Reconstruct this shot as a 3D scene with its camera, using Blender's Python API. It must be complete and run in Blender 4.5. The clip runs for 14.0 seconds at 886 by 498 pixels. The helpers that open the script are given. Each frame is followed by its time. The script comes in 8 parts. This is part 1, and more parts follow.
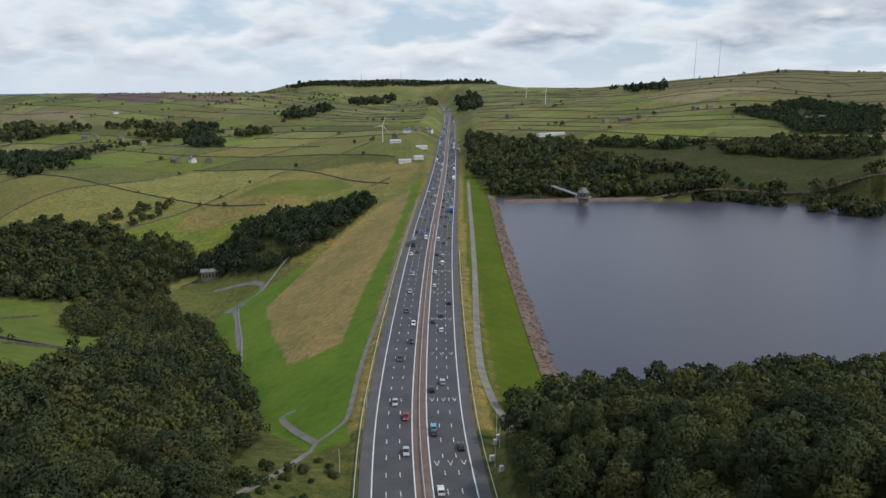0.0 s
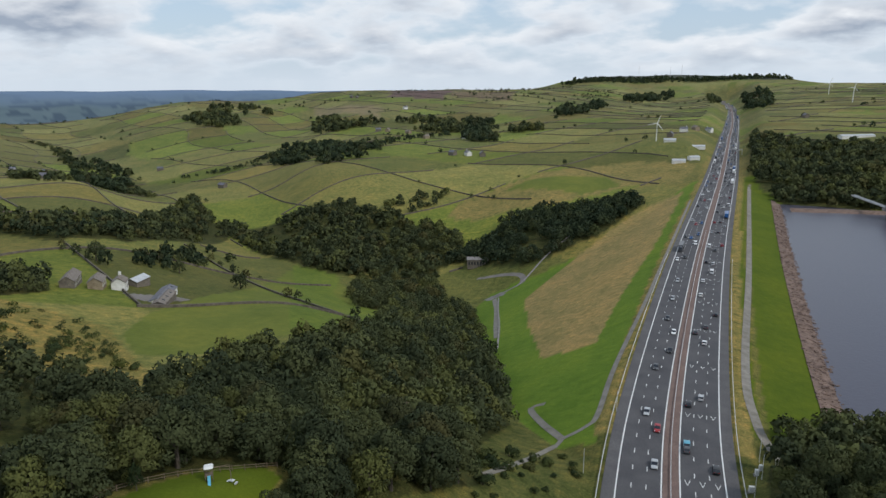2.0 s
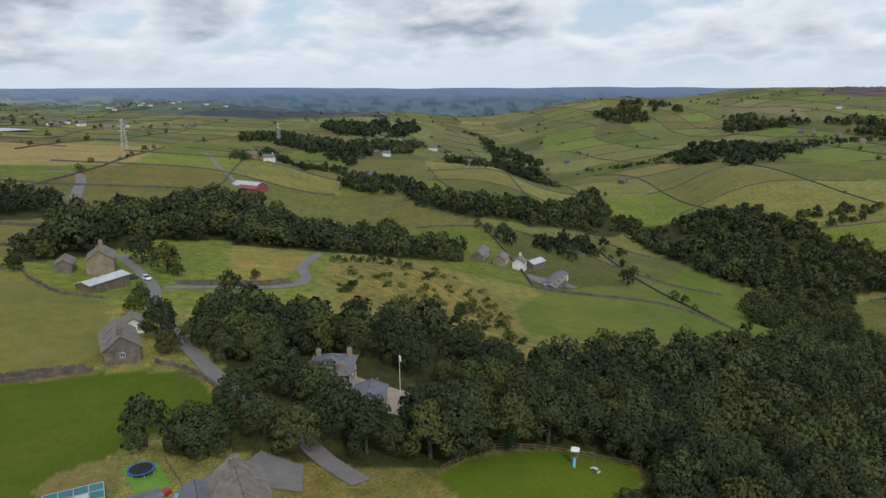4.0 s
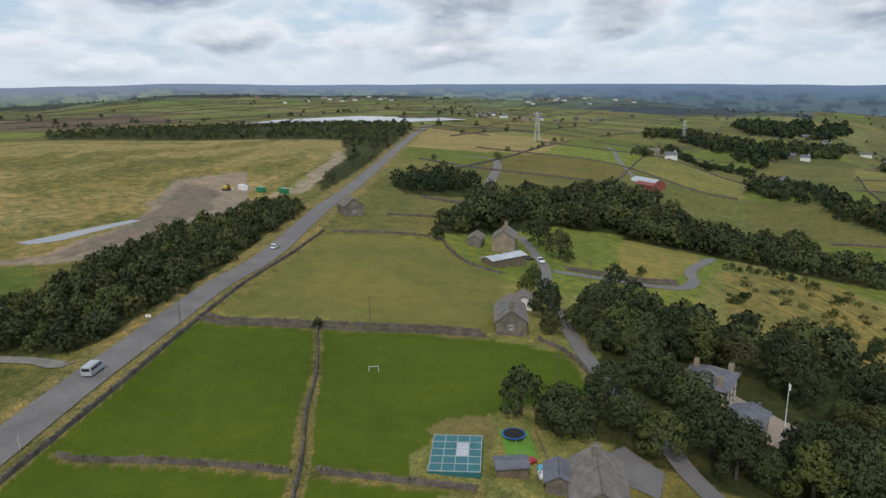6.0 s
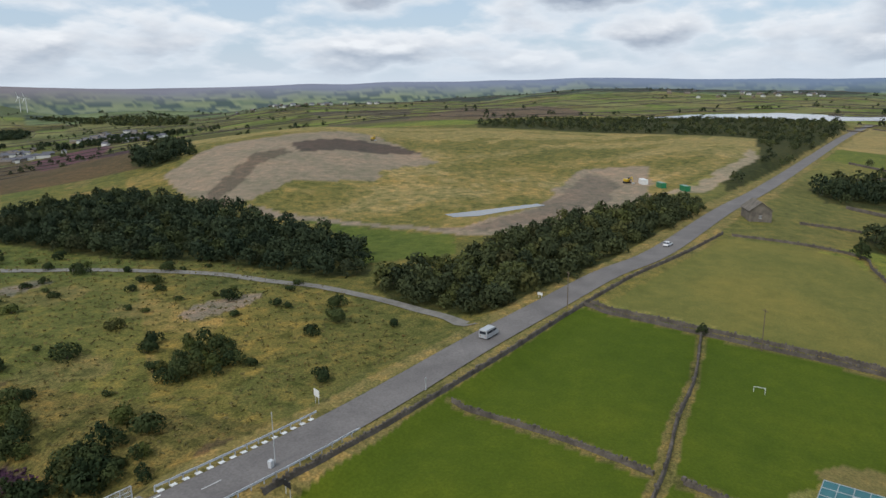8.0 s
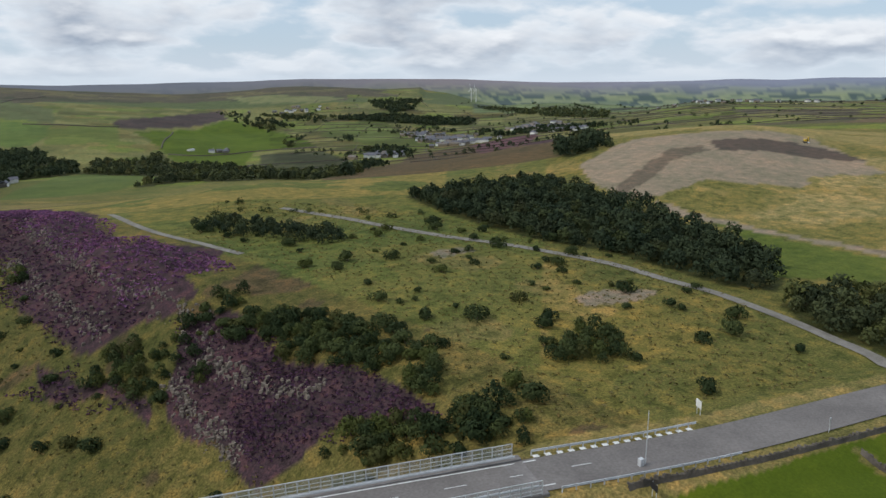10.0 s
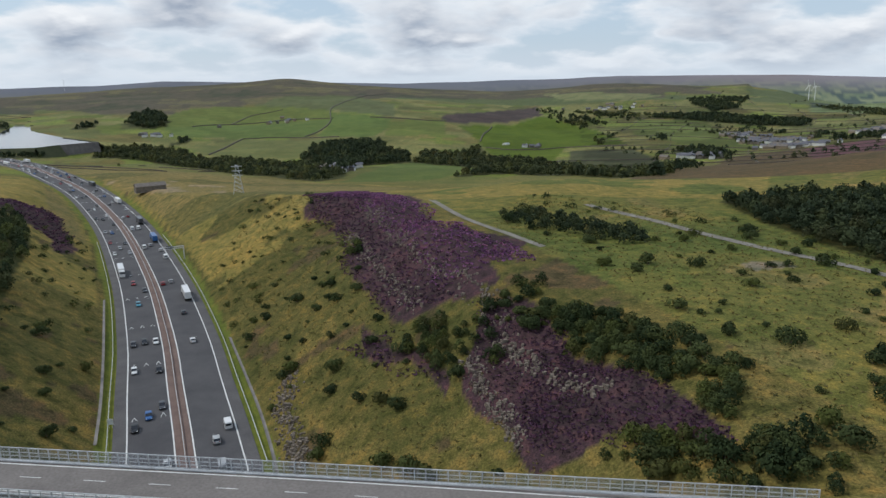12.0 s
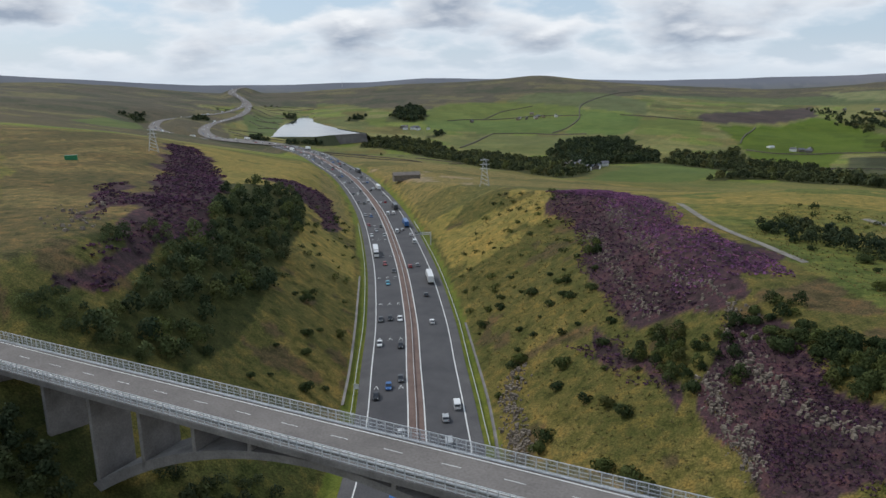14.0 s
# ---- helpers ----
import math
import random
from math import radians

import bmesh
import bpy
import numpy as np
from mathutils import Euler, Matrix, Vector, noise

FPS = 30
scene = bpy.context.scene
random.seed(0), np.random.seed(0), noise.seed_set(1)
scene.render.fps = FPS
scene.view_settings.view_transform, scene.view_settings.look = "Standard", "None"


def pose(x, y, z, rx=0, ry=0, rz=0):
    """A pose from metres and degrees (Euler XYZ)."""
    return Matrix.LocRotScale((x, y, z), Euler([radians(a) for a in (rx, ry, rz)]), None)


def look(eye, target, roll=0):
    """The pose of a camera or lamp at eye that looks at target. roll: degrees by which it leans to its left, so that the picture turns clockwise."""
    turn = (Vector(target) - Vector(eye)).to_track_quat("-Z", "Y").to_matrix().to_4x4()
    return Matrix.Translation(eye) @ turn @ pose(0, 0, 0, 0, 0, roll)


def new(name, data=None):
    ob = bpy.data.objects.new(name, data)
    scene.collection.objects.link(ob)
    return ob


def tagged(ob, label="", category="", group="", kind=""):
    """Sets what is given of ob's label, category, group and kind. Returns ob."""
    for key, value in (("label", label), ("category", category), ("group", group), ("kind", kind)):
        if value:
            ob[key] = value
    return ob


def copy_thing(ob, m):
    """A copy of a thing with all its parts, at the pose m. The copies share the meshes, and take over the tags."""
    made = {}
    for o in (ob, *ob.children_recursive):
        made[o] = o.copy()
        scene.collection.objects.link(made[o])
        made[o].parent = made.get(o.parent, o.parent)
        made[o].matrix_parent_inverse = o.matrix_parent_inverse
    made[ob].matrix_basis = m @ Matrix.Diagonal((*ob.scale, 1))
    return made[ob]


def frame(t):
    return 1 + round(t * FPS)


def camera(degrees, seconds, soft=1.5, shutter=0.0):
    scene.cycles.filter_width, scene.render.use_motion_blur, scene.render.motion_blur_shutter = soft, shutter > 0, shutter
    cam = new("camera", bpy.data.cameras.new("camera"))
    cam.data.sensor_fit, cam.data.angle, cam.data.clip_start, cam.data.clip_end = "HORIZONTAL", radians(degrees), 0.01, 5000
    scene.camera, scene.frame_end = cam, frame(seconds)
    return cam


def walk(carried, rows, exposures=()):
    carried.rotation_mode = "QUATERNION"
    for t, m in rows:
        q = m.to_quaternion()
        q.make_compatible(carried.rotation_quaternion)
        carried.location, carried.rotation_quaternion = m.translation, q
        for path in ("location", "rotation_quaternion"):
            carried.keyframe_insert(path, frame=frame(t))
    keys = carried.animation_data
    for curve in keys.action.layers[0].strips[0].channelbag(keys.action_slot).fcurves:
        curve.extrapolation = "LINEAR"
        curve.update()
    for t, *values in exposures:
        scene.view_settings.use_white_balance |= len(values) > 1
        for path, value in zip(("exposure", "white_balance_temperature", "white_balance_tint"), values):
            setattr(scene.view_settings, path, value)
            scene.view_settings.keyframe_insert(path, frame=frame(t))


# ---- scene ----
cam = camera(64.56, 14.0)
EYE = (0.0, 0.0, 100.0)
# seconds, turn, tilt, roll
TURNS = [
    (0.0, 0.00, -13.31, -0.10),
    (0.5, 1.64, -13.37, -0.02),
    (1.0, 6.59, -13.43, 0.09),
    (1.5, 13.98, -13.49, 0.22),
    (2.0, 21.61, -13.53, 0.32),
    (2.5, 29.65, -13.55, 0.39),
    (3.0, 37.66, -13.54, 0.46),
    (3.2, 40.94, -13.53, 0.51),
    (5.3, 74.05, -13.42, 0.75),
    (5.5, 77.38, -13.40, 0.75),
    (6.0, 85.42, -13.40, 0.73),
    (6.5, 93.48, -13.41, 0.72),
    (7.0, 101.57, -13.43, 0.73),
    (7.5, 109.51, -13.44, 0.75),
    (8.0, 117.47, -13.44, 0.77),
    (8.5, 125.45, -13.43, 0.84),
    (9.0, 133.37, -13.43, 0.87),
    (9.2, 136.78, -13.47, 0.70),
    (11.3, 167.69, -13.50, 0.66),
    (11.5, 169.51, -13.53, 0.73),
    (12.0, 175.07, -13.53, 0.73),
    (12.5, 181.73, -13.51, 0.73),
    (13.0, 188.23, -13.50, 0.75),
    (13.5, 192.77, -13.51, 0.74),
    (14.0, 194.87, -13.53, 0.69),
]
walk(cam, [(t, pose(*EYE, 90 + p, r, y)) for t, y, p, r in TURNS])

# ---- world and sun ----
SUN_AZ, SUN_EL = 255.0, 46.0
world = bpy.data.worlds.new("sky")
scene.world = world
world.use_nodes = True
wn, wl = world.node_tree.nodes, world.node_tree.links
wn.clear()


def wnode(kind, **values):
    n = wn.new(kind)
    for k, v in values.items():
        n.inputs[k].default_value = v
    return n


def wmath(op, a, b=0.0):
    n = wn.new("ShaderNodeMath")
    n.operation = op
    for i, v in enumerate((a, b)):
        if isinstance(v, (int, float)):
            n.inputs[i].default_value = v
        else:
            wl.new(v, n.inputs[i])
    return n.outputs[0]


def wmix(f, a, b):
    n = wn.new("ShaderNodeMix")
    n.data_type = "RGBA"
    for i, v in ((0, f), (6, a), (7, b)):
        if isinstance(v, (int, float, tuple)):
            n.inputs[i].default_value = v
        else:
            wl.new(v, n.inputs[i])
    return n.outputs[2]


def wramp(f, stops):
    n = wn.new("ShaderNodeValToRGB")
    while len(n.color_ramp.elements) < len(stops):
        n.color_ramp.elements.new(0.5)
    for e, (p, c) in zip(n.color_ramp.elements, stops):
        e.position, e.color = p, c
    wl.new(f, n.inputs[0])
    return n.outputs[0]


sky = wn.new("ShaderNodeTexSky")
sky.sky_type, sky.sun_disc = "NISHITA", False
sky.sun_elevation, sky.sun_rotation = radians(SUN_EL), radians(-SUN_AZ)
coord = wn.new("ShaderNodeTexCoord")
part_xyz = wn.new("ShaderNodeSeparateXYZ")
wl.new(coord.outputs["Generated"], part_xyz.inputs[0])
up = wmath("MAXIMUM", part_xyz.outputs[2], 0.0)
flat = wn.new("ShaderNodeCombineXYZ")
wl.new(part_xyz.outputs[0], flat.inputs[0])
wl.new(part_xyz.outputs[1], flat.inputs[1])


def cloud_noise(lift):
    """Billows of a cloud deck that draws together towards the horizon, looked up a little higher by lift."""
    v = wn.new("ShaderNodeVectorMath")
    v.operation = "SCALE"
    wl.new(flat.outputs[0], v.inputs[0])
    wl.new(wmath("DIVIDE", 1.0, wmath("ADD", up, 0.30 + lift)), v.inputs["Scale"])
    t = wnode("ShaderNodeTexNoise", Scale=2.1, Detail=6.0, Roughness=0.50, Distortion=0.0)
    wl.new(v.outputs[0], t.inputs["Vector"])
    return t.outputs[0]


body = cloud_noise(0.0)
rim = wmath("SUBTRACT", body, cloud_noise(0.012))
# overhead the deck opens wider gaps than it shows edge-on near the horizon
body = wmath("SUBTRACT", body, wmath("MULTIPLY", wmath("SUBTRACT", wmath("MAXIMUM", up, 0.12), 0.12), 0.16))
GREY = lambda v: (v, v, v, 1)
broad = wnode("ShaderNodeTexNoise", Scale=2.3, Detail=2.0, Roughness=0.5)
wl.new(flat.outputs[0], broad.inputs["Vector"])
body = wmath("ADD", body, wmath("MULTIPLY", wmath("SUBTRACT", broad.outputs[0], 0.48), 0.3))
cover_mask = wramp(body, ((0.39, GREY(0)), (0.48, GREY(1))))
thick = wramp(body, ((0.49, GREY(0)), (0.60, GREY(1))))
cloud = wmix(thick, (0.70, 0.775, 0.86, 1), (0.33, 0.395, 0.50, 1))
lit = wramp(wmath("ADD", wmath("MULTIPLY", rim, 5.0), 0.25), ((0.0, GREY(0)), (1.0, GREY(1))))
cloud = wmix(lit, cloud, (0.90, 0.93, 0.97, 1))
blue = wn.new("ShaderNodeVectorMath")
blue.operation = "SCALE"
blue.inputs["Scale"].default_value = 0.10
wl.new(sky.outputs[0], blue.inputs[0])
pale = wmix(0.7, blue.outputs[0], (0.54, 0.69, 0.87, 1))
clouds = wmix(cover_mask, pale, cloud)
low = wramp(up, ((0.0, GREY(0.9)), (0.018, GREY(0.55)), (0.05, GREY(0.12)), (0.10, GREY(0.0))))
full = wmix(low, clouds, (0.66, 0.745, 0.84, 1))
bg = wnode("ShaderNodeBackground", Strength=0.98)
wl.new(full, bg.inputs[0])
wout = wn.new("ShaderNodeOutputWorld")
wl.new(bg.outputs[0], wout.inputs[0])

sun = new("sun", bpy.data.lights.new("sun", "SUN"))
sun.data.energy, sun.data.angle, sun.data.color = 1.75, radians(5), (1.0, 0.965, 0.91)
a, e = radians(SUN_AZ), radians(SUN_EL)
sun.matrix_world = look((0, 0, 0), (math.sin(a) * math.cos(e), -math.cos(a) * math.cos(e), -math.sin(e)))
scene.view_settings.exposure = 0.0

# ---- land ----
# heights of the natural land in metres above the motorway on the dam
EAST = [(-1575, 2554, 63), (-1338, 2685, 68), (-1031, 2710, 66), (-770, 2692, 66), (-913, 4100, 90), (-628, 4355, 113), (-289, 4391, 117), (222, 4294, 108), (452, 3471, 78), (634, 2727, 87), (806, 2472, 110), (1052, 2378, 137), (1242, 2284, 137), (1357, 2218, 132), (-996, 1734, 12), (-578, 1599, -12), (-437, 787, -21), (-386, 1083, -14), (-536, 844, -21), (-721, 1315, -29), (-167, 782, -13), (-104, 894, -7), (-89, 1046, 15), (-461, 1740, 6), (-373, 2573, 31), (-198, 2993, 11), (156, 1693, 32), (120, 680, -6)]
EAST2 = [(162, 936, 17), (382, 924, 21), (322, 1104, 28), (530, 1296, 46), (928, 1772, 82), (484, 1941, 49), (47, 169, 11), (101, 161, 22), (46, 100, 37), (362, 575, 18), (248, 655, 1), (424, 736, 18), (-55, 235, -20), (-121, 414, -56), (-152, 480, -60), (-200, 587, -60), (-137, 753, -18), (-72, 715, -12), (-166, 604, -35), (45, 314, -18), (148, 425, -22), (155, 595, -20), (97, 723, -4)]
NORTH = [(-284, 245, 4), (-243, 245, -1), (-187, 272, -5), (-178, 182, 6), (-3193, 1663, -33), (-4163, 2183, 48), (-3303, 3202, 43), (-4254, 1750, 64), (-1851, 1528, -73), (-1126, 1773, -27), (-1651, 2384, 32), (-632, 1193, -19), (-540, 781, -49), (-731, 822, -62), (-441, 762, -30), (-995, 469, -17), (-730, 436, -15), (-475, 211, 8), (-363, 212, 1), (-1788, 2023, 23), (-1540, 932, -22), (-72, 79, 36), (-266, 510, -66), (-447, 593, -72), (-873, 863, -84), (-1224, 1104, -92), (-109, 211, 0), (-123, 330, -35), (-201, 148, 18), (-109, 55, 38), (-65, 160, 8), (-81, 289, -30)]
WEST = [(-384, 27, 42), (-451, 166, 30), (-740, 304, 20), (-544, 356, 8), (-1139, 627, 2), (-719, 621, -14), (-409, 382, -6), (-1618, 521, 11), (-1889, 1127, 0), (-4499, -960, 80), (-4475, 1438, 75), (-3496, 3142, 42), (-2569, 397, 14), (-123, -28, 47), (-135, -3, 45), (-135, 38, 42), (-93, 8, 45), (-88, 25, 43), (-226, 39, 42), (-127, 65, 36), (-179, 131, 22), (-203, -3, 47), (-301, -15, 48), (-980, 50, 42), (-1400, -208, 36), (-1297, -3, 36), (-227, 105, 33), (-279, 78, 36), (-256, 157, 24), (-94, 31, 41)]
HILL = [(-386, -286, 71), (-289, -305, 64), (-505, -218, 62), (-548, -117, 57), (-271, -252, 63), (-360, -236, 63), (-1978, -1688, 23), (-2009, -2228, 6), (-3539, -1864, 23), (-3091, -3407, 77), (-4409, -1310, 98), (-4672, 511, 83), (-1248, -516, 37), (-1662, -355, 40), (-518, -49, 57), (-216, -163, 49), (-225, -130, 48), (-104, -109, 50), (-137, -123, 50), (-253, -98, 48), (-181, -219, 50), (-355, -90, 49), (-343, -58, 49), (-126, -44, 47), (-74, -85, 49)]
MOOR = [(-333, -499, 38), (-379, -490, 46), (-886, -1567, -40), (-424, -1334, -42), (-1562, -2324, -9), (-1651, -3423, 51), (-1190, -4443, 101), (-1452, -4365, 117), (-2920, -3683, 91), (-2352, -2169, -11), (-4558, -1146, 95), (-96, -148, 51), (-97, -281, 52), (-144, -310, 52), (-84, -339, 52), (-30, -124, 47), (-61, -114, 50)]
SOUTH = [(290, -852, 0), (93, -552, 20), (368, -1454, -44), (162, -1793, -31), (419, -2465, 2), (481, -3669, 117), (-210, -1586, -45), (-431, -1851, -51), (-610, -2321, -31), (-451, -3572, 39), (-1144, -4455, 80), (995, -1123, 48), (2390, -2557, 111), (2123, -3740, 63), (1438, -4264, 115), (828, -1776, -7), (1337, -2230, 17), (539, -1400, -29), (829, -1066, 37), (1985, -2760, 59), (876, -2234, -3), (277, -300, 62), (161, -155, 62), (321, -415, 60), (15, -307, 51), (-41, -296, 51), (-66, -238, 51), (267, -393, 50), (74, -353, 45)]
BASIN = [(300, 450, -22), (430, 540, -14), (230, 290, -16), (400, 400, -16), (310, 580, -18), (520, 480, -12), (330, 680, 4), (480, 640, 12), (180, 215, 4)]
SHAPES = [(857, 2349, 118), (1112, 2239, 142), (1305, 2133, 134), (-836, 3502, 58), (-1050, 4050, 40), (-1150, 4000, 30), (-1400, 3800, 20), (363, 3984, 83), (-726, 4137, 112), (809, -1605, -13), (967, -2061, -13), (634, -1501, -13), (607, -1429, -34), (667, -1317, -16), (-1341, -247, 33), (-1428, -56, 33), (-1337, 121, 33)]
TOPS = [(433, 4906, 72), (712, 4873, 60), (1099, 4801, 60), (1198, 3947, 92), (1309, 3621, 108), (-1242, 4766, 20), (-1311, 4747, 25), (-1071, 4782, 58)]
BEHIND = [(150, 60, 58), (90, -30, 60), (200, -60, 62), (300, 100, 60), (250, -180, 62), (900, 0, 80), (600, 300, 60), (2500, 300, 120), (4500, -300, 110), (4500, 1500, 120), (1500, -500, 90), (0, 0, 42), (-30, -40, 48), (-40, 40, 44), (60, 60, 44)]
LAND = np.array(EAST + EAST2 + NORTH + WEST + HILL + MOOR + SOUTH + BASIN + SHAPES + TOPS + BEHIND, float)


def vnoise(x, y, size, seed=0):
    """Smooth value noise, about -1 to 1."""
    x, y = np.asarray(x, float) / size + seed * 17.3, np.asarray(y, float) / size - seed * 9.1
    xi, yi = np.floor(x), np.floor(y)
    fx, fy = x - xi, y - yi
    fx, fy = fx * fx * (3 - 2 * fx), fy * fy * (3 - 2 * fy)

    def h(a, b):
        s = np.sin(a * 127.1 + b * 311.7 + seed * 74.7) * 43758.5453
        return (s - np.floor(s)) * 2 - 1
    return (h(xi, yi) * (1 - fx) + h(xi + 1, yi) * fx) * (1 - fy) + (h(xi, yi + 1) * (1 - fx) + h(xi + 1, yi + 1) * fx) * fy


def warp(x, y):
    r = np.hypot(x, y) + 1e-6
    k = np.log1p(r / 60.0) / r
    return x * k, y * k


def solve_land():
    u, v = warp(LAND[:, 0], LAND[:, 1])
    d = np.sqrt((u[:, None] - u) ** 2 + (v[:, None] - v) ** 2 + 0.01)
    n = len(u)
    a = np.zeros((n + 3, n + 3))
    a[:n, :n] = d - np.eye(n) * 0.02
    a[:n, n:] = np.stack([np.ones(n), u, v], 1)
    a[n:, :n] = a[:n, n:].T
    return u, v, np.linalg.solve(a, np.concatenate([LAND[:, 2], np.zeros(3)]))


LU, LV, LW = solve_land()


def natural(x, y):
    u, v = warp(x, y)
    z = LW[-3] + LW[-2] * u + LW[-1] * v
    for a, b, w in zip(LU, LV, LW):
        z = z + w * np.sqrt((u - a) ** 2 + (v - b) ** 2 + 0.01)
    r = np.hypot(x, y)
    soft = np.clip(r / 900, 0.05, 1.0)
    z = z + vnoise(x, y, 260, 1) * 5.0 * soft + vnoise(x, y, 90, 2) * 1.6 * soft + vnoise(x, y, 23, 3) * 0.25
    return z


def spline(points, step):
    """Points along a Catmull-Rom curve through the given ones, about step metres apart."""
    p = np.array(points, float)
    p = np.vstack([2 * p[0] - p[1], p, 2 * p[-1] - p[-2]])
    out = []
    for i in range(1, len(p) - 2):
        n = max(2, int(np.linalg.norm(p[i + 1] - p[i]) / step))
        t = np.arange(n)[:, None] / n
        a, b, c, d = p[i - 1], p[i], p[i + 1], p[i + 2]
        out.append(0.5 * (2 * b + (c - a) * t + (2 * a - 5 * b + 4 * c - d) * t ** 2 + (3 * b - a - 3 * c + d) * t ** 3))
    return np.vstack(out + [p[-2:-1]])


def along(path, x, y, reach=420.0):
    """Signed distance to the left of a path, its height there, and the metres along it; places out of reach count as far off to the left."""
    shape = np.shape(x)
    x, y = np.ravel(x), np.ravel(y)
    best = np.full(x.shape, 1e9)
    side, zz, ss = np.full(x.shape, 1e9), np.zeros(x.shape), np.zeros(x.shape)
    run = np.concatenate([[0], np.cumsum(np.hypot(*np.diff(path[:, :2], axis=0).T))])
    for k in range(0, len(path) - 1, 8):
        q = path[k:k + 9]
        i = np.flatnonzero((x > q[:, 0].min() - reach) & (x < q[:, 0].max() + reach) & (y > q[:, 1].min() - reach) & (y < q[:, 1].max() + reach))
        if not len(i):
            continue
        xi, yi, bi, si, zi, ti = x[i], y[i], best[i], side[i], zz[i], ss[i]
        for j in range(len(q) - 1):
            p, e = q[j], q[j + 1] - q[j]
            ln = math.hypot(e[0], e[1]) + 1e-9
            t = np.clip(((xi - p[0]) * e[0] + (yi - p[1]) * e[1]) / ln ** 2, 0, 1)
            dx, dy = xi - p[0] - e[0] * t, yi - p[1] - e[1] * t
            d = np.hypot(dx, dy)
            near = d < bi
            bi = np.where(near, d, bi)
            si = np.where(near, np.sign(e[0] * dy - e[1] * dx) * d, si)
            zi = np.where(near, p[2] + e[2] * t, zi)
            ti = np.where(near, run[k + j] + ln * t, ti)
        best[i], side[i], zz[i], ss[i] = bi, si, zi, ti
    return side.reshape(shape), zz.reshape(shape), ss.reshape(shape)


MOTORWAY = [(-25, 3549, 0), (13, 2726, 0), (17, 1914, 0), (8, 1253, 0), (2, 835, 0), (-2, 657, 0), (-6, 495, 0), (-8, 370, 0), (-8, 237, 0), (-5, 163, 0.5), (4, 80, 2.5),
            (17, 0, 5), (31, -70, 8), (43, -133, 12), (51, -161, 12), (63, -197, 12), (81, -250, 12), (115, -337, 12), (171, -461, 12.5), (243, -593, 14), (305, -683, 16), (373, -779, 16), (459, -873, 16)]
EASTBOUND = [(459, -873, 16), (540, -905, 17), (617, -970, 15), (698, -1061, 14), (784, -1184, 14), (881, -1359, 13), (939, -1512, 13), (1013, -1701, 14), (1132, -1945, 19), (1263, -2180, 26), (1427, -2432, 35), (1601, -2678, 47), (1728, -2859, 58), (1837, -3073, 70), (1878, -3211, 77)]
WESTBOUND = [(459, -873, 16), (542, -925, 17), (628, -985, 14), (699, -1012, 13), (784, -1075, 14), (871, -1159, 16), (957, -1270, 16), (1039, -1408, 18), (1068, -1547, 18), (1095, -1709, 17), (1169, -1923, 18), (1269, -2154, 23), (1417, -2415, 31), (1591, -2661, 42), (1733, -2844, 53), (1845, -3045, 66), (1888, -3205, 74)]
HILL_ROAD = [(330, -150, 57), (200, -118, 52), (122, -102, 50), (50, -87, 50), (5, -77.7, 50), (-45, -67.4, 49.5), (-80, -60.5, 49), (-121, -56, 48.5), (-151, -52, 48), (-185, -46.5, 48), (-218, -38, 48), (-297, -29, 48), (-366, -18, 48), (-510, -1, 47), (-760, 28, 45), (-990, 60, 42)]
M_PATH, E_PATH, W_PATH, R_PATH = spline(MOTORWAY, 12), spline(EASTBOUND, 25), spline(WESTBOUND, 25), spline(HILL_ROAD, 6)
M_COARSE, R_COARSE = spline(MOTORWAY, 30), spline(HILL_ROAD, 14)
WATER_Z = -8.0


def smin(a, b, k):
    h = np.clip(0.5 + 0.5 * (b - a) / k, 0, 1)
    return b * (1 - h) + a * h - k * h * (1 - h)


def height(x, y):
    """The ground's height at places given as arrays."""
    x, y = np.asarray(x, float), np.asarray(y, float)
    z = natural(x, y)
    # the hill road on its shelf
    rd, rz, s = along(R_COARSE, x, y, 60.0)
    f = np.clip((np.abs(rd) - 5.0) / 8.0, 0, 1)
    f = f * f * (3 - 2 * f)
    z = (rz - 0.12) * (1 - f) + z * f
    # the far carriageways
    for path in (E_PATH, W_PATH):
        d, zr, s = along(path, x, y, 260.0)
        d = np.abs(d) - 17.0
        far = d > 200
        z = np.where(far, z, np.minimum(z, zr - 0.2 + np.maximum(d, 0) * 0.4))
        z = np.where(far, z, np.maximum(z, zr - 0.2 - np.maximum(d, 0) * 0.4))
    # the motorway: cutting and dam
    d, zr, s = along(M_COARSE, x, y)
    out = np.maximum(np.abs(d) - 19.0, 0)
    rough = vnoise(x, y, 35, 5) * 2.5 * np.clip(out / 25, 0, 1)
    cut = zr - 0.2 + out * (np.where(d > 0, 0.70, 0.56) + 0.05 * vnoise(x, y, 60, 6)) + rough
    fill = zr - 0.2 - out * np.where(d > 0, 0.24, 0.46)
    free = z
    z = np.where(out > 0, np.maximum(smin(z, cut, 5.0), fill), zr - 0.2)
    z = np.where(np.abs(d) > 400, free, z)
    # past the bridge's ends the hill road lies on the ground
    ends = (x < -48) | (x > 150)
    return np.where(ends, (rz - 0.12) * (1 - f) + z * f, z)


# ---- materials ----
def mat(name, rough=0.9, metal=0.0):
    m = bpy.data.materials.new(name)
    m.use_nodes = True
    b = m.node_tree.nodes["Principled BSDF"]
    b.inputs["Roughness"].default_value, b.inputs["Metallic"].default_value = rough, metal
    b.inputs["Specular IOR Level"].default_value = 0.3
    return m, m.node_tree.nodes, m.node_tree.links, b


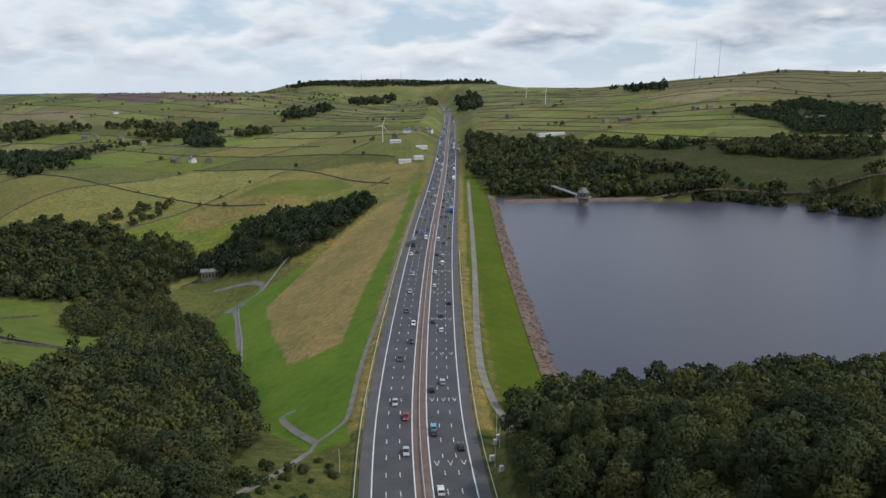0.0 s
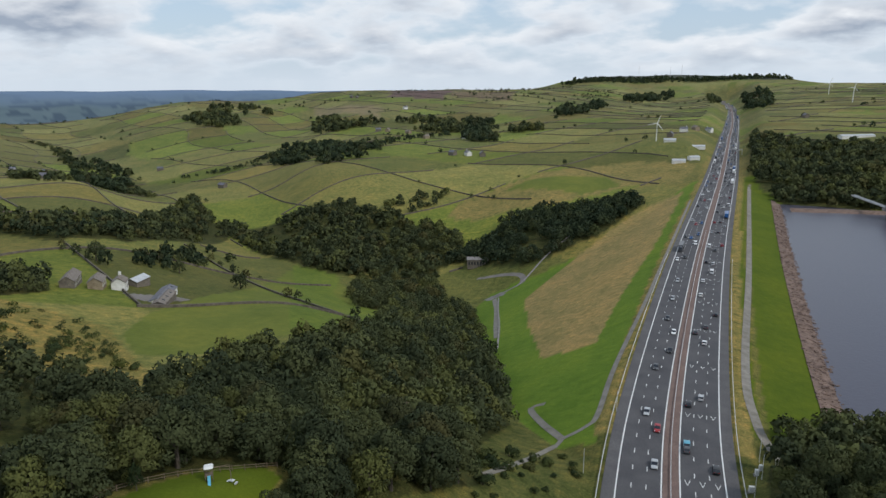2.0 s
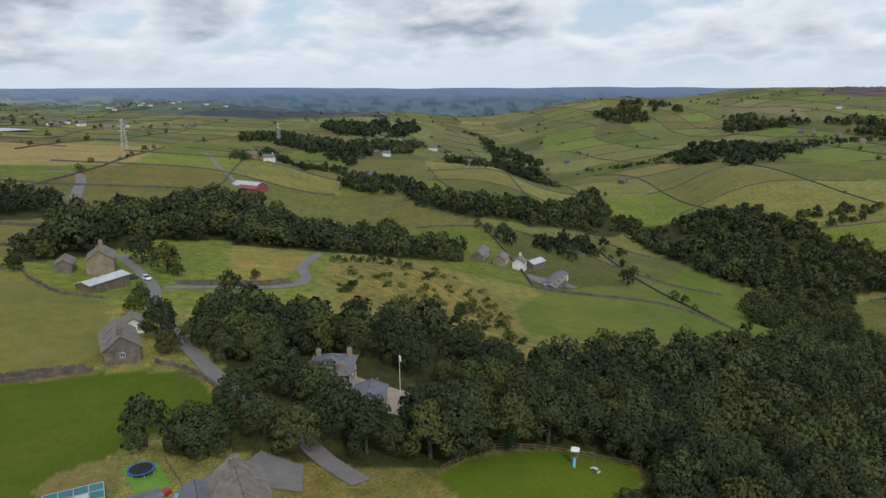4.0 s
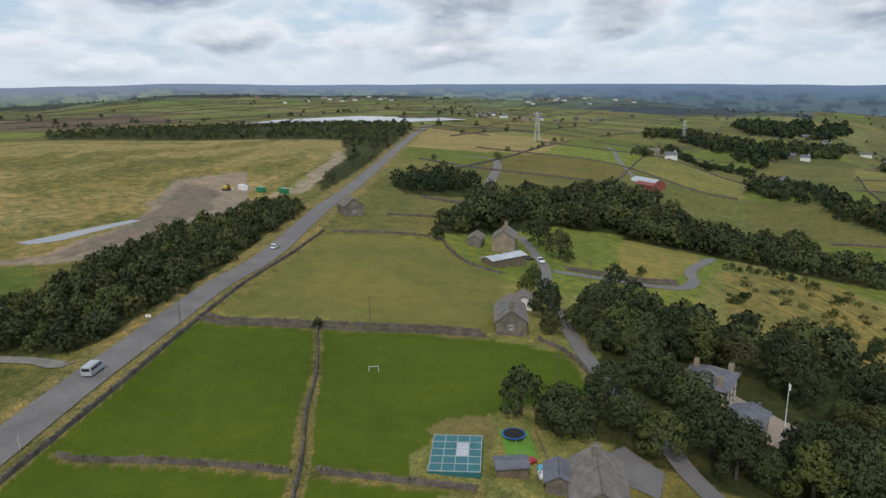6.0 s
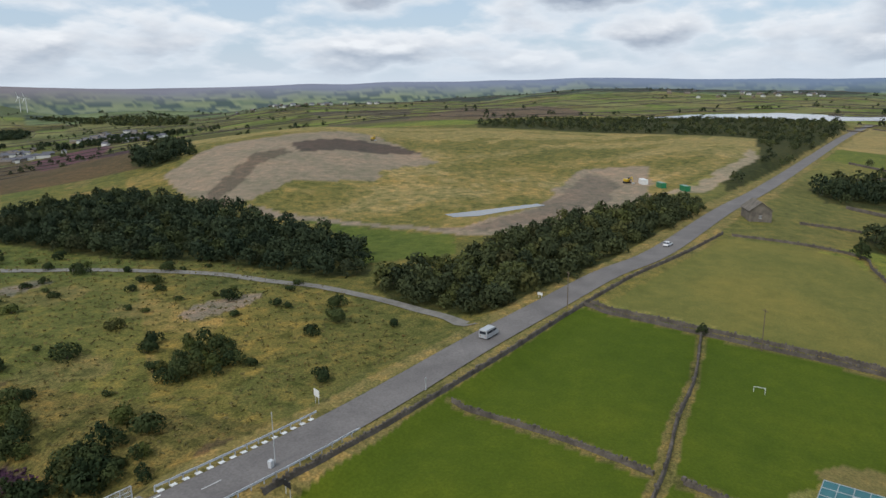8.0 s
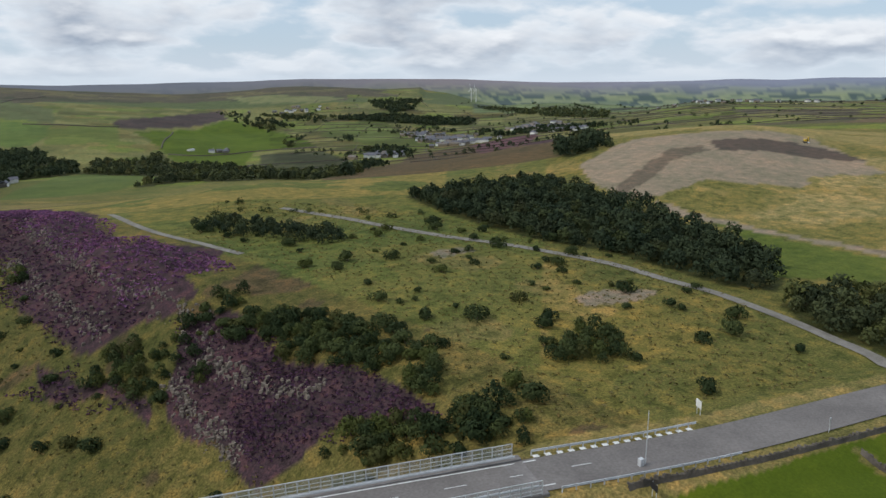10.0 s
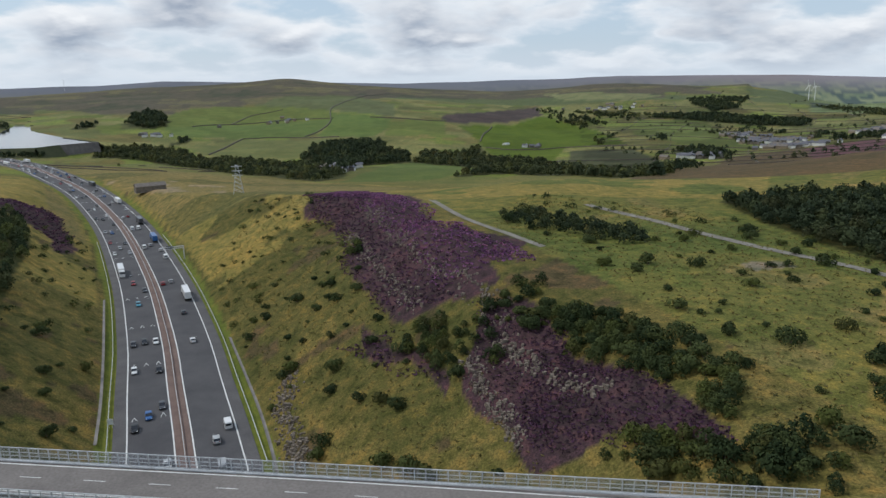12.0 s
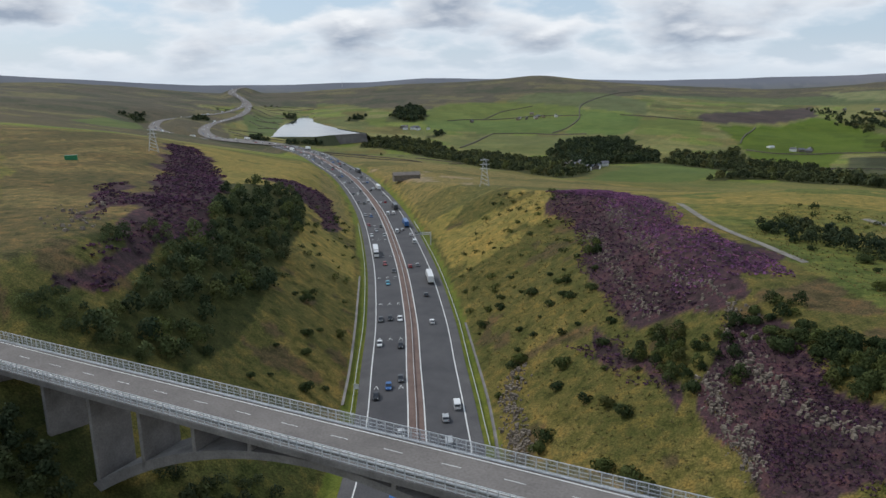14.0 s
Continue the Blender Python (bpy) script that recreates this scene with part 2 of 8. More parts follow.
def noise_node(n, l, scale, detail=4.0, rough=0.55):
    g = n.new("ShaderNodeNewGeometry")
    t = n.new("ShaderNodeTexNoise")
    t.inputs["Scale"].default_value, t.inputs["Detail"].default_value, t.inputs["Roughness"].default_value = scale, detail, rough
    l.new(g.outputs["Position"], t.inputs["Vector"])
    return t


def ramp_node(n, l, source, stops):
    if len(stops) == 2:
        g = n.new("ShaderNodeMapRange")
        g.inputs["From Min"].default_value, g.inputs["From Max"].default_value = stops[0][0], stops[1][0]
        l.new(source, g.inputs["Value"])
        m = n.new("ShaderNodeMix")
        m.data_type = "RGBA"
        l.new(g.outputs[0], m.inputs[0])
        for k in (0, 1):
            m.inputs[6 + k].default_value = (*stops[k][1], 1)
        return m.outputs[2]
    r = n.new("ShaderNodeValToRGB")
    while len(r.color_ramp.elements) < len(stops):
        r.color_ramp.elements.new(0.5)
    for e, (p, c) in zip(r.color_ramp.elements, stops):
        e.position, e.color = p, (*c, 1) if len(c) == 3 else c
    l.new(source, r.inputs[0])
    return r.outputs[0]


def mix_node(n, l, f, a, b, how="MIX"):
    m = n.new("ShaderNodeMix")
    m.data_type, m.blend_type = "RGBA", how
    for i, v in ((0, f), (6, a), (7, b)):
        if isinstance(v, (int, float)):
            m.inputs[i].default_value = v
        elif isinstance(v, tuple):
            m.inputs[i].default_value = (*v, 1) if len(v) == 3 else v
        else:
            l.new(v, m.inputs[i])
    return m.outputs[2]


def bump_node(n, l, b, source, strength, distance):
    p = n.new("ShaderNodeBump")
    p.inputs["Strength"].default_value, p.inputs["Distance"].default_value = strength, distance
    l.new(source, p.inputs["Height"])
    l.new(p.outputs[0], b.inputs["Normal"])


def surface(name, dark, light, scale=1.0, rough=0.9, fine=12.0, bump=0.3, depth=0.02, metal=0.0, vary=0.0):
    """A two-scale mottled surface; vary adds a shift from object to object."""
    m, n, l, b = mat(name, rough, metal)
    c = ramp_node(n, l, noise_node(n, l, scale, 5.0).outputs[0], ((0.3, dark), (0.7, light)))
    f = noise_node(n, l, fine, 3.0)
    c = mix_node(n, l, 0.35, c, ramp_node(n, l, f.outputs[0], ((0.3, (0.45, 0.45, 0.45)), (0.7, (1.35, 1.35, 1.35)))), "MULTIPLY")
    if vary:
        info = n.new("ShaderNodeObjectInfo")
        c = mix_node(n, l, vary, c, ramp_node(n, l, info.outputs["Random"], ((0.0, (0.35, 0.35, 0.35)), (1.0, (1.5, 1.4, 1.3)))), "MULTIPLY")
    l.new(c, b.inputs["Base Color"])
    if bump:
        bump_node(n, l, b, f.outputs[0], bump, depth)
    return m


def plain(name, colour, rough=0.5, metal=0.0):
    return surface(name, tuple(c * 0.85 for c in colour), tuple(min(c * 1.1, 0.95) for c in colour), 0.8, rough, 9.0, 0.0, 0.0, metal)


def ground_material():
    m, n, l, b = mat("turf", 0.95)
    b.inputs["Specular IOR Level"].default_value = 0.1
    at = n.new("ShaderNodeAttribute")
    at.attribute_name = "cover"
    big = noise_node(n, l, 0.03, 6.0, 0.6)
    mid = noise_node(n, l, 0.25, 6.0, 0.65)
    fine = noise_node(n, l, 2.2, 5.0, 0.7)
    c = mix_node(n, l, 0.55, at.outputs["Color"], ramp_node(n, l, big.outputs[0], ((0.36, (0.70, 0.80, 0.74)), (0.5, (1, 1, 1)), (0.64, (1.32, 1.16, 1.1)))), "MULTIPLY")
    rough_c = mix_node(n, l, 0.9, c, ramp_node(n, l, mid.outputs[0], ((0.36, (0.40, 0.50, 0.42)), (0.45, (0.84, 0.92, 0.82)), (0.53, (1, 1, 1)), (0.63, (1.6, 1.36, 1.2)))), "MULTIPLY")
    rough_c = mix_node(n, l, 0.8, rough_c, ramp_node(n, l, fine.outputs[0], ((0.36, (0.40, 0.42, 0.38)), (0.5, (0.95, 0.95, 0.92)), (0.64, (1.7, 1.6, 1.48)))), "MULTIPLY")
    smooth_c = mix_node(n, l, 0.25, c, ramp_node(n, l, mid.outputs[0], ((0.3, (0.6, 0.7, 0.6)), (0.7, (1.35, 1.25, 1.2)))), "MULTIPLY")
    smooth_c = mix_node(n, l, 0.3, smooth_c, ramp_node(n, l, fine.outputs[0], ((0.3, (0.6, 0.6, 0.6)), (0.7, (1.4, 1.4, 1.4)))), "MULTIPLY")
    l.new(mix_node(n, l, at.outputs["Alpha"], smooth_c, rough_c), b.inputs["Base Color"])
    bump_node(n, l, b, mid.outputs[0], 0.5, 0.6)
    return m


def leaf_material(name, dark, light):
    """Foliage: a tint from tree to tree, and a smaller one from leaf to leaf."""
    m, n, l, b = mat(name, 0.85)
    b.inputs["Specular IOR Level"].default_value = 0.12
    at = n.new("ShaderNodeAttribute")
    at.attribute_name = "tint"
    info = n.new("ShaderNodeObjectInfo")
    s = n.new("ShaderNodeMath")
    s.operation = "ADD"
    l.new(at.outputs["Fac"], s.inputs[0])
    l.new(info.outputs["Random"], s.inputs[1])
    w = n.new("ShaderNodeMath")
    w.operation = "FRACT"
    l.new(s.outputs[0], w.inputs[0])
    mean = tuple((a + c) / 2 for a, c in zip(dark, light))
    tree = ramp_node(n, l, w.outputs[0], ((0.0, dark), (0.45, mean), (0.72, light), (0.88, (light[0] * 1.15, light[1] * 1.1, light[2] * 0.85)), (0.95, (light[0] * 1.05, light[1] * 0.88, light[2] * 0.85)), (1.0, dark)))
    g = n.new("ShaderNodeNewGeometry")
    c = mix_node(n, l, 0.8, tree, ramp_node(n, l, g.outputs["Random Per Island"], ((0.0, (0.88, 0.89, 0.89)), (1.0, (1.12, 1.11, 1.09)))), "MULTIPLY")
    c = mix_node(n, l, 0.85, c, ramp_node(n, l, noise_node(n, l, 1.7, 4.0, 0.7).outputs[0], ((0.32, (0.72, 0.74, 0.74)), (0.68, (1.34, 1.31, 1.26)))), "MULTIPLY")
    l.new(c, b.inputs["Base Color"])
    tr = n.new("ShaderNodeBsdfTranslucent")
    l.new(c, tr.inputs[0])
    mx = n.new("ShaderNodeMixShader")
    mx.inputs[0].default_value = 0.22
    l.new(b.outputs[0], mx.inputs[1])
    l.new(tr.outputs[0], mx.inputs[2])
    l.new(mx.outputs[0], n["Material Output"].inputs[0])
    return m


def water_material(name, colour, rough=0.28, wave=0.25):
    m, n, l, b = mat(name, rough)
    b.inputs["Base Color"].default_value = (*colour, 1)
    b.inputs["Specular IOR Level"].default_value = 0.5
    b.inputs["IOR"].default_value = 1.33
    bump_node(n, l, b, noise_node(n, l, 0.6, 4.0).outputs[0], wave, 0.25)
    return m


TURF = ground_material()
LEAF = leaf_material("leaves", (0.038, 0.050, 0.026), (0.088, 0.101, 0.042))
LEAF_PINE = leaf_material("dark_leaves", (0.028, 0.043, 0.024), (0.052, 0.068, 0.034))
LEAF_SCRUB = leaf_material("scrub_leaves", (0.026, 0.042, 0.018), (0.072, 0.090, 0.032))
LEAF_BIRCH = leaf_material("birch_leaves", (0.030, 0.047, 0.025), (0.090, 0.112, 0.048))
BARK = surface("bark", (0.05, 0.04, 0.03), (0.12, 0.1, 0.08), 2.0)
ASPHALT = surface("asphalt", (0.066, 0.064, 0.069), (0.094, 0.091, 0.094), 0.12, 0.85, 3.0, 0.1, 0.01)
ASPHALT_OLD = surface("worn_asphalt", (0.150, 0.135, 0.126), (0.208, 0.188, 0.174), 0.15, 0.9, 2.5, 0.1, 0.01)
TRACK = surface("stony_track", (0.16, 0.145, 0.12), (0.26, 0.24, 0.21), 0.3, 0.95, 2.5, 0.3, 0.05)
RED_STRIP = surface("red_gravel", (0.145, 0.098, 0.083), (0.20, 0.138, 0.118), 0.2, 0.95, 2.0, 0.2, 0.03)
PAINT = surface("road_paint", (0.62, 0.62, 0.6), (0.8, 0.8, 0.78), 0.6, 0.7, 4.0, 0.0)
CONCRETE = surface("concrete", (0.150, 0.136, 0.128), (0.255, 0.235, 0.222), 0.25, 0.85, 3.0, 0.15, 0.02)
STEEL = surface("galvanised_steel", (0.50, 0.51, 0.52), (0.66, 0.67, 0.68), 0.7, 0.45, 5.0, 0.0, 0.0, 0.15)
STONE = surface("gritstone", (0.070, 0.060, 0.050), (0.165, 0.140, 0.115), 0.5, 0.95, 3.5, 0.5, 0.06)
ROCK = surface("broken_gritstone", (0.100, 0.080, 0.064), (0.27, 0.225, 0.18), 0.5, 0.95, 3.5, 0.5, 0.06)
PITCHING = surface("stone_pitching", (0.105, 0.072, 0.058), (0.23, 0.160, 0.128), 0.35, 0.95, 1.6, 0.7, 0.3)
WATER = water_material("reservoir_water", (0.066, 0.064, 0.086))
# the pond's base colour is raised to paint in more sky reflection
POND_WATER = water_material("sky_pale_pond_water", (0.17, 0.175, 0.18), 0.06, 0.05)
POOL = water_material("pale_pool_water", (0.05, 0.055, 0.06), 0.06, 0.05)


# ---- mesh helpers ----
def quads(name, verts, faces, material, cover=None, tint=None, smooth=False, normals=None):
    """A mesh from numpy arrays of places and four-cornered faces."""
    verts, faces = np.asarray(verts, np.float32), np.asarray(faces, np.int32)
    me = bpy.data.meshes.new(name)
    me.vertices.add(len(verts))
    me.vertices.foreach_set("co", verts.ravel())
    k = faces.shape[1]
    me.loops.add(faces.size)
    me.loops.foreach_set("vertex_index", faces.ravel())
    me.polygons.add(len(faces))
    me.polygons.foreach_set("loop_start", np.arange(0, faces.size, k, dtype=np.int32))
    me.polygons.foreach_set("loop_total", np.full(len(faces), k, np.int32))
    me.polygons.foreach_set("use_smooth", np.full(len(faces), smooth or normals is not None))
    if cover is not None:
        me.attributes.new("cover", "FLOAT_COLOR", "POINT").data.foreach_set("color", np.asarray(cover, np.float32).ravel())
    if tint is not None:
        me.attributes.new("tint", "FLOAT", "POINT").data.foreach_set("value", np.asarray(tint, np.float32))
    if normals is not None:
        me.attributes.new("custom_normal", "FLOAT_VECTOR", "POINT").data.foreach_set("vector", np.asarray(normals, np.float32).ravel())
    me.update(calc_edges=True)
    me.materials.append(material)
    return me


def part(name, data, material, parent, label=""):
    """Links a bmesh or a mesh as one object under a thing or a part."""
    if isinstance(data, bmesh.types.BMesh):
        me = bpy.data.meshes.new(name)
        data.to_mesh(me)
        data.free()
        me.materials.append(material)
        data = me
    ob = new(name, data)
    ob.parent = parent
    return tagged(ob, label)


def thing(name, label, category, m=None, group="", kind=""):
    ob = tagged(new(name), label, category, group, kind)
    if m is not None:
        ob.matrix_world = m
    return ob


def box(bm, x0, x1, y0, y1, z0, z1, bevel=0.0):
    r = bmesh.ops.create_cube(bm, size=1.0, matrix=Matrix.Translation(((x0 + x1) / 2, (y0 + y1) / 2, (z0 + z1) / 2)) @ Matrix.Diagonal((x1 - x0, y1 - y0, z1 - z0, 1)))
    if bevel:
        es = list({e for v in r["verts"] for e in v.link_edges})
        bmesh.ops.bevel(bm, geom=es, offset=bevel, segments=1, affect="EDGES")
    return bm


def rod(bm, a, b, r0, r1=None, sides=6):
    a, b = Vector(a), Vector(b)
    d = b - a
    m = Matrix.Translation((a + b) / 2) @ d.to_track_quat("Z", "Y").to_matrix().to_4x4()
    bmesh.ops.create_cone(bm, cap_ends=True, segments=sides, radius1=r0, radius2=r0 if r1 is None else r1, depth=d.length, matrix=m)
    return bm


def inside(poly, x, y):
    p = np.array(poly, float)
    res = np.zeros(np.shape(x), bool)
    j = len(p) - 1
    for i in range(len(p)):
        cross = (p[i, 1] > y) != (p[j, 1] > y)
        with np.errstate(divide="ignore", invalid="ignore"):
            t = x < (p[j, 0] - p[i, 0]) * (y - p[i, 1]) / (p[j, 1] - p[i, 1] + 1e-12) + p[i, 0]
        res ^= cross & t
        j = i
    return res


def frames_along(path):
    """Unit normals to the left of a path, in plan."""
    d = np.gradient(path[:, :2], axis=0)
    d /= np.linalg.norm(d, axis=1, keepdims=True) + 1e-9
    return np.stack([-d[:, 1], d[:, 0]], 1), d


def ribbon(path, offsets, dz=0.0, heights=None):
    """Places and faces of a strip with lines at the given offsets to the left of a path."""
    n, _ = frames_along(path)
    k = len(offsets)
    v = np.zeros((len(path), k, 3))
    for i, o in enumerate(offsets):
        v[:, i, :2] = path[:, :2] + n * o
        v[:, i, 2] = path[:, 2] + dz + (heights[i] if heights else 0)
    a = (np.arange(len(path) - 1)[:, None] * k + np.arange(k - 1)).ravel()
    return v.reshape(-1, 3), np.stack([a, a + k, a + k + 1, a + 1], 1)


def drape(points, step, dz):
    """A path laid on the ground."""
    p = spline([(x, y, 0) for x, y in points], step)
    p[:, 2] = height(p[:, 0], p[:, 1]) + dz
    return p


def ground_ribbon(points, half, step=4.0, dz=0.15):
    p = drape(points, step, dz)
    v, f = ribbon(p, [-half, 0, half])
    v[:, 2] = height(v[:, 0], v[:, 1]) + dz
    return v, f


def join(pieces):
    vs, fs, at = [], [], 0
    for v, f in pieces:
        vs.append(v)
        fs.append(f + at)
        at += len(v)
    return np.vstack(vs), np.vstack(fs)


def dashes(path, offset, length, gap, width, dz, start=0.0, end=1e9):
    """Painted dashes along a path."""
    seg = np.linalg.norm(np.diff(path[:, :2], axis=0), axis=1)
    s = np.concatenate([[0], np.cumsum(seg)])
    n, d = frames_along(path)
    a = np.arange(max(start, 0), min(end, s[-1]) - length, length + gap)
    out = []
    for q in (a, a + length):
        c = np.stack([np.interp(q, s, path[:, k]) for k in range(3)], 1)
        nn = np.stack([np.interp(q, s, n[:, k]) for k in range(2)], 1)
        for w in (-width / 2, width / 2):
            e = c.copy()
            e[:, :2] += nn * (offset + w)
            e[:, 2] += dz
            out.append(e)
    v = np.stack([out[0], out[1], out[3], out[2]], 1).reshape(-1, 3)
    return v, np.arange(len(v)).reshape(-1, 4)


# ---- places on the plan ----
DAM_HAY = [(-33, 718), (-70, 636), (-98, 530), (-113, 429), (-91, 353), (-65, 279), (-43, 282), (-42, 351), (-36, 461), (-33, 593)]
WOOD_DAM = [(-227, 581), (-229, 606), (-193, 643), (-155, 668), (-70, 700), (-65, 675), (-88, 584), (-118, 539), (-138, 525), (-177, 553)]
WOOD_MID = [(-299, 647), (-266, 668), (-224, 624), (-218, 574), (-233, 520), (-290, 503), (-334, 506), (-454, 704), (-412, 693), (-332, 634)]
WOOD_SOUTH = [(22, 211), (44, 235), (68, 226), (122, 250), (173, 256), (200, 180), (130, 90), (62, 74), (26, 108), (18, 153), (17, 176)]
WOOD_SHORE = [(41, 1260), (73, 1056), (164, 948), (261, 943), (452, 918), (526, 840), (359, 563), (270, 642), (173, 670), (57, 663), (36, 730), (29, 827)]
WOOD_UPPER = [(542, 1354), (765, 1501), (766, 1237), (577, 925), (477, 972), (526, 1112)]
GREEN_FAR = [(-232, 774), (-208, 817), (-123, 826), (-100, 779), (-133, 730)]
MEADOW = [(-182, 171), (-207, 189), (-228, 223), (-250, 309), (-336, 487), (-310, 520), (-276, 471), (-217, 418), (-185, 379), (-149, 237), (-167, 200), (-164, 189)]
LAWN = [(-82, 58), (-85, 68), (-84, 78), (-82, 90), (-77, 98), (-71, 97), (-68, 88), (-66, 80), (-70, 60)]
WOOD_NEAR = [(-137, 98), (-132, 132), (-149, 179), (-137, 210), (-154, 310), (-238, 422), (-271, 482), (-218, 515), (-155, 446), (-116, 344), (-76, 257), (-57, 201), (-53, 141), (-57, 112), (-67, 93), (-73, 102), (-82, 90), (-87, 75), (-84, 60), (-94, 46)]
WOOD_NEAR2 = [(-170, 56), (-175, 90), (-173, 134), (-144, 118), (-137, 98), (-94, 46), (-107, 32)]
SCRUB = [(-243, 122), (-275, 188), (-218, 193), (-175, 165), (-146, 147), (-150, 119), (-179, 129), (-185, 96)]
HAY = [(-298, 103), (-291, 135), (-246, 115), (-214, 87), (-221, 75)]
VALLEY_WOOD = [(-505, 336), (-437, 391), (-703, 791), (-537, 644), (-399, 704), (-308, 661), (-248, 609), (-214, 528), (-265, 508), (-314, 498), (-395, 552), (-494, 613), (-375, 358), (-395, 311), (-455, 307)]
BELT_FARM = [(-414, 147), (-366, 156), (-417, 245), (-314, 242), (-280, 219), (-278, 162), (-281, 127), (-287, 99)]
FIELD_HAY = [(-162, -40), (-250, -22), (-248, 14), (-224, 22), (-198, 33), (-152, 27)]
FIELD_B = [(-123, -50), (-153, -46), (-150, -17), (-94, -14), (-97, -41)]
FIELD_C = [(-148, -15), (-147, 21), (-141, 38), (-123, 38), (-115, 22), (-111, 16), (-107, 7), (-100, 5), (-93, -2), (-95, -13)]
BELT_HOUSE = [(-282, 19), (-351, 53), (-394, 117), (-361, 150), (-380, 194), (-367, 217), (-342, 203), (-283, 131), (-287, 119), (-298, 96), (-299, 68), (-270, 45), (-259, 17)]
PLANTATION = [(-388, 1), (-437, 31), (-407, 55), (-362, 43), (-352, 8)]
STRAW = [(-853, 36), (-825, 127), (-825, 216), (-612, 134), (-607, 63), (-605, 18)]
BELT_ROAD = [(-160, -98), (-190, -92), (-222, -87), (-258, -76), (-312, -48), (-300, -33), (-226, -47), (-171, -53), (-149, -57), (-140, -66), (-138, -84), (-147, -98)]
BELT_FAR = [(-343, -32), (-414, -20), (-712, 22), (-893, 34), (-1265, -163), (-713, -332), (-616, -282), (-630, -41), (-469, -27), (-373, -38)]
HEAP = [(-234, -278), (-284, -299), (-318, -313), (-348, -296), (-372, -279), (-394, -262), (-377, -227), (-345, -186), (-341, -180), (-315, -189), (-298, -194), (-289, -185), (-276, -183), (-265, -198), (-254, -209), (-246, -209), (-218, -201), (-203, -207), (-212, -230)]
BARE = [(-210, -197), (-210, -185), (-215, -169), (-221, -146), (-224, -129), (-223, -115), (-248, -105), (-279, -98), (-315, -105), (-381, -111), (-396, -94), (-405, -80), (-314, -60), (-290, -67), (-263, -75), (-241, -81), (-224, -93), (-215, -108), (-219, -126), (-216, -143), (-210, -165), (-202, -187)]
POND = [(-244, -127), (-257, -118), (-270, -110), (-282, -102), (-279, -97), (-266, -104), (-246, -113), (-240, -121)]
PINES = [(-133, -267), (-200, -274), (-206, -265), (-204, -233), (-194, -171), (-189, -138), (-171, -113), (-156, -105), (-146, -116), (-143, -156), (-135, -179), (-129, -225)]
SLAB = [(-104, -122), (-113, -125), (-127, -117), (-124, -115), (-116, -113), (-104, -116)]
SLAB2 = [(-96, -178), (-109, -178), (-109, -172), (-96, -170)]
HEATHER = [(40, -373), (25, -425), (10, -397), (-5, -340), (-22, -246), (-33, -224), (-42, -206), (-41, -189), (-29, -189), (-24, -183), (-18, -184), (-14, -195), (-3, -242), (8, -295)]
HEATHER2 = [(40, -373), (31, -315), (19, -283), (13, -243), (6, -212), (0, -196), (-11, -179), (-22, -178), (-17, -191), (-3, -242), (8, -295), (11, -348)]
HEATHER_S = [(359, -493), (358, -525), (234, -371), (178, -279), (153, -229), (140, -196), (130, -163), (121, -138), (124, -127), (128, -124), (130, -142), (139, -165), (151, -187), (229, -307)]
HEATHER_S2 = [(221, -381), (213, -451), (194, -436), (162, -370), (156, -334), (186, -377)]
SCRUB_S = [(201, -319), (186, -377), (158, -320), (126, -233), (106, -177), (101, -158), (97, -131), (107, -119), (111, -117), (118, -134), (126, -158), (138, -192), (152, -232)]
TRACK_PLATEAU = [(-131, -62), (-136, -70), (-137, -78), (-139, -91), (-139, -109), (-136, -122), (-134, -143), (-123, -173), (-110, -193), (-100, -217), (-92, -242), (-80, -270)]
TRACK_W = [(-20, -298), (-28, -252), (-41, -221), (-48, -206)]
LANE = [(-86, 47), (-96, 46), (-110, 46), (-131, 43), (-145, 42), (-188, 44), (-224, 51), (-270, 52)]
LANE2 = [(-217, 53), (-210, 88), (-221, 102), (-239, 109), (-274, 134)]
DAM_PATH = [(-45, 138), (-42, 156), (-38, 192), (-30, 199), (-30, 246), (-27, 349), (-22, 625)]
DAM_PATH2 = [(-38, 192), (-48, 208), (-56, 224), (-51, 225)]
CREST_PATH = [(20, 199), (16, 216), (14, 262), (19, 418), (27, 745)]
LANE4 = [(-400, 57), (-491, 77), (-547, 83), (-559, 63)]
POOL_NW = [(-1182, -259), (-1336, -198), (-1434, -56), (-1318, 99), (-1225, 140), (-1195, 52), (-1164, -90)]
POOL_W = [(718.6, -1315.6), (859.6, -1632.4), (934.8, -1820.2), (1091.9, -2232.8), (1064.7, -2233.1), (839.0, -1799.3), (680.2, -1583.7), (556.1, -1440.6), (603.8, -1380.1), (622.5, -1326.0)]
FW_A = [(-1128, 1808), (-853, 1592), (-682, 1637), (-594, 1644), (-539, 1489), (-676, 1425), (-790, 1425), (-932, 1487)]
FW_B = [(-858, 1366), (-749, 1290), (-519, 1059), (-503, 925), (-530, 882), (-589, 930)]
FW_C = [(-606, 1642), (-590, 1711), (-507, 1619), (-446, 1384), (-381, 1224), (-457, 1259)]
FW_D = [(-519, 1576), (-366, 1514), (-337, 1391), (-432, 1410)]
FW_E = [(-401, 1779), (-434, 2079), (-393, 2221), (-344, 2364), (-317, 1868), (-341, 1761), (-357, 1583)]
FW_F = [(-391, 2552), (-332, 2923), (-220, 3321), (-205, 3090), (-328, 2535)]
FW_TOP = [(-756, 3450), (-647, 3679), (-267, 4058), (241, 4050), (294, 3899), (-252, 3823), (-691, 3329)]
FW_G = [(-80, 3194), (-25, 3575), (-21, 2944), (-43, 2284)]
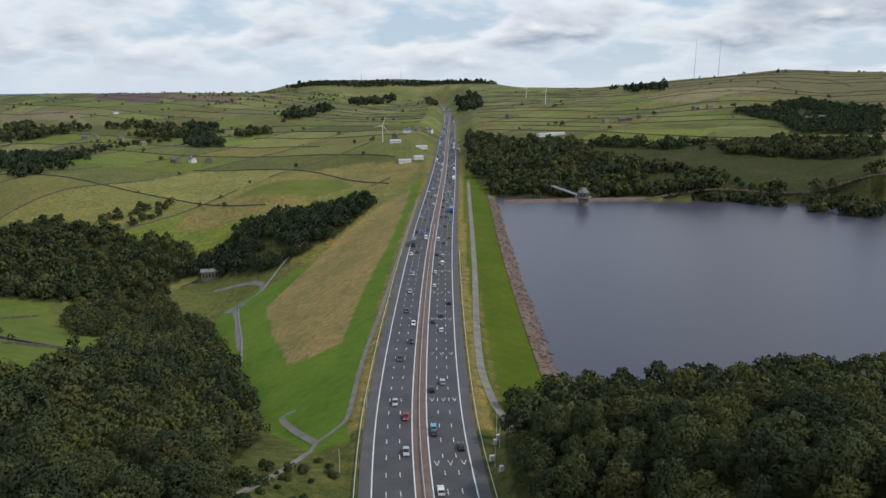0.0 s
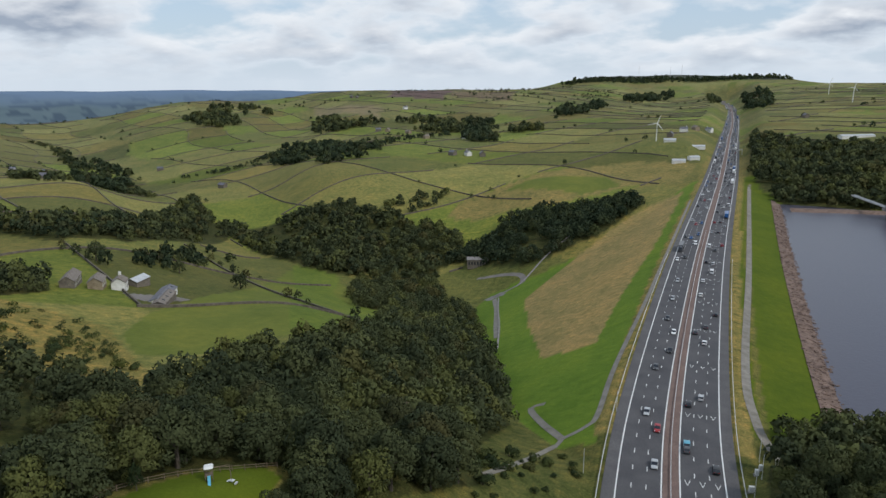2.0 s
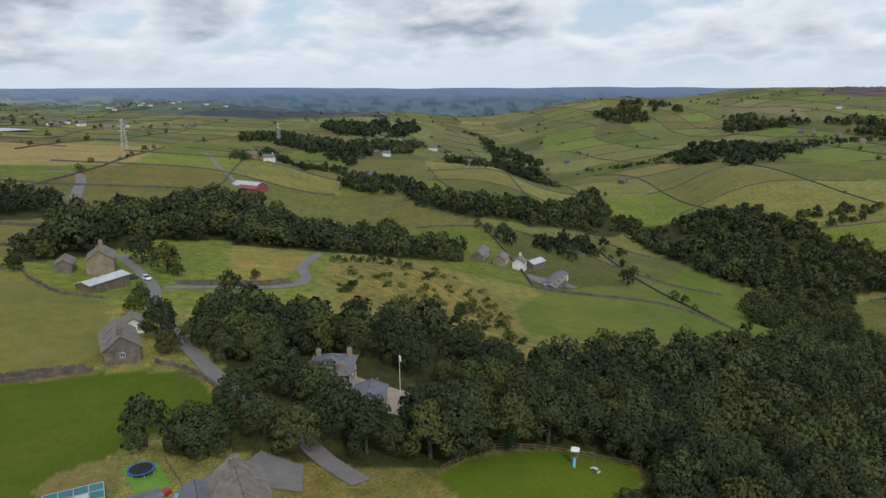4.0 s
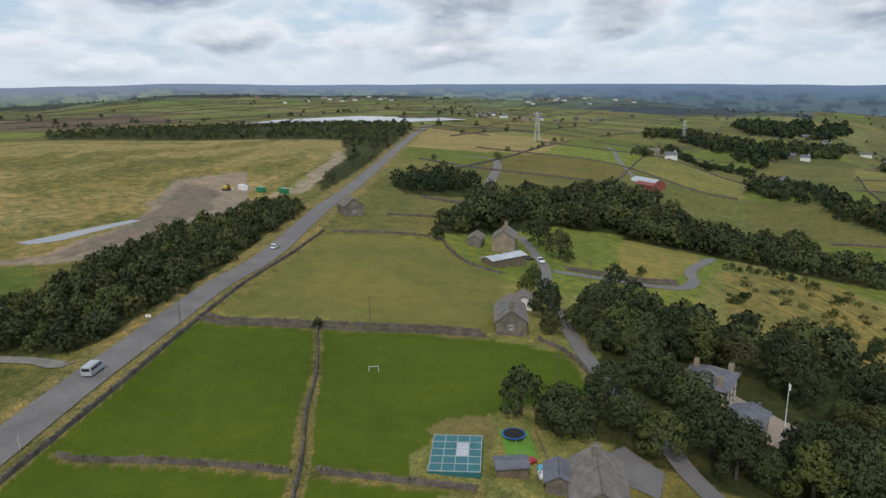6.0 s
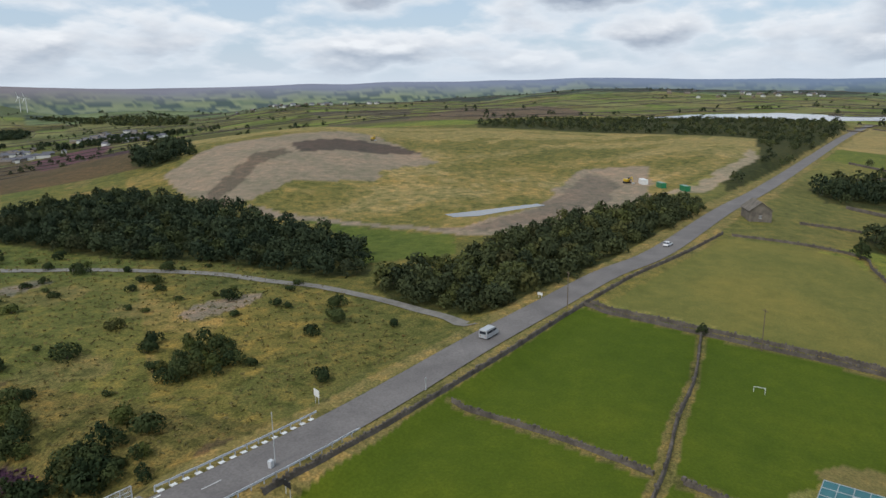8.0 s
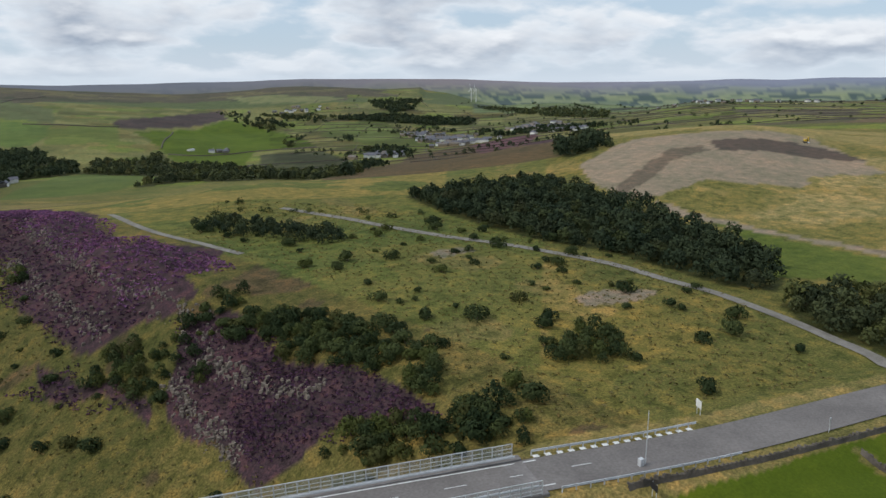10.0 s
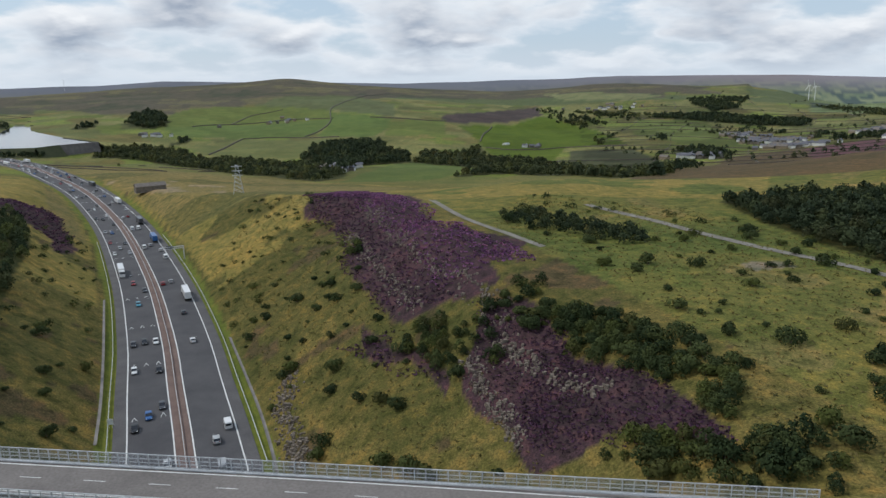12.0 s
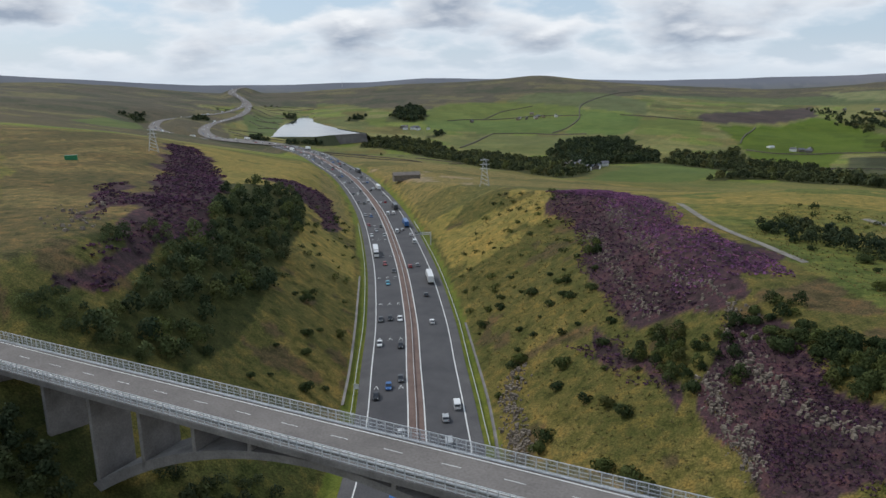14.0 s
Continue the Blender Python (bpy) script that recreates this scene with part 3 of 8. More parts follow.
FW_G2 = [(52, 3139), (139, 2666), (92, 1821), (53, 2133)]
FW_H = [(584, 2598), (688, 2212), (636, 2043), (551, 2409)]
FV_A = [(-1285, 474), (-1339, 586), (-1037, 559), (-1113, 748), (-905, 607), (-1020, 523), (-1170, 511), (-1160, 426)]
FV_B = [(-1444, 723), (-1839, 1244), (-1646, 1129), (-1312, 831), (-1143, 619)]
FV_C = [(-1592, 1333), (-1419, 1283), (-1134, 1106), (-923, 913), (-672, 605), (-1273, 1079)]
FV_E = [(-1539, 1713), (-1608, 1971), (-1418, 2049), (-1274, 1780), (-1274, 1586), (-1367, 1595)]
FV_F = [(-889, 1243), (-851, 1341), (-642, 1213), (-557, 1053), (-644, 981), (-760, 1044)]
FV_G = [(-624, 322), (-516, 322), (-492, 312), (-582, 309)]
FV_H = [(-1027, 756), (-1210, 1025), (-720, 610), (-794, 593)]
FV_I = [(-363, 369), (-401, 480), (-376, 474), (-303, 308), (-321, 305)]
FV_J = [(-320, 279), (-322, 311), (-300, 285), (-300, 263)]
FX_A = [(-1046, 627), (-1323, 886), (-1261, 884), (-958, 614)]
FX_B = [(-1190, 489), (-1150, 579), (-934, 561), (-846, 468), (-1083, 495)]
FX_C = [(-449, 357), (-517, 518), (-399, 405), (-389, 320)]
FX_D = [(-653, 343), (-689, 402), (-519, 330), (-542, 302)]
FZ_C = [(-41, -262), (-59, -257), (-66, -249), (-76, -228), (-85, -210), (-80, -203), (-63, -211), (-52, -227), (-42, -241)]
MAUVE = [(-1252, 2593), (-1000, 2653), (-869, 2185), (-1058, 2185)]
BEIGE = [(-1274, 2054), (-944, 1896), (-816, 1633), (-1171, 1879)]
BROWN_E = [(-962, 2526), (-720, 2512), (-625, 2175), (-858, 2246)]
ROUGH_E = [(-235, 820), (-107, 924), (-27, 879), (-27, 755), (-89, 765), (-167, 673), (-278, 699), (-278, 751)]
STRAW_E = [(547, 2007), (692, 1892), (819, 1749), (558, 1585)]
BRACKEN = [(179, 906), (375, 909), (326, 727), (201, 787)]
BRACKEN_W = [(-321, -757), (-564, -1090), (-785, -1212), (-941, -1252), (-259, -343), (-232, -382), (-195, -408)]
MAUVE_W = [(-754, -1196), (-918, -1221), (-500, -680), (-321, -426), (-430, -640)]
HEATHER3 = [(-24, -171), (-34, -162), (-39, -145), (-39, -138), (-42, -130), (-47, -122), (-48, -105), (-50, -97), (-53, -91), (-50, -89), (-41, -99), (-35, -106), (-30, -108), (-25, -116), (-23, -128), (-19, -140), (-17, -148), (-20, -157)]
FIELD_D = [(-77, -54), (-88, -54), (-95, -48), (-92, -30), (-90, -14), (-83, -14)]
FIELD_E = [(-88, -13), (-89, -10), (-87, 0), (-86, 10), (-83, -13)]
VILLA_YARD = [(-143, 62), (-138, 57), (-126, 54), (-112, 57), (-100, 66), (-104, 74), (-112, 86), (-122, 86), (-134, 80)]
HOUSE_YARD = [(-112, 12), (-84, 8), (-80, 34), (-98, 46), (-108, 38), (-108, 24)]
SHRUB_A = [(-4, -174), (-11, -175), (-25, -167), (-25, -162), (-23, -157), (-17, -150), (-10, -152), (-4, -167)]
SHRUB_B = [(-33, -173), (-42, -172), (-40, -161), (-48, -150), (-52, -146), (-54, -132), (-52, -128), (-46, -130), (-40, -140), (-36, -155)]
SHRUB_C = [(-37, -138), (-44, -133), (-43, -125), (-36, -133)]
SHRUB_D = [(-46, -130), (-54, -125), (-55, -105), (-54, -96), (-52, -96), (-49, -110), (-46, -118)]
SHRUB_E = [(-35, -106), (-42, -101), (-47, -93), (-53, -91), (-63, -83), (-60, -79), (-33, -103)]
HEATHER4 = [(13, -193), (-2, -180), (-4, -162), (-13, -152), (-11, -147), (-1, -161), (7, -176)]
UNDER_BRIDGE = [(109, -93), (106, -101), (96, -99), (89, -93), (79, -103), (73, -110), (84, -66), (110, -60)]
DARK_RIDGE = [(-323, -266), (-347, -259), (-368, -245), (-371, -223), (-359, -202), (-341, -212), (-328, -233), (-303, -246)]
DARK_TRACK = [(-284, -262), (-306, -261), (-301, -248), (-269, -245), (-238, -227), (-216, -217), (-209, -204), (-206, -213), (-217, -228), (-248, -244)]
LINE_A = [(-747, 762), (-1134, 1022), (-1425, 1209), (-1657, 1377), (-1849, 1457)]
LINE_B = [(-557, 1053), (-587, 1244), (-538, 1434), (-473, 1516)]
LINE_C = [(-672, 244), (-780, 316), (-801, 358), (-775, 395)]
LINE_D = [(-510, 339), (-711, 425), (-758, 418)]
LINE_E = [(-429, 632), (-361, 637), (-337, 706), (-309, 749)]
LINE_F = [(-940, 1042), (-862, 1071), (-846, 1202)]
LINE_G = [(-330, 641), (-304, 722), (-304, 771)]
LINE_H = [(-1051, 432), (-706, 317), (-803, 413), (-573, 346), (-439, 312), (-404, 322)]
LINE_I = [(-414, 123), (-420, 158), (-387, 161)]
TREES_C = [(-164, 37), (-178, 50), (-179, 75), (-175, 83), (-157, 79), (-139, 53), (-146, 46), (-149, 37)]
TREES_G = [(-109, 21), (-116, 27), (-113, 36), (-107, 35), (-104, 29), (-106, 23)]
TREES_H = [(-100, 41), (-99, 46), (-90, 43), (-89, 38)]
TREES_V = [(-212, 71), (-190, 71), (-167, 61), (-170, 56)]
NEAR_FIELDS = [(-160, -43), (-120, -49), (-60, -57), (-58, -10), (-78, 10), (-90, 2), (-99, 2), (-112, 14), (-124, 38), (-141, 38), (-148, 22), (-152, 20)]
UNDER_BRIDGE2 = [(107, -91), (97, -101), (80, -105), (68, -119), (64, -121), (72, -100), (94, -78)]
SHRUB_F = [(-21, -159), (-27, -150), (-25, -143), (-20, -148)]
WOOD_W5 = [(630, -1199), (640, -1330), (598, -1330), (605, -1177)]
WOOD_W6 = [(694, -1195), (694, -1256), (644, -1177), (642, -1112)]
WOOD_W7 = [(1091, -2096), (1060, -2130), (960, -1930), (980, -1900)]
WOOD_W8 = [(1029, -1486), (1044, -1600), (976, -1500), (950, -1400)]
WOOD_W9 = [(1065, -1287), (1096, -1423), (1011, -1323), (985, -1250)]
GREEN_W = [(855, -927), (981, -1253), (737, -973), (700, -860)]
GREEN_W2 = [(1008, -1707), (1067, -2042), (721, -1351), (745, -1280)]
MEADOW2 = [(-349, 516), (-289, 495), (-259, 430), (-230, 401), (-201, 408), (-153, 281), (-143, 228), (-163, 235)]
HAY2 = [(-285, 526), (-225, 520), (-220, 500), (-272, 509)]
LANE_CLEAR = [(-150, 39), (-150, 46), (-131, 47), (-124, 42), (-130, 36)]
DRIVE_CLEAR = [(-134, 69), (-134, 77), (-120, 77), (-104, 69), (-106, 62), (-124, 66)]
SCRUB_S2 = [(128, -113), (126, -120), (124, -130), (118, -128), (112, -116), (118, -111)]
UNDER_ARCH = [(83, -95), (83, -103), (71, -126), (66, -131), (61, -120), (77, -87)]
FIELD_W1 = [(591, -1987), (663, -2301), (647, -2514), (458, -2630), (159, -2381), (151, -2112), (448, -2092)]
FIELD_W2 = [(591, -1987), (448, -2092), (151, -2112), (148, -2003), (188, -1816), (346, -1793), (534, -1836)]
FIELD_W3 = [(433, -1603), (343, -1780), (119, -1734), (156, -1383), (216, -1380), (312, -1434), (358, -1488)]
FIELD_W4 = [(163, -2306), (-23, -2132), (-20, -1919), (23, -1691), (167, -1812), (143, -1997)]
FIELD_W5 = [(458, -2630), (382, -2828), (126, -2952), (-51, -2622), (-41, -2185), (158, -2364)]
FIELD_W6 = [(-22, -2073), (-197, -2176), (-158, -1756), (-4, -1691)]
FIELD_W7 = [(-220, -2068), (-403, -2154), (-545, -2391), (-596, -2085), (-589, -1796), (-516, -1459), (-406, -1550), (-298, -1212), (-217, -1399), (-233, -1685)]
FIELD_W8 = [(51, -799), (31, -982), (-21, -1209), (-121, -1242), (-149, -1073), (-73, -893)]
FIELD_W9 = [(-761, -2064), (-937, -1991), (-718, -1323), (-633, -1313), (-616, -1492), (-621, -1717)]
ROUGH_W = [(-387, -1431), (-492, -1356), (-441, -1042), (-307, -738), (-280, -1031)]
HEATH_W = [(-187, -2272), (-603, -2747), (-549, -2408), (-393, -2196), (-190, -2101)]
PALE_W = [(-742, -3267), (-962, -3113), (-1194, -2923), (-977, -2722), (-762, -2930)]
WOOD_WA = [(157, -1339), (153, -1518), (100, -1640), (10, -1615), (-14, -1432), (-47, -1396), (-51, -1229), (36, -1166), (56, -1019), (115, -1221)]
WOOD_WB = [(552, -1412), (575, -1503), (507, -1570), (414, -1531), (364, -1421), (208, -1327), (112, -1187), (46, -960), (76, -792), (150, -950), (265, -1128), (433, -1303), (539, -1350)]
WOOD_WC = [(698, -2007), (782, -2308), (742, -2421), (692, -2292), (611, -2114), (583, -2013), (621, -1940)]
WOOD_WD = [(792, -1885), (818, -2002), (798, -2076), (750, -1941), (766, -1873)]
WOOD_WE = [(484, -1657), (478, -1803), (453, -1723), (468, -1600)]
WOOD_WF = [(-51, -1229), (-83, -1440), (-136, -1390), (-218, -1576), (-196, -1338), (-281, -1225), (-280, -1031), (-307, -738), (-238, -571), (-243, -869), (-168, -933), (-87, -895), (-154, -1046)]
WOOD_WG = [(-822, -2134), (-899, -2191), (-1077, -2137), (-1178, -2054), (-1247, -1965), (-1120, -1787), (-1054, -1835), (-964, -1943)]
WOOD_WH = [(-560, -2647), (-641, -2629), (-632, -2214), (-566, -1978), (-539, -2132)]
WOOD_WI = [(-551, -1306), (-628, -1350), (-601, -1171), (-538, -1056), (-497, -1108)]
WOOD_WK = [(-1109, -2366), (-1262, -2470), (-1210, -2326), (-1065, -2229)]
WOOD_WL = [(-683, -2465), (-733, -2243), (-790, -2095), (-751, -2035), (-657, -2301)]
WOOD_PINE_TOP = [(-319, -351), (-277, -297), (-250, -299), (-262, -330), (-300, -372)]
SHRUB_G = [(18, -266), (8, -259), (9, -246), (16, -254)]
DARK_BARE = [(-223, -128), (-221, -114), (-244, -103), (-277, -98), (-335, -102), (-369, -102), (-351, -83), (-305, -75), (-255, -86), (-226, -103)]
LUSH_PINES = [(-205, -169), (-214, -142), (-217, -120), (-214, -110), (-197, -103), (-177, -105), (-169, -109), (-192, -131)]
BROWN_MOUND = [(-755, -455), (-1250, -679), (-1501, -707), (-1717, -615), (-1487, -446), (-1244, -355), (-1110, -430), (-789, -371)]
BRACKEN_CLEAR = [(186, 907), (263, 895), (359, 819), (437, 759), (477, 757), (418, 661), (337, 674), (295, 665), (254, 756), (185, 833)]
HILL_WALLS = ([(-39, -3247), (79, -2912), (149, -2546), (168, -2380), (149, -2083), (162, -1932), (196, -1822)], [(346, -1793), (350, -1617), (358, -1488)], [(346, -1793), (252, -1815), (106, -1748)], [(523, -2014), (448, -2092), (299, -2180), (145, -2150)], [(36, -2155), (-74, -2131), (-193, -2138)], [(334, -2449), (413, -2358), (436, -2110)], [(-324, -2091), (-260, -1827), (-233, -1685)], [(-516, -1459), (-406, -1550), (-275, -1533), (-232, -1580)])
SCRUB_S3 = [(141, -153), (146, -168), (143, -175), (146, -195), (138, -187), (134, -166), (134, -153)]
MOOR_BROWN = [(612, -574), (430, -464), (528, -704), (341, -467), (229, -305), (154, -190), (141, -156), (140, -140), (137, -123)]
HEATH_STREAK = [(218, -250), (217, -261), (187, -228), (168, -245), (163, -233), (173, -200), (157, -175), (162, -178)]
RIM_DRY = [(447, -864), (560, -1260), (366, -1097), (222, -1011), (67, -700), (-11, -688), (35, -368), (100, -450), (185, -548), (245, -629), (312, -697), (407, -785)]
RIM_BARE = [(242, -634), (203, -665), (135, -609), (102, -458), (194, -564)]
GATE_YARD = [(-327, -59), (-355, -47), (-448, -37), (-505, -35), (-469, -27), (-404, -33), (-338, -39)]
DRY_CORNER = [(-110, 7), (-112, 10), (-111, 15), (-102, 14), (-104, 6), (-106, 5)]
WOOD_NEAR3 = [(-70, 95), (-65, 127), (-61, 161), (-49, 151), (-43, 132), (-65, 86)]
BRUSH = [(-208, 142), (-219, 175), (-205, 181), (-183, 170), (-176, 155), (-183, 145), (-184, 129)]
BRUSH2 = [(-256, 126), (-268, 164), (-247, 169), (-226, 149), (-231, 125)]
LANE5 = [(-792, 250), (-700, 230), (-618, 208), (-524, 190)]
VALLEY_WOODS = ([(-260, -1040), (-335, -1184), (-256, -734), (-239, -762), (-224, -901)], [(-144, -373), (-410, -996), (-415, -884), (-507, -1021), (-306, -717)], [(-569, -2197), (-623, -2285), (-626, -2108), (-576, -1990)], [(-637, -2441), (-662, -2222), (-666, -2016), (-639, -1978), (-624, -2191)], [(-493, -1641), (-515, -1591), (-479, -1483), (-467, -1527)], [(-581, -1581), (-661, -1615), (-595, -1417), (-563, -1519)], [(-782, -1722), (-801, -1599), (-714, -1266), (-787, -1442), (-839, -1703)], [(-969, -1379), (-1104, -1401), (-1098, -1188), (-939, -1119), (-904, -1225)], [(-1503, -2424), (-1638, -1769), (-1327, -1434), (-1444, -1951)], [(-1163, -2649), (-1491, -2795), (-1255, -2398), (-1067, -2228), (-1088, -2437)], [(-666, -2545), (-749, -2300), (-866, -2178), (-815, -2094), (-697, -2237)], [(-989, -1805), (-981, -1466), (-885, -1200), (-900, -1369), (-945, -1669)])
SHRUB_I = [(-37, -101), (-44, -99), (-51, -94), (-61, -78), (-56, -75), (-51, -82), (-42, -93)]
HEATHER5 = [(-35, -159), (-38, -138), (-44, -125), (-48, -106), (-52, -94), (-44, -98), (-37, -101), (-25, -127)]
SHRUB_J = [(-38, -168), (-45, -151), (-55, -141), (-54, -123), (-55, -105), (-54, -96), (-48, -108), (-42, -135), (-35, -159)]
SHRUB_K = [(-81, -107), (-93, -109), (-98, -98), (-91, -90), (-77, -94)]
SHRUB_L = [(-56, -94), (-63, -85), (-60, -78), (-53, -84), (-51, -92)]
SHRUB_M = [(-58, -111), (-58, -104), (-54, -96), (-51, -100)]
WALLS = ([(-96, -49), (-94, -30), (-91, -15)], [(-91, -11), (-89, -1), (-87, 11)], [(-151, -17), (-128, -15), (-110, -15), (-95, -14), (-83, -14)], [(-156, -44), (-152, -16), (-151, 5), (-149, 21)],
         [(-158.5, -43), (-155, -16), (-154, 5), (-152, 20)], [(-149, 33), (-142, 38), (-130, 40), (-122, 39)], [(-253, -21), (-252, 15), (-236, 20), (-216, 25), (-207, 34)], [(-289, -1), (-294, 20)])
LANE_WALLS = ([(-221, 58), (-213, 80), (-215, 94)], [(-224, 58), (-217, 82), (-219, 95)], [(-60, -58), (-83, -53.5), (-121, -48.5), (-151, -45), (-185, -39.5), (-218, -31), (-253, -24)])


# ---- ground ----
GREEN, LUSH, BRIGHT = (0.142, 0.138, 0.052), (0.116, 0.139, 0.034), (0.074, 0.106, 0.011)
STRAW_C, ROUGH_C, OLIVE = (0.27, 0.215, 0.105), (0.135, 0.118, 0.042), (0.088, 0.094, 0.034)
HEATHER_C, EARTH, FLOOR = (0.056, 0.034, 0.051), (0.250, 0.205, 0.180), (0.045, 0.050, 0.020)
MOOR_C = (0.096, 0.084, 0.058)


def field_cells(x, y, size, turn):
    c, s = math.cos(turn), math.sin(turn)
    u, v = x * c - y * s, x * s + y * c
    u, v = u + vnoise(x, y, size * 2.3, 11) * size * 0.35, v + vnoise(x, y, size * 2.0, 12) * size * 0.35
    return u / size, v / (size * 0.72)


def lay(c, where, colour, rough):
    c[where, :3] = colour
    c[where, 3] = rough


def ground_cover(x, y, z):
    """Land cover as a base colour, with roughness of the growth as the fourth number."""
    n = len(x)
    c = np.zeros((n, 4))
    r = np.hypot(x, y)
    az = np.degrees(np.arctan2(-x, y)) % 360
    # a patchwork of pastures
    u, v = field_cells(x, y, 150.0, 0.5)
    uf, vf = field_cells(x, y, 96.0, 0.9)
    deep = (r > 1150) & (az > 60)
    iu, iv = np.floor(np.where(deep, uf, u)), np.floor(np.where(deep, vf, v))
    h = np.abs(np.sin(iu * 12.9898 + iv * 78.233) * 43758.5453) % 1
    h2 = np.abs(np.sin(iu * 39.3 + iv * 11.7) * 24634.63) % 1
    for k in range(3):
        a = np.array([GREEN[k], LUSH[k], OLIVE[k] * 1.1, ROUGH_C[k]])
        c[:, k] = a[np.searchsorted([0.38, 0.62, 0.82], h)] * (0.88 + 0.55 * h2)
    c[:, 3] = 0.45 + 0.35 * h2
    # moor on the high ground to the west and on far tops
    wild = vnoise(x, y, 420, 21) * 22
    moor = (r > 900) & (az > 120) & (az < 330) & (z + wild > np.where((az > 158) & (az < 205), 16, np.where(az >= 205, 8, 42)))
    lay(c, moor, MOOR_C, 0.7)
    streak = vnoise(x + y * 0.4, y * 2.2, 260, 42) + 0.6 * vnoise(x, y * 1.6, 90, 43)
    lay(c, moor & (streak > 0.45), (0.135, 0.118, 0.062), 0.7)
    lay(c, moor & (streak < -0.4), (0.070, 0.072, 0.046), 0.7)
    lay(c, (r > 2900) & (az > 140) & (az < 260) & (z + wild < 30) & ~moor, (0.095, 0.115, 0.05), 0.5)
    top = (r > 3600) & (az > 330) | (r > 3600) & (az < 20)
    lay(c, top & (z > 95), (0.05, 0.055, 0.04), 0.6)
    lay(c, (az > 322) & (az < 345) & (z + wild > 84) & (r > 1700), (0.15, 0.13, 0.06), 0.8)
    for k, (p, col) in enumerate(((FIELD_W1, LUSH), (FIELD_W2, (0.100, 0.135, 0.036)), (FIELD_W3, (0.125, 0.135, 0.048)), (FIELD_W4, (0.098, 0.136, 0.034)), (FIELD_W5, (0.105, 0.118, 0.050)), (FIELD_W6, LUSH), (FIELD_W7, BRIGHT),
                                  (FIELD_W8, (0.088, 0.118, 0.036)), (FIELD_W9, (0.125, 0.150, 0.042)), (ROUGH_W, (0.060, 0.066, 0.034)), (HEATH_W, (0.066, 0.050, 0.044)), (PALE_W, (0.165, 0.170, 0.075)))):
        w = inside(p, x, y)
        c[w, :3] = np.array(col) * (0.88 + 0.26 * h2[w, None])
        c[w, 3] = 0.2
    # cloud shadow over the wide valley, painted in by darkening its fields
    w = (az > 128) & (az < 164) & (r > 900) & (r < 2600)
    c[w, :3] *= 0.6 + 0.4 * h2[w, None]
    # the wide low country, with distant woods; towards the north blue haze is painted in
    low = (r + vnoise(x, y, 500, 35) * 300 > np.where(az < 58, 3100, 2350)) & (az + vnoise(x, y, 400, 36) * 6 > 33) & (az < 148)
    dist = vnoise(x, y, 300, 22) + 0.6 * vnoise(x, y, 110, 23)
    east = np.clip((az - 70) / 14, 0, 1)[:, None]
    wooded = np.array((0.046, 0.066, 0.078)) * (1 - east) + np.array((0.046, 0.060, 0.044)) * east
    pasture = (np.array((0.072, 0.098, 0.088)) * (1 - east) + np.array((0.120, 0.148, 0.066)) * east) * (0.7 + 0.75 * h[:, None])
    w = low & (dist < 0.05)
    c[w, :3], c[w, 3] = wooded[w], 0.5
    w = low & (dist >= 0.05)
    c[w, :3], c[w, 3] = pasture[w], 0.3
    lay(c, inside(BROWN_MOUND, x, y), (0.135, 0.098, 0.066), 0.5)
    # plateau above the cutting
    d, zr, s = along(M_COARSE, x, y)
    plateau = (r < 760) & (az > 108) & (az < 232)
    lay(c, plateau, (0.150, 0.133, 0.046), 0.9)
    t = vnoise(x, y, 45, 24) + 0.5 * vnoise(x, y, 14, 25)
    lay(c, plateau & (t < -0.15), (0.112, 0.112, 0.040), 0.9)
    lay(c, plateau & (t > 0.5), (0.200, 0.162, 0.066), 0.9)
    lay(c, plateau & (az > 196) & (t > 0.1), (0.125, 0.112, 0.042), 0.9)
    lay(c, plateau & (az > 196) & (vnoise(x, y, 9, 37) + 0.5 * vnoise(x, y, 30, 39) > 0.85), (0.085, 0.062, 0.042), 0.9)
    green = plateau & (az > 142) & (az < 176) & (r > 120) & (r < 400)
    lay(c, green, (0.128, 0.128, 0.044), 0.8)
    lay(c, green & (t < 0.1), (0.098, 0.116, 0.038), 0.8)
    lay(c, green & (t > 0.8), (0.165, 0.142, 0.062), 0.9)
    slope = (r < 480) & (y < -60) & (np.abs(d) < 105) & (np.abs(d) > 20)
    lay(c, slope, (0.132, 0.112, 0.044), 0.95)
    lay(c, slope & (t < 0.25), (0.094, 0.088, 0.034), 0.95)
    lay(c, slope & (vnoise(x, y, 8, 38) + 0.5 * vnoise(x, y, 25, 40) > 0.7), (0.085, 0.066, 0.040), 0.9)
    rim = (r > 300) & (r < 700) & (az > 150) & (az < 215) & (z > 14)
    lay(c, rim & (t > -0.5), (0.20, 0.165, 0.06), 0.8)
    lay(c, (az > 128) & (az < 160) & (r > 400) & (r < 900), (0.095, 0.070, 0.043), 0.8)
    lay(c, (az > 137) & (az < 146) & (r > 520) & (r < 900), HEATHER_C, 0.8)
    lay(c, inside(MOOR_BROWN, x + vnoise(x, y, 30, 33) * 8, y + vnoise(x, y, 30, 34) * 8), (0.104, 0.085, 0.044), 1.0)
    w = inside(MOOR_BROWN, x, y)
    lay(c, w & (t > 0.35), (0.150, 0.118, 0.060), 1.0)
    lay(c, w & (t < -0.3), (0.084, 0.074, 0.038), 1.0)
    w = inside(RIM_DRY, x, y)
    lay(c, w, (0.165, 0.142, 0.062), 0.8)
    lay(c, w & (streak > 0.2), (0.105, 0.105, 0.044), 0.8)
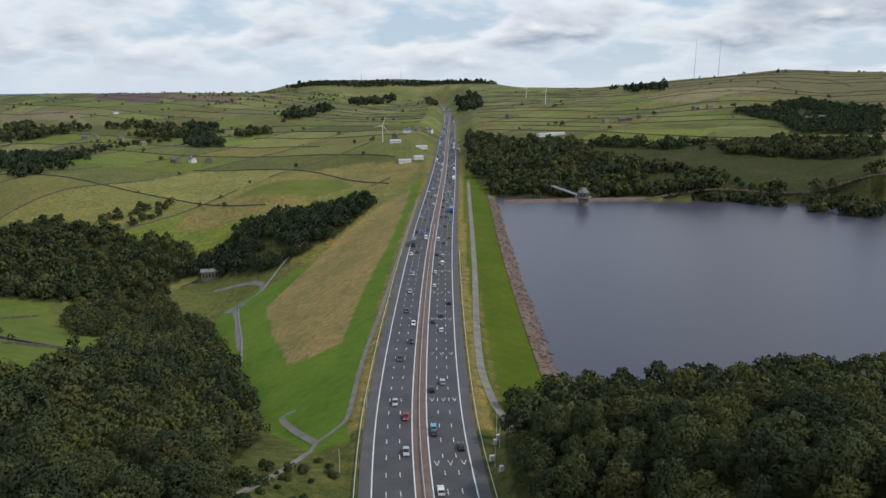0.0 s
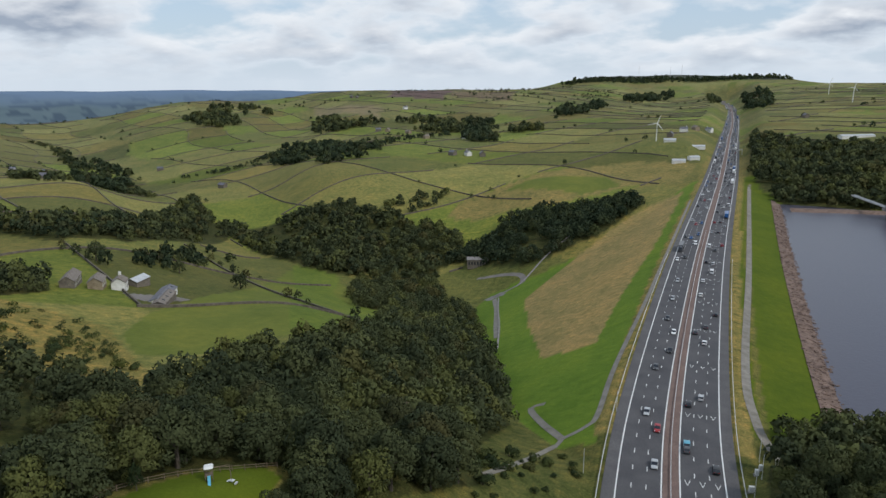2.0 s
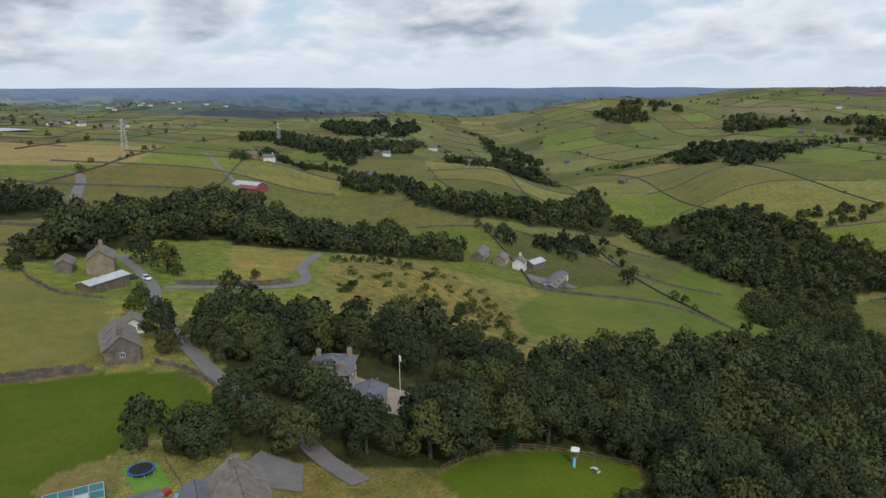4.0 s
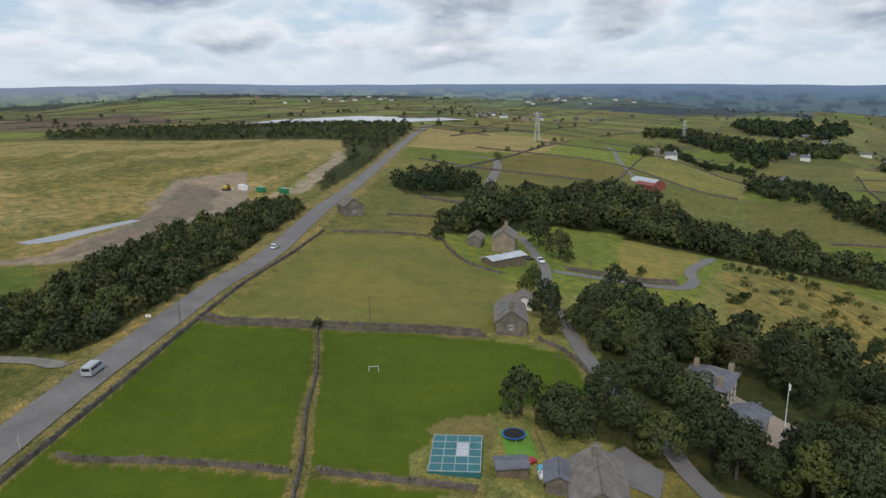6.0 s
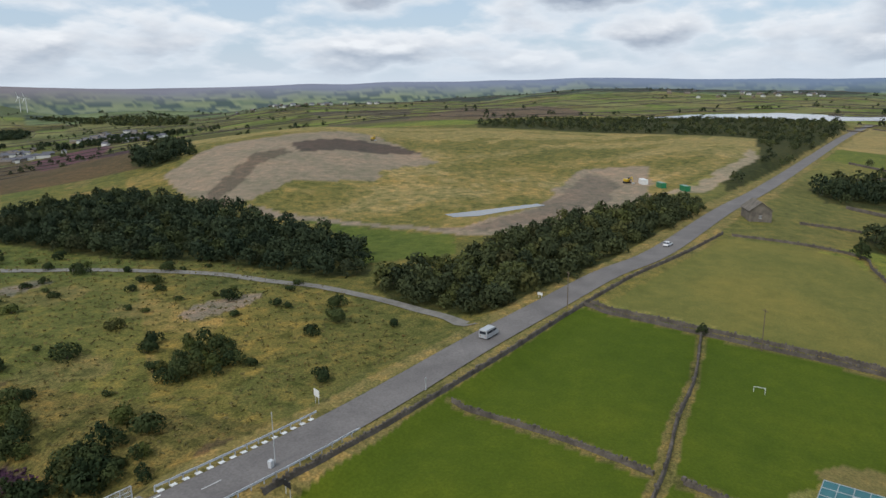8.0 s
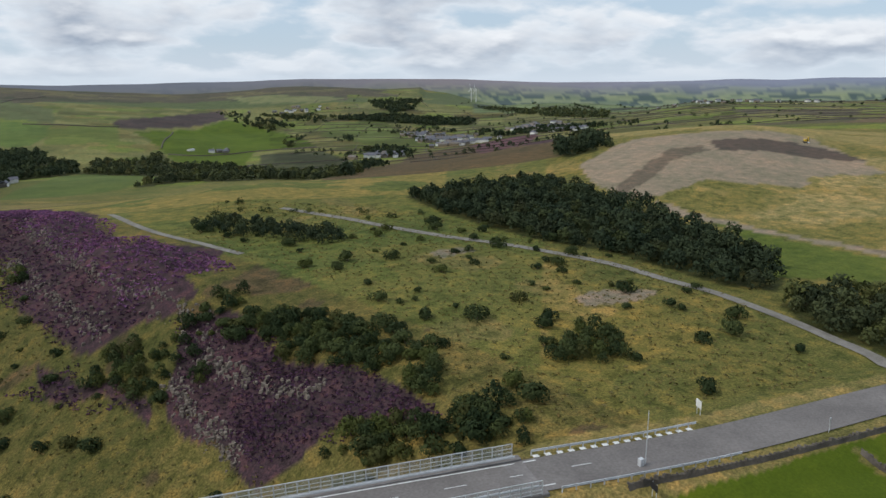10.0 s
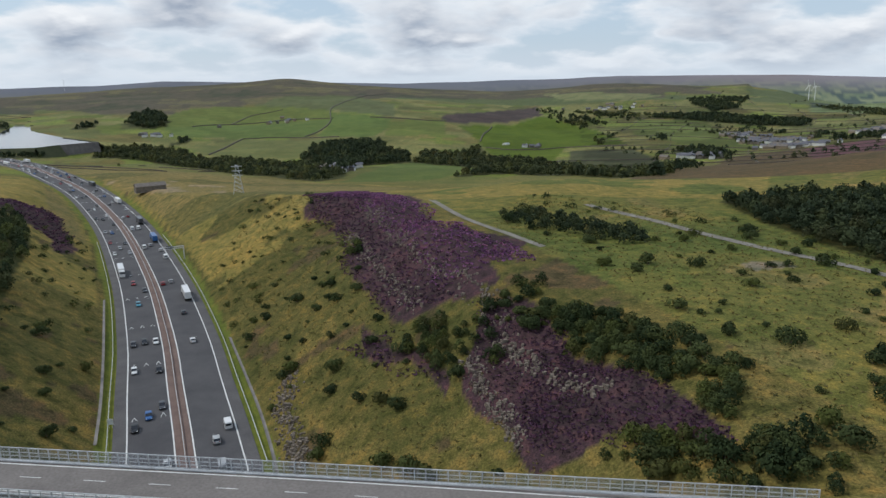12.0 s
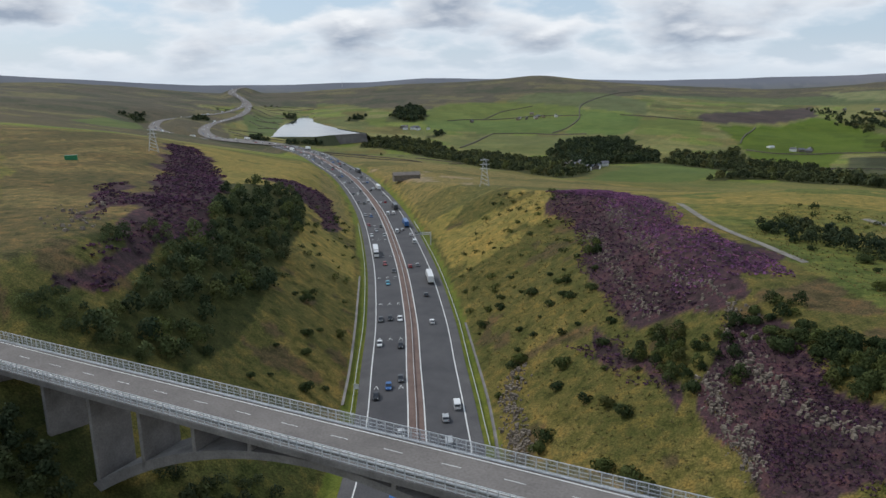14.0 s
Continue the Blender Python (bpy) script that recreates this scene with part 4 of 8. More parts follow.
    w = (az > 160) & (az < 205) & (r > 420) & (r < 900) & (z > -6) & (np.abs(d) > 24)
    lay(c, w, (0.170, 0.142, 0.066), 0.9)
    lay(c, w & (streak + 0.5 * t > 0.25), (0.112, 0.106, 0.046), 0.9)
    lay(c, inside(RIM_BARE, x, y) & (t > -0.2), (0.245, 0.195, 0.150), 0.6)
    # roadside
    lay(c, (np.abs(d) < 60) & (y > 60) & (y < 230), OLIVE, 0.8)
    dam = (y > 185) & (y < 760) & (d < -17) & (d > -150) & (z < -0.5)
    fill_z = zr - 0.2 - np.maximum(np.abs(d) - 19, 0) * 0.46
    lay(c, dam & (z < fill_z + 0.6), (0.105, 0.170, 0.025), 0.2)
    lay(c, dam & inside(DAM_HAY, x, y), (0.25, 0.195, 0.095), 0.5)
    up = (y > 205) & (y < 790) & (d > 17) & (z > WATER_Z - 4)
    lay(c, up & (d < 60), BRIGHT, 0.1)
    lay(c, up & (d > 24.5) & (d < 27), (0.12, 0.12, 0.04), 0.8)
    lay(c, (np.abs(d) > 16) & (np.abs(d) < 22) & (y > 190) & (y < 1000), (0.19, 0.16, 0.065), 0.9)
    lay(c, (np.abs(d) > 16) & (np.abs(d) < 20.5) & (y < 60) & (y > -700), LUSH, 0.4)
    lay(c, inside(NEAR_FIELDS, x, y), BRIGHT, 0.12)
    lay(c, inside(GREEN_W, x, y) | inside(GREEN_W2, x, y), (0.10, 0.125, 0.045), 0.3)
    for p, col, k in ((MEADOW, LUSH, 0.1), (LAWN, BRIGHT, 0.05), (SCRUB, (0.19, 0.16, 0.06), 0.95), (HAY, (0.21, 0.185, 0.062), 0.4), (FIELD_HAY, (0.150, 0.148, 0.048), 0.15),
                      (FIELD_B, BRIGHT, 0.1), (FIELD_C, BRIGHT, 0.1), (FIELD_D, BRIGHT, 0.1), (FIELD_E, BRIGHT, 0.15), (STRAW, STRAW_C, 0.4), (GREEN_FAR, LUSH, 0.1)):
        lay(c, inside(p, x, y), col, k)
    for p, col, k in ((MAUVE, (0.125, 0.085, 0.075), 0.5), (BEIGE, (0.20, 0.165, 0.09), 0.6), (BROWN_E, (0.15, 0.115, 0.07), 0.7), (ROUGH_E, (0.195, 0.165, 0.07), 0.8), (STRAW_E, (0.235, 0.19, 0.10), 0.5), (BRACKEN, (0.10, 0.07, 0.05), 0.8),
                      (BRACKEN_W, (0.088, 0.066, 0.042), 0.8), (MAUVE_W, (0.11, 0.055, 0.07), 0.7)):
        lay(c, inside(p, x + vnoise(x, y, 60, 33) * 12, y + vnoise(x, y, 60, 34) * 12), col, k)
    lay(c, inside(GREEN_FAR, x, y), LUSH, 0.1)
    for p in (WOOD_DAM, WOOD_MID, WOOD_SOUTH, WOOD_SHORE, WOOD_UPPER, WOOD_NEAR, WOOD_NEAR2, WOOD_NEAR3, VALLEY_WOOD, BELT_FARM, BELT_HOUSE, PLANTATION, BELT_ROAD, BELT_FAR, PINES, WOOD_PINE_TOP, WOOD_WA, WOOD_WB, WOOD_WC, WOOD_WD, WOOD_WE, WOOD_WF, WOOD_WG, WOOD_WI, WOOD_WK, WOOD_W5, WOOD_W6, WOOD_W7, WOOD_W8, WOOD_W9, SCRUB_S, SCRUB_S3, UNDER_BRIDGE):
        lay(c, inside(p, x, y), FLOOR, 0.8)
    lay(c, inside(SCRUB_S2, x, y) | inside(UNDER_ARCH, x, y), (0.062, 0.068, 0.026), 0.95)
    lay(c, inside(MEADOW2, x, y), (0.105, 0.142, 0.030), 0.3)
    lay(c, inside(HAY2, x, y), (0.19, 0.165, 0.07), 0.6)
    for p in WALLS:
        w = along(spline([(a, b, 0) for a, b in p], 8.0), x, y, 10.0)[0]
        lay(c, np.abs(w) < 1.3 + 0.5 * t, (0.17, 0.145, 0.062), 0.9)
    rd = along(R_COARSE, x, y)[0]
    lay(c, (np.abs(rd) > 4) & (np.abs(rd) < 8.5 + 1.5 * t) & (x < -45), (0.20, 0.165, 0.075), 0.9)
    jx, jy = x + vnoise(x, y, 18, 31) * 7, y + vnoise(x, y, 18, 32) * 7
    # the landfill hill
    fill = (az > 92) & (az < 138) & (r > 250) & (r < 640) & ~inside(BELT_FAR, x, y) & ~inside(PINES, x, y) & (along(R_COARSE, x, y)[0] > 30)
    ridge = vnoise(x * 0.5 + y, y * 0.4 - x * 0.2, 22, 45) + 0.5 * vnoise(x, y, 9, 46)
    lay(c, fill, (0.215, 0.178, 0.078), 0.95)
    lay(c, fill & (ridge < -0.1), (0.155, 0.142, 0.054), 0.95)
    lay(c, fill & (ridge > 0.55), (0.265, 0.215, 0.110), 0.95)
    lay(c, fill & (r > 470) & (ridge > -0.4), (0.255, 0.208, 0.098), 0.8)
    lay(c, inside(LUSH_PINES, jx, jy), (0.098, 0.124, 0.030), 0.4)
    kx, ky = x + vnoise(x, y, 12, 31) * 2.5, y + vnoise(x, y, 12, 32) * 2.5
    for p in (HEAP, BARE):
        lay(c, inside(p, kx, ky), EARTH, 0.4)
    for p in (HEATHER, HEATHER2, HEATHER3, HEATHER4, HEATHER5, HEATHER_S, HEATHER_S2, HEATH_STREAK):
        lay(c, inside(p, jx, jy), HEATHER_C, 1.0)
    for p, col in ((DARK_RIDGE, (0.085, 0.070, 0.070)), (DARK_TRACK, (0.135, 0.110, 0.098)), (DARK_BARE, (0.175, 0.145, 0.135)), (GATE_YARD, (0.30, 0.245, 0.205)), (DRY_CORNER, (0.185, 0.155, 0.070))):
        lay(c, inside(p, kx, ky), col, 0.4)
    for p in (SLAB, SLAB2):
        lay(c, inside(p, x, y), (0.19, 0.165, 0.15), 0.8)
    # near ground tuned warmer; with distance a bluer tint paints in haze
    haze_mix = np.clip((r - 700) / 1300, 0, 1)[:, None]
    c[:, :3] *= np.array((1.04, 1.0, 0.82)) * (1 - haze_mix) + np.array((0.99, 1.0, 1.08)) * haze_mix
    return c


def build_ground():
    az = np.concatenate([np.arange(-35, 231, 0.27), np.arange(231.5, 324.9, 2.2)])
    rings = [0.05, 1.5, 6.0]
    while rings[-1] < 4950:
        r = rings[-1]
        rings.append(r * (1.05 if r < 45 else 1.0125 if r < 520 else 1.016 if r < 1600 else 1.022))
    rings = np.array(rings)
    a, r = np.meshgrid(np.radians(az), rings, indexing="ij")
    x, y = (-np.sin(a) * r).ravel() + 0.4, (np.cos(a) * r).ravel() + 0.3
    z = ground_z(x, y)
    n, k = len(az), len(rings)
    i = np.arange(n)[:, None] * k + np.arange(k - 1)
    j = ((np.arange(n) + 1) % n)[:, None] * k + np.arange(k - 1)
    f = np.stack([i, i + 1, j + 1, j], 2).reshape(-1, 4)[:, ::-1]
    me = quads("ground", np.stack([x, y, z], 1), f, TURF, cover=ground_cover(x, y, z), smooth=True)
    tagged(new("ground", me), "rolling green pasture and rough moorland with dry grass", "ground", kind="structure")


POND_Z = float(np.mean(height(*np.array(POND, float).T)))
POND_EDGE = [(-261 + (x + 261) * 1.3, -110 + (y + 110) * 1.6) for x, y in POND]
POOLS = ((POOL_NW, 36.0), (POOL_W, -10.0), (POND, POND_Z))
SHORE = [(40, 225), (48, 560), (57, 640), (126, 650), (277, 661), (402, 632), (560, 560), (600, 420), (400, 300), (230, 235), (150, 240), (60, 225)]


def ground_z(x, y):
    """Ground with the beds of the pools pressed in."""
    z = height(x, y)
    for p, w in POOLS:
        z = np.where(inside(p, x, y), np.minimum(z, w - 0.6), z)
    z = np.where(inside(POND_EDGE, x, y), POND_Z - 0.1, z)
    r, az = np.hypot(x, y), np.degrees(np.arctan2(-x, y)) % 360
    side = np.clip((az - 20) / 10, 0, 1) * np.clip((152 - az) / 8, 0, 1) + 0.6 * np.clip((az - 150) / 8, 0, 1) * np.clip((232 - az) / 8, 0, 1)
    z = z - np.maximum(r - np.where(az < 152, 2900, 3750), 0) * 0.11 * side
    z = np.where(inside(SHORE, x, y) & (along(M_COARSE, x, y)[0] > 55), np.minimum(z, WATER_Z - 1.5), z)
    return z


build_ground()


# ---- the far horizon ----
SKYLINE = [(8.0, -0.9), (32.8, -0.74), (36.9, -0.66), (45.6, -0.62), (54.5, -0.58), (59.3, -0.51), (69.3, -0.35), (83.8, -0.17), (95.6, -0.09), (106.6, 0.1), (111.4, -0.0), (119.5, 0.01), (125.0, -0.08), (128.2, -0.08), (134.2, -0.19), (141.2, -0.19), (152.2, 0.13), (161.3, 0.19), (165.0, -0.02), (177.9, -0.19), (196.4, 0.18), (200.9, -0.09), (208.2, -0.23), (213.4, -0.18), (217.6, 0.07), (226.4, 0.7)]


def by_azimuth(az, *stops):
    """A colour that changes with the direction: (degrees, colour) in order."""
    a = [q[0] for q in stops]
    return np.stack([np.interp(az, a, [q[1][k] for q in stops]) for k in range(3)], -1)


def backdrop(lo, hi, label):
    """A plain strip of hazy far country, far behind all else."""
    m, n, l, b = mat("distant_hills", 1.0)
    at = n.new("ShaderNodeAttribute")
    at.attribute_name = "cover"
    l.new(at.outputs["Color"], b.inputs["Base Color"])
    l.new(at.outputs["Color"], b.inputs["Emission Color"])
    # a faint glow of the strip stands in for distance haze
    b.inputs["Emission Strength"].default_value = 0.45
    k = 26
    az, f = np.meshgrid(np.arange(lo, hi + 0.05, 0.2), np.linspace(-0.072, 0.0, k), indexing="ij")
    el = np.interp(az, [q[0] for q in SKYLINE], [q[1] for q in SKYLINE]) + vnoise(az, az * 0, 3.0, 81) * 0.05
    a, r = np.radians(az), 4650 + f / 0.072 * 600
    z = 100 + 4650 * np.tan(np.radians(el)) + f * 4650 + np.where(f < -0.001, vnoise(az, f * 300, 2.0, 82) * 10, 0)
    # fields and woods, with haze painted over them by direction and height
    deg = f * 57.3
    u, w = az / 1.1 + 0.5 * vnoise(az, deg * 6, 1.3, 83), deg / 0.13 + 0.6 * vnoise(az, deg * 6, 1.7, 84)
    cell = np.abs(np.sin(np.floor(u) * 12.99 + np.floor(w) * 78.23) * 43758.55) % 1
    woods = vnoise(az, deg * 7, 0.9, 85) + 0.6 * vnoise(az, deg * 9, 0.35, 86)
    dark = by_azimuth(az, (70, (0.038, 0.058, 0.080)), (88, (0.050, 0.072, 0.070)), (146, (0.050, 0.070, 0.066)), (165, (0.062, 0.068, 0.066)))
    mid = by_azimuth(az, (70, (0.058, 0.086, 0.104)), (88, (0.095, 0.128, 0.092)), (146, (0.090, 0.118, 0.080)), (165, (0.085, 0.088, 0.080)))
    light = by_azimuth(az, (70, (0.072, 0.102, 0.118)), (88, (0.170, 0.200, 0.122)), (146, (0.155, 0.175, 0.105)), (165, (0.112, 0.112, 0.094)))
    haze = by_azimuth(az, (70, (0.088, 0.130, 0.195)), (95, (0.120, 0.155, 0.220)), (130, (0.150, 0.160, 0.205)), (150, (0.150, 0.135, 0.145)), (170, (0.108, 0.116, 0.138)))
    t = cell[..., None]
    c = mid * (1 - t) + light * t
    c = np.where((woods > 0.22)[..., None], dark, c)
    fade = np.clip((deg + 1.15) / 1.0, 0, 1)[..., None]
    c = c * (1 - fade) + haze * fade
    i = (np.arange(az.shape[0] - 1)[:, None] * k + np.arange(k - 1)).ravel()
    v = np.stack([-np.sin(a) * r, np.cos(a) * r, z], -1).reshape(-1, 3)
    cover = np.concatenate([c.reshape(-1, 3), np.ones((c.size // 3, 1))], 1)
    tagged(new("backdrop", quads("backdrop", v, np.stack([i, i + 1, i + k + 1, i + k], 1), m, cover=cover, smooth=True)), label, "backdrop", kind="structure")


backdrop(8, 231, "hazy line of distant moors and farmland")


def water(name, poly, z, material, label):
    bm = bmesh.new()
    bm.faces.new([bm.verts.new((x, y, z)) for x, y in poly])
    bmesh.ops.triangulate(bm, faces=bm.faces[:])
    me = bpy.data.meshes.new(name)
    bm.to_mesh(me)
    bm.free()
    me.materials.append(material)
    tagged(new(name, me), label, "water", kind="structure")


water("water", [(15, 180), (20, 690), (330, 700), (700, 640), (700, 300), (230, 200)], WATER_Z, WATER, "dark slate-grey reservoir water with faint ripples")

# ---- motorway ----
road = tagged(new("road_motorway", quads("road_motorway", *ribbon(M_PATH, [-16.6, -2.2, 2.2, 16.6]), ASPHALT)), "dark grey asphalt motorway with three lanes each way", "motorway", kind="structure")
strip = part("reserve_strip", quads("reserve_strip", *ribbon(M_PATH, [-2.0, 2.0], 0.02), RED_STRIP), RED_STRIP, road, "rusty red gravel central reserve")
SHOULDER = surface("shoulder_asphalt", (0.084, 0.080, 0.082), (0.122, 0.116, 0.116), 0.15, 0.9, 2.5, 0.1, 0.01)
for a, b in ((-16.55, -13.4), (13.4, 16.55)):
    part("hard_shoulder", quads("hard_shoulder", *ribbon(M_PATH, [a, b], 0.012), SHOULDER), SHOULDER, road, "paler worn asphalt hard shoulder")
lines = [ribbon(M_PATH, [o - 0.17, o + 0.17], 0.03) for o in (-13.2, -2.25, 2.25, 13.2)]
lines += [dashes(M_PATH, o, 2.4, 6.6, 0.2, 0.03, end=2600 + 900) for o in (-9.55, -5.9, 5.9, 9.55)]
for v, f in lines[:4]:
    part("edge_line", quads("edge_line", v, f, PAINT), PAINT, road)
tagged(part("lane_marking", quads("lane_marking", *join(lines[4:]), PAINT), PAINT, road, "white broken lane lines"), kind="stuff")


def road_at(path, s, offset=0.0):
    """The place, heading and left-hand normal s metres along a path."""
    seg = np.linalg.norm(np.diff(path[:, :2], axis=0), axis=1)
    q = np.concatenate([[0], np.cumsum(seg)])
    n, d = frames_along(path)
    p = np.array([np.interp(s, q, path[:, k]) for k in range(3)])
    nn = np.array([np.interp(s, q, n[:, k]) for k in range(2)])
    p[:2] += nn * offset
    return p, math.atan2(-nn[0], nn[1]), nn


def chevrons():
    """Painted arrowheads in the lanes of one carriageway."""
    out = []
    for s in np.arange(2700, 4250, 40.0):
        for o in (4.1, 7.75, 11.4):
            p, turn, n = road_at(M_PATH, s, o)
            d = np.array([n[1], -n[0]])
            for side in (1, -1):
                a = p[:2] + d * 1.2
                b = p[:2] - d * 1.2 + n * side * 0.7
                w = d * 0.28
                out.append([(*(a + w), p[2] + 0.03), (*(a - w), p[2] + 0.03), (*(b - w), p[2] + 0.03), (*(b + w), p[2] + 0.03)])
    v = np.array(out).reshape(-1, 3)
    return v, np.arange(len(v)).reshape(-1, 4)


tagged(part("chevron_marking", quads("chevron_marking", *chevrons(), PAINT), PAINT, road, "white chevrons painted in the lanes"), kind="stuff")
for nm, path in (("road_eastbound", E_PATH), ("road_westbound", W_PATH)):
    tagged(new(nm, quads(nm, *ribbon(path, [-10.5, 0, 10.5], 1.0), ASPHALT_OLD)), "grey asphalt carriageway winding over the moor", "motorway", kind="structure")

# ---- hill road and bridge ----
hill_road = tagged(new("road_hill", quads("road_hill", *ribbon(R_PATH, [-3.9, 0, 3.9], 0.02), ASPHALT_OLD)), "worn grey two-lane country road with white lines", "road", kind="structure")
edge = [ribbon(R_PATH[:int(len(R_PATH) * 0.30)], [o - 0.1, o + 0.1], 0.04) for o in (-2.75, 3.3)]
for v, f in edge:
    part("edge_line", quads("edge_line", v, f, PAINT), PAINT, hill_road)
part("centre_line", quads("centre_line", *dashes(R_PATH, 0.4, 3.0, 6.0, 0.12, 0.04, end=405), PAINT), PAINT, hill_road, "white broken centre line")

BRIDGE_A, BRIDGE_B = Vector((-50.0, -66.35, 49.6)), Vector((150.0, -107.65, 50.3))


def build_bridge():
    flat = BRIDGE_B - BRIDGE_A
    ln = flat.length
    m = Matrix.Translation(BRIDGE_A) @ pose(0, 0, 0, 0, 0, math.degrees(math.atan2(flat.y, flat.x)))
    b = thing("bridge", "grey concrete open-spandrel arch bridge over the motorway cutting", "bridge", m)
    # the frame of the bridge runs along x, y to its east-facing left
    bm = bmesh.new()
    box(bm, -1, ln + 4, -4.85, 4.85, -0.95, -0.12)
    box(bm, -1, ln + 4, -3.9, 3.9, -1.5, -0.9)
    part("deck", bm, CONCRETE, b)
    for y0 in (-4.95, 3.75):
        part("verge_slab", box(bmesh.new(), -1, ln + 4, y0, y0 + 1.2, -0.4, 0.12, 0.03), CONCRETE, b)
    crown, half, low = 89.7, 52.0, 33.0

    def arch_z(s):
        return -1.6 - (49.9 - low) * ((s - crown) / half) ** 2
    for y0, y1 in ((-3.9, 3.9),):
        bm = bmesh.new()
        k = 40
        ring = []
        for i in range(k + 1):
            s = crown - half + 2 * half * i / k
            z = arch_z(s)
            th = 1.1 + 1.3 * abs((s - crown) / half) ** 1.5
            ring.append([bm.verts.new(q) for q in ((s, y0, z), (s, y1, z), (s, y1, z - th), (s, y0, z - th))])
        for p, q in zip(ring, ring[1:]):
            for i in range(4):
                bm.faces.new((p[i], p[(i + 1) % 4], q[(i + 1) % 4], q[i]))
        bm.faces.new(ring[0][::-1])
        bm.faces.new(ring[-1])
        bmesh.ops.recalc_face_normals(bm, faces=bm.faces[:])
        part("arch", bm, CONCRETE, b, "slender concrete arch")
    for s in (19.2, 31.2, 43.2, 55.2, 67.2, 79.2, 104.0, 115.4, 127.4, 139.6, 151.7, 164.5, 176.7):
        foot = arch_z(s) if abs(s - crown) < half else float(height(np.array([(m @ Vector((s, 0, 0))).x]), np.array([(m @ Vector((s, 0, 0))).y]))[0]) - 50.5
        bm = bmesh.new()
        box(bm, s - 0.4, s + 0.4, -3.9, 3.9, foot - 1.0, -1.4, 0.08)
        part("pier", bm, CONCRETE, b)
    # safety fences: posts, rails and fine mesh on both sides
    for y in (-4.75, 4.75):
        f = part("parapet", quads("rails", *join([ribbon(np.array([(s, y, h) for s in np.linspace(0, ln + 3, 90)]), [-0.05, 0.05, 0.05, -0.05, -0.05], 0, [0, 0, w, w, 0]) for h, w in ((0.25, 0.07), (0.75, 0.06), (1.3, 0.06), (1.95, 0.1))]), STEEL), STEEL, b, "pale galvanised steel safety fence")
        me = bpy.data.meshes.new("post")
        bm = bmesh.new()
        box(bm, -0.06, 0.06, -0.06, 0.06, 0.0, 1.95)
        bm.to_mesh(me)
        bm.free()
        me.materials.append(STEEL)
        for s in np.arange(0, ln + 3.1, 1.45):
            o = part("post", me, STEEL, f)
            o.location = (s, y, 0.05)
        q = np.arange(0, ln + 3, 0.15)
        wire = np.stack([np.stack([q + a, np.full(len(q), y), np.full(len(q), h)], 1) for a, h in ((0, 0.3), (0.035, 0.3), (0.035, 1.95), (0, 1.95))], 1).reshape(-1, 3)
        tagged(part("mesh_infill", quads("mesh_infill", wire, np.arange(len(wire)).reshape(-1, 4), STEEL), STEEL, f, "fine steel mesh infill"), kind="stuff")
    for y in (-3.75, 3.75):
        part("crash_barrier", quads("barrier", *ribbon(np.array([(s, y, 0.5) for s in np.linspace(0, ln + 3, 90)]), [-0.06, 0.06, 0.1, 0.06, -0.06], 0, [0, 0, 0.15, 0.3, 0.3]), STEEL), STEEL, b, "low galvanised crash barrier")


build_bridge()

for nm, pts, half, label in (("track_plateau", TRACK_PLATEAU, 1.7, "pale stony track across the rough plateau"), ("track_heather", TRACK_W, 1.3, "pale gravel path beside the heather"),
                             ("lane_farm", LANE, 1.9, "narrow grey lane between houses and trees"), ("lane_bend", LANE2, 2.0, "narrow grey walled farm lane"),
                             ("path_dam", DAM_PATH, 0.95, "grey gravel service path along the dam"), ("path_dam_spur", DAM_PATH2, 1.1, "gravel spur track at the dam's foot"),
                             ("path_crest", CREST_PATH, 1.5, "pale gravel path along the reservoir crest"), ("lane_far", LANE4, 3.0, "grey lane beside the plantation"), ("lane_barn", LANE5, 2.2, "pale lane down to the red barn")):
    tagged(new(nm, quads(nm, *ground_ribbon(pts, half), TRACK if "lane" not in nm else ASPHALT_OLD, smooth=True)), label, "path", kind="structure")


# ---- trees ----
def leaf_cloud(rng, blobs, n, size):
    """Leaf sprays as small three-cornered pieces on the outside of round clumps, and the way each one faces."""
    b = np.array(blobs, float)
    w = b[:, 3] ** 2
    i = rng.choice(len(b), n, p=w / w.sum())
    d = rng.normal(size=(n, 3))
    d[:, 2] = np.abs(d[:, 2]) * 1.1 - 0.45
    d /= np.linalg.norm(d, axis=1, keepdims=True)
    rad = b[i, 3] * rng.uniform(0.78, 1.06, n)
    c = b[i, :3] + d * rad[:, None] * np.array([1, 1, 0.9])
    up = d + rng.normal(size=(n, 3)) * 0.4
    up /= np.linalg.norm(up, axis=1, keepdims=True)
    t = np.cross(up, rng.normal(size=(n, 3)))
    t /= np.linalg.norm(t, axis=1, keepdims=True) + 1e-9
    s = np.cross(up, t)
    k = size * rng.uniform(0.6, 1.35, n)[:, None]
    v = np.stack([c - t * k - s * k * 0.6, c + t * k - s * k * 0.6, c + s * k * 1.1], 1).reshape(-1, 3)
    heart = (b[:, :3] * w[:, None]).sum(0) / w.sum() * np.array([1, 1, 0.75])
    out = c - heart
    out /= np.linalg.norm(out, axis=1, keepdims=True) + 1e-9
    face = d * 0.8 + out * 0.4 + up * 0.12
    face /= np.linalg.norm(face, axis=1, keepdims=True)
    return v, np.repeat(face, 3, 0)


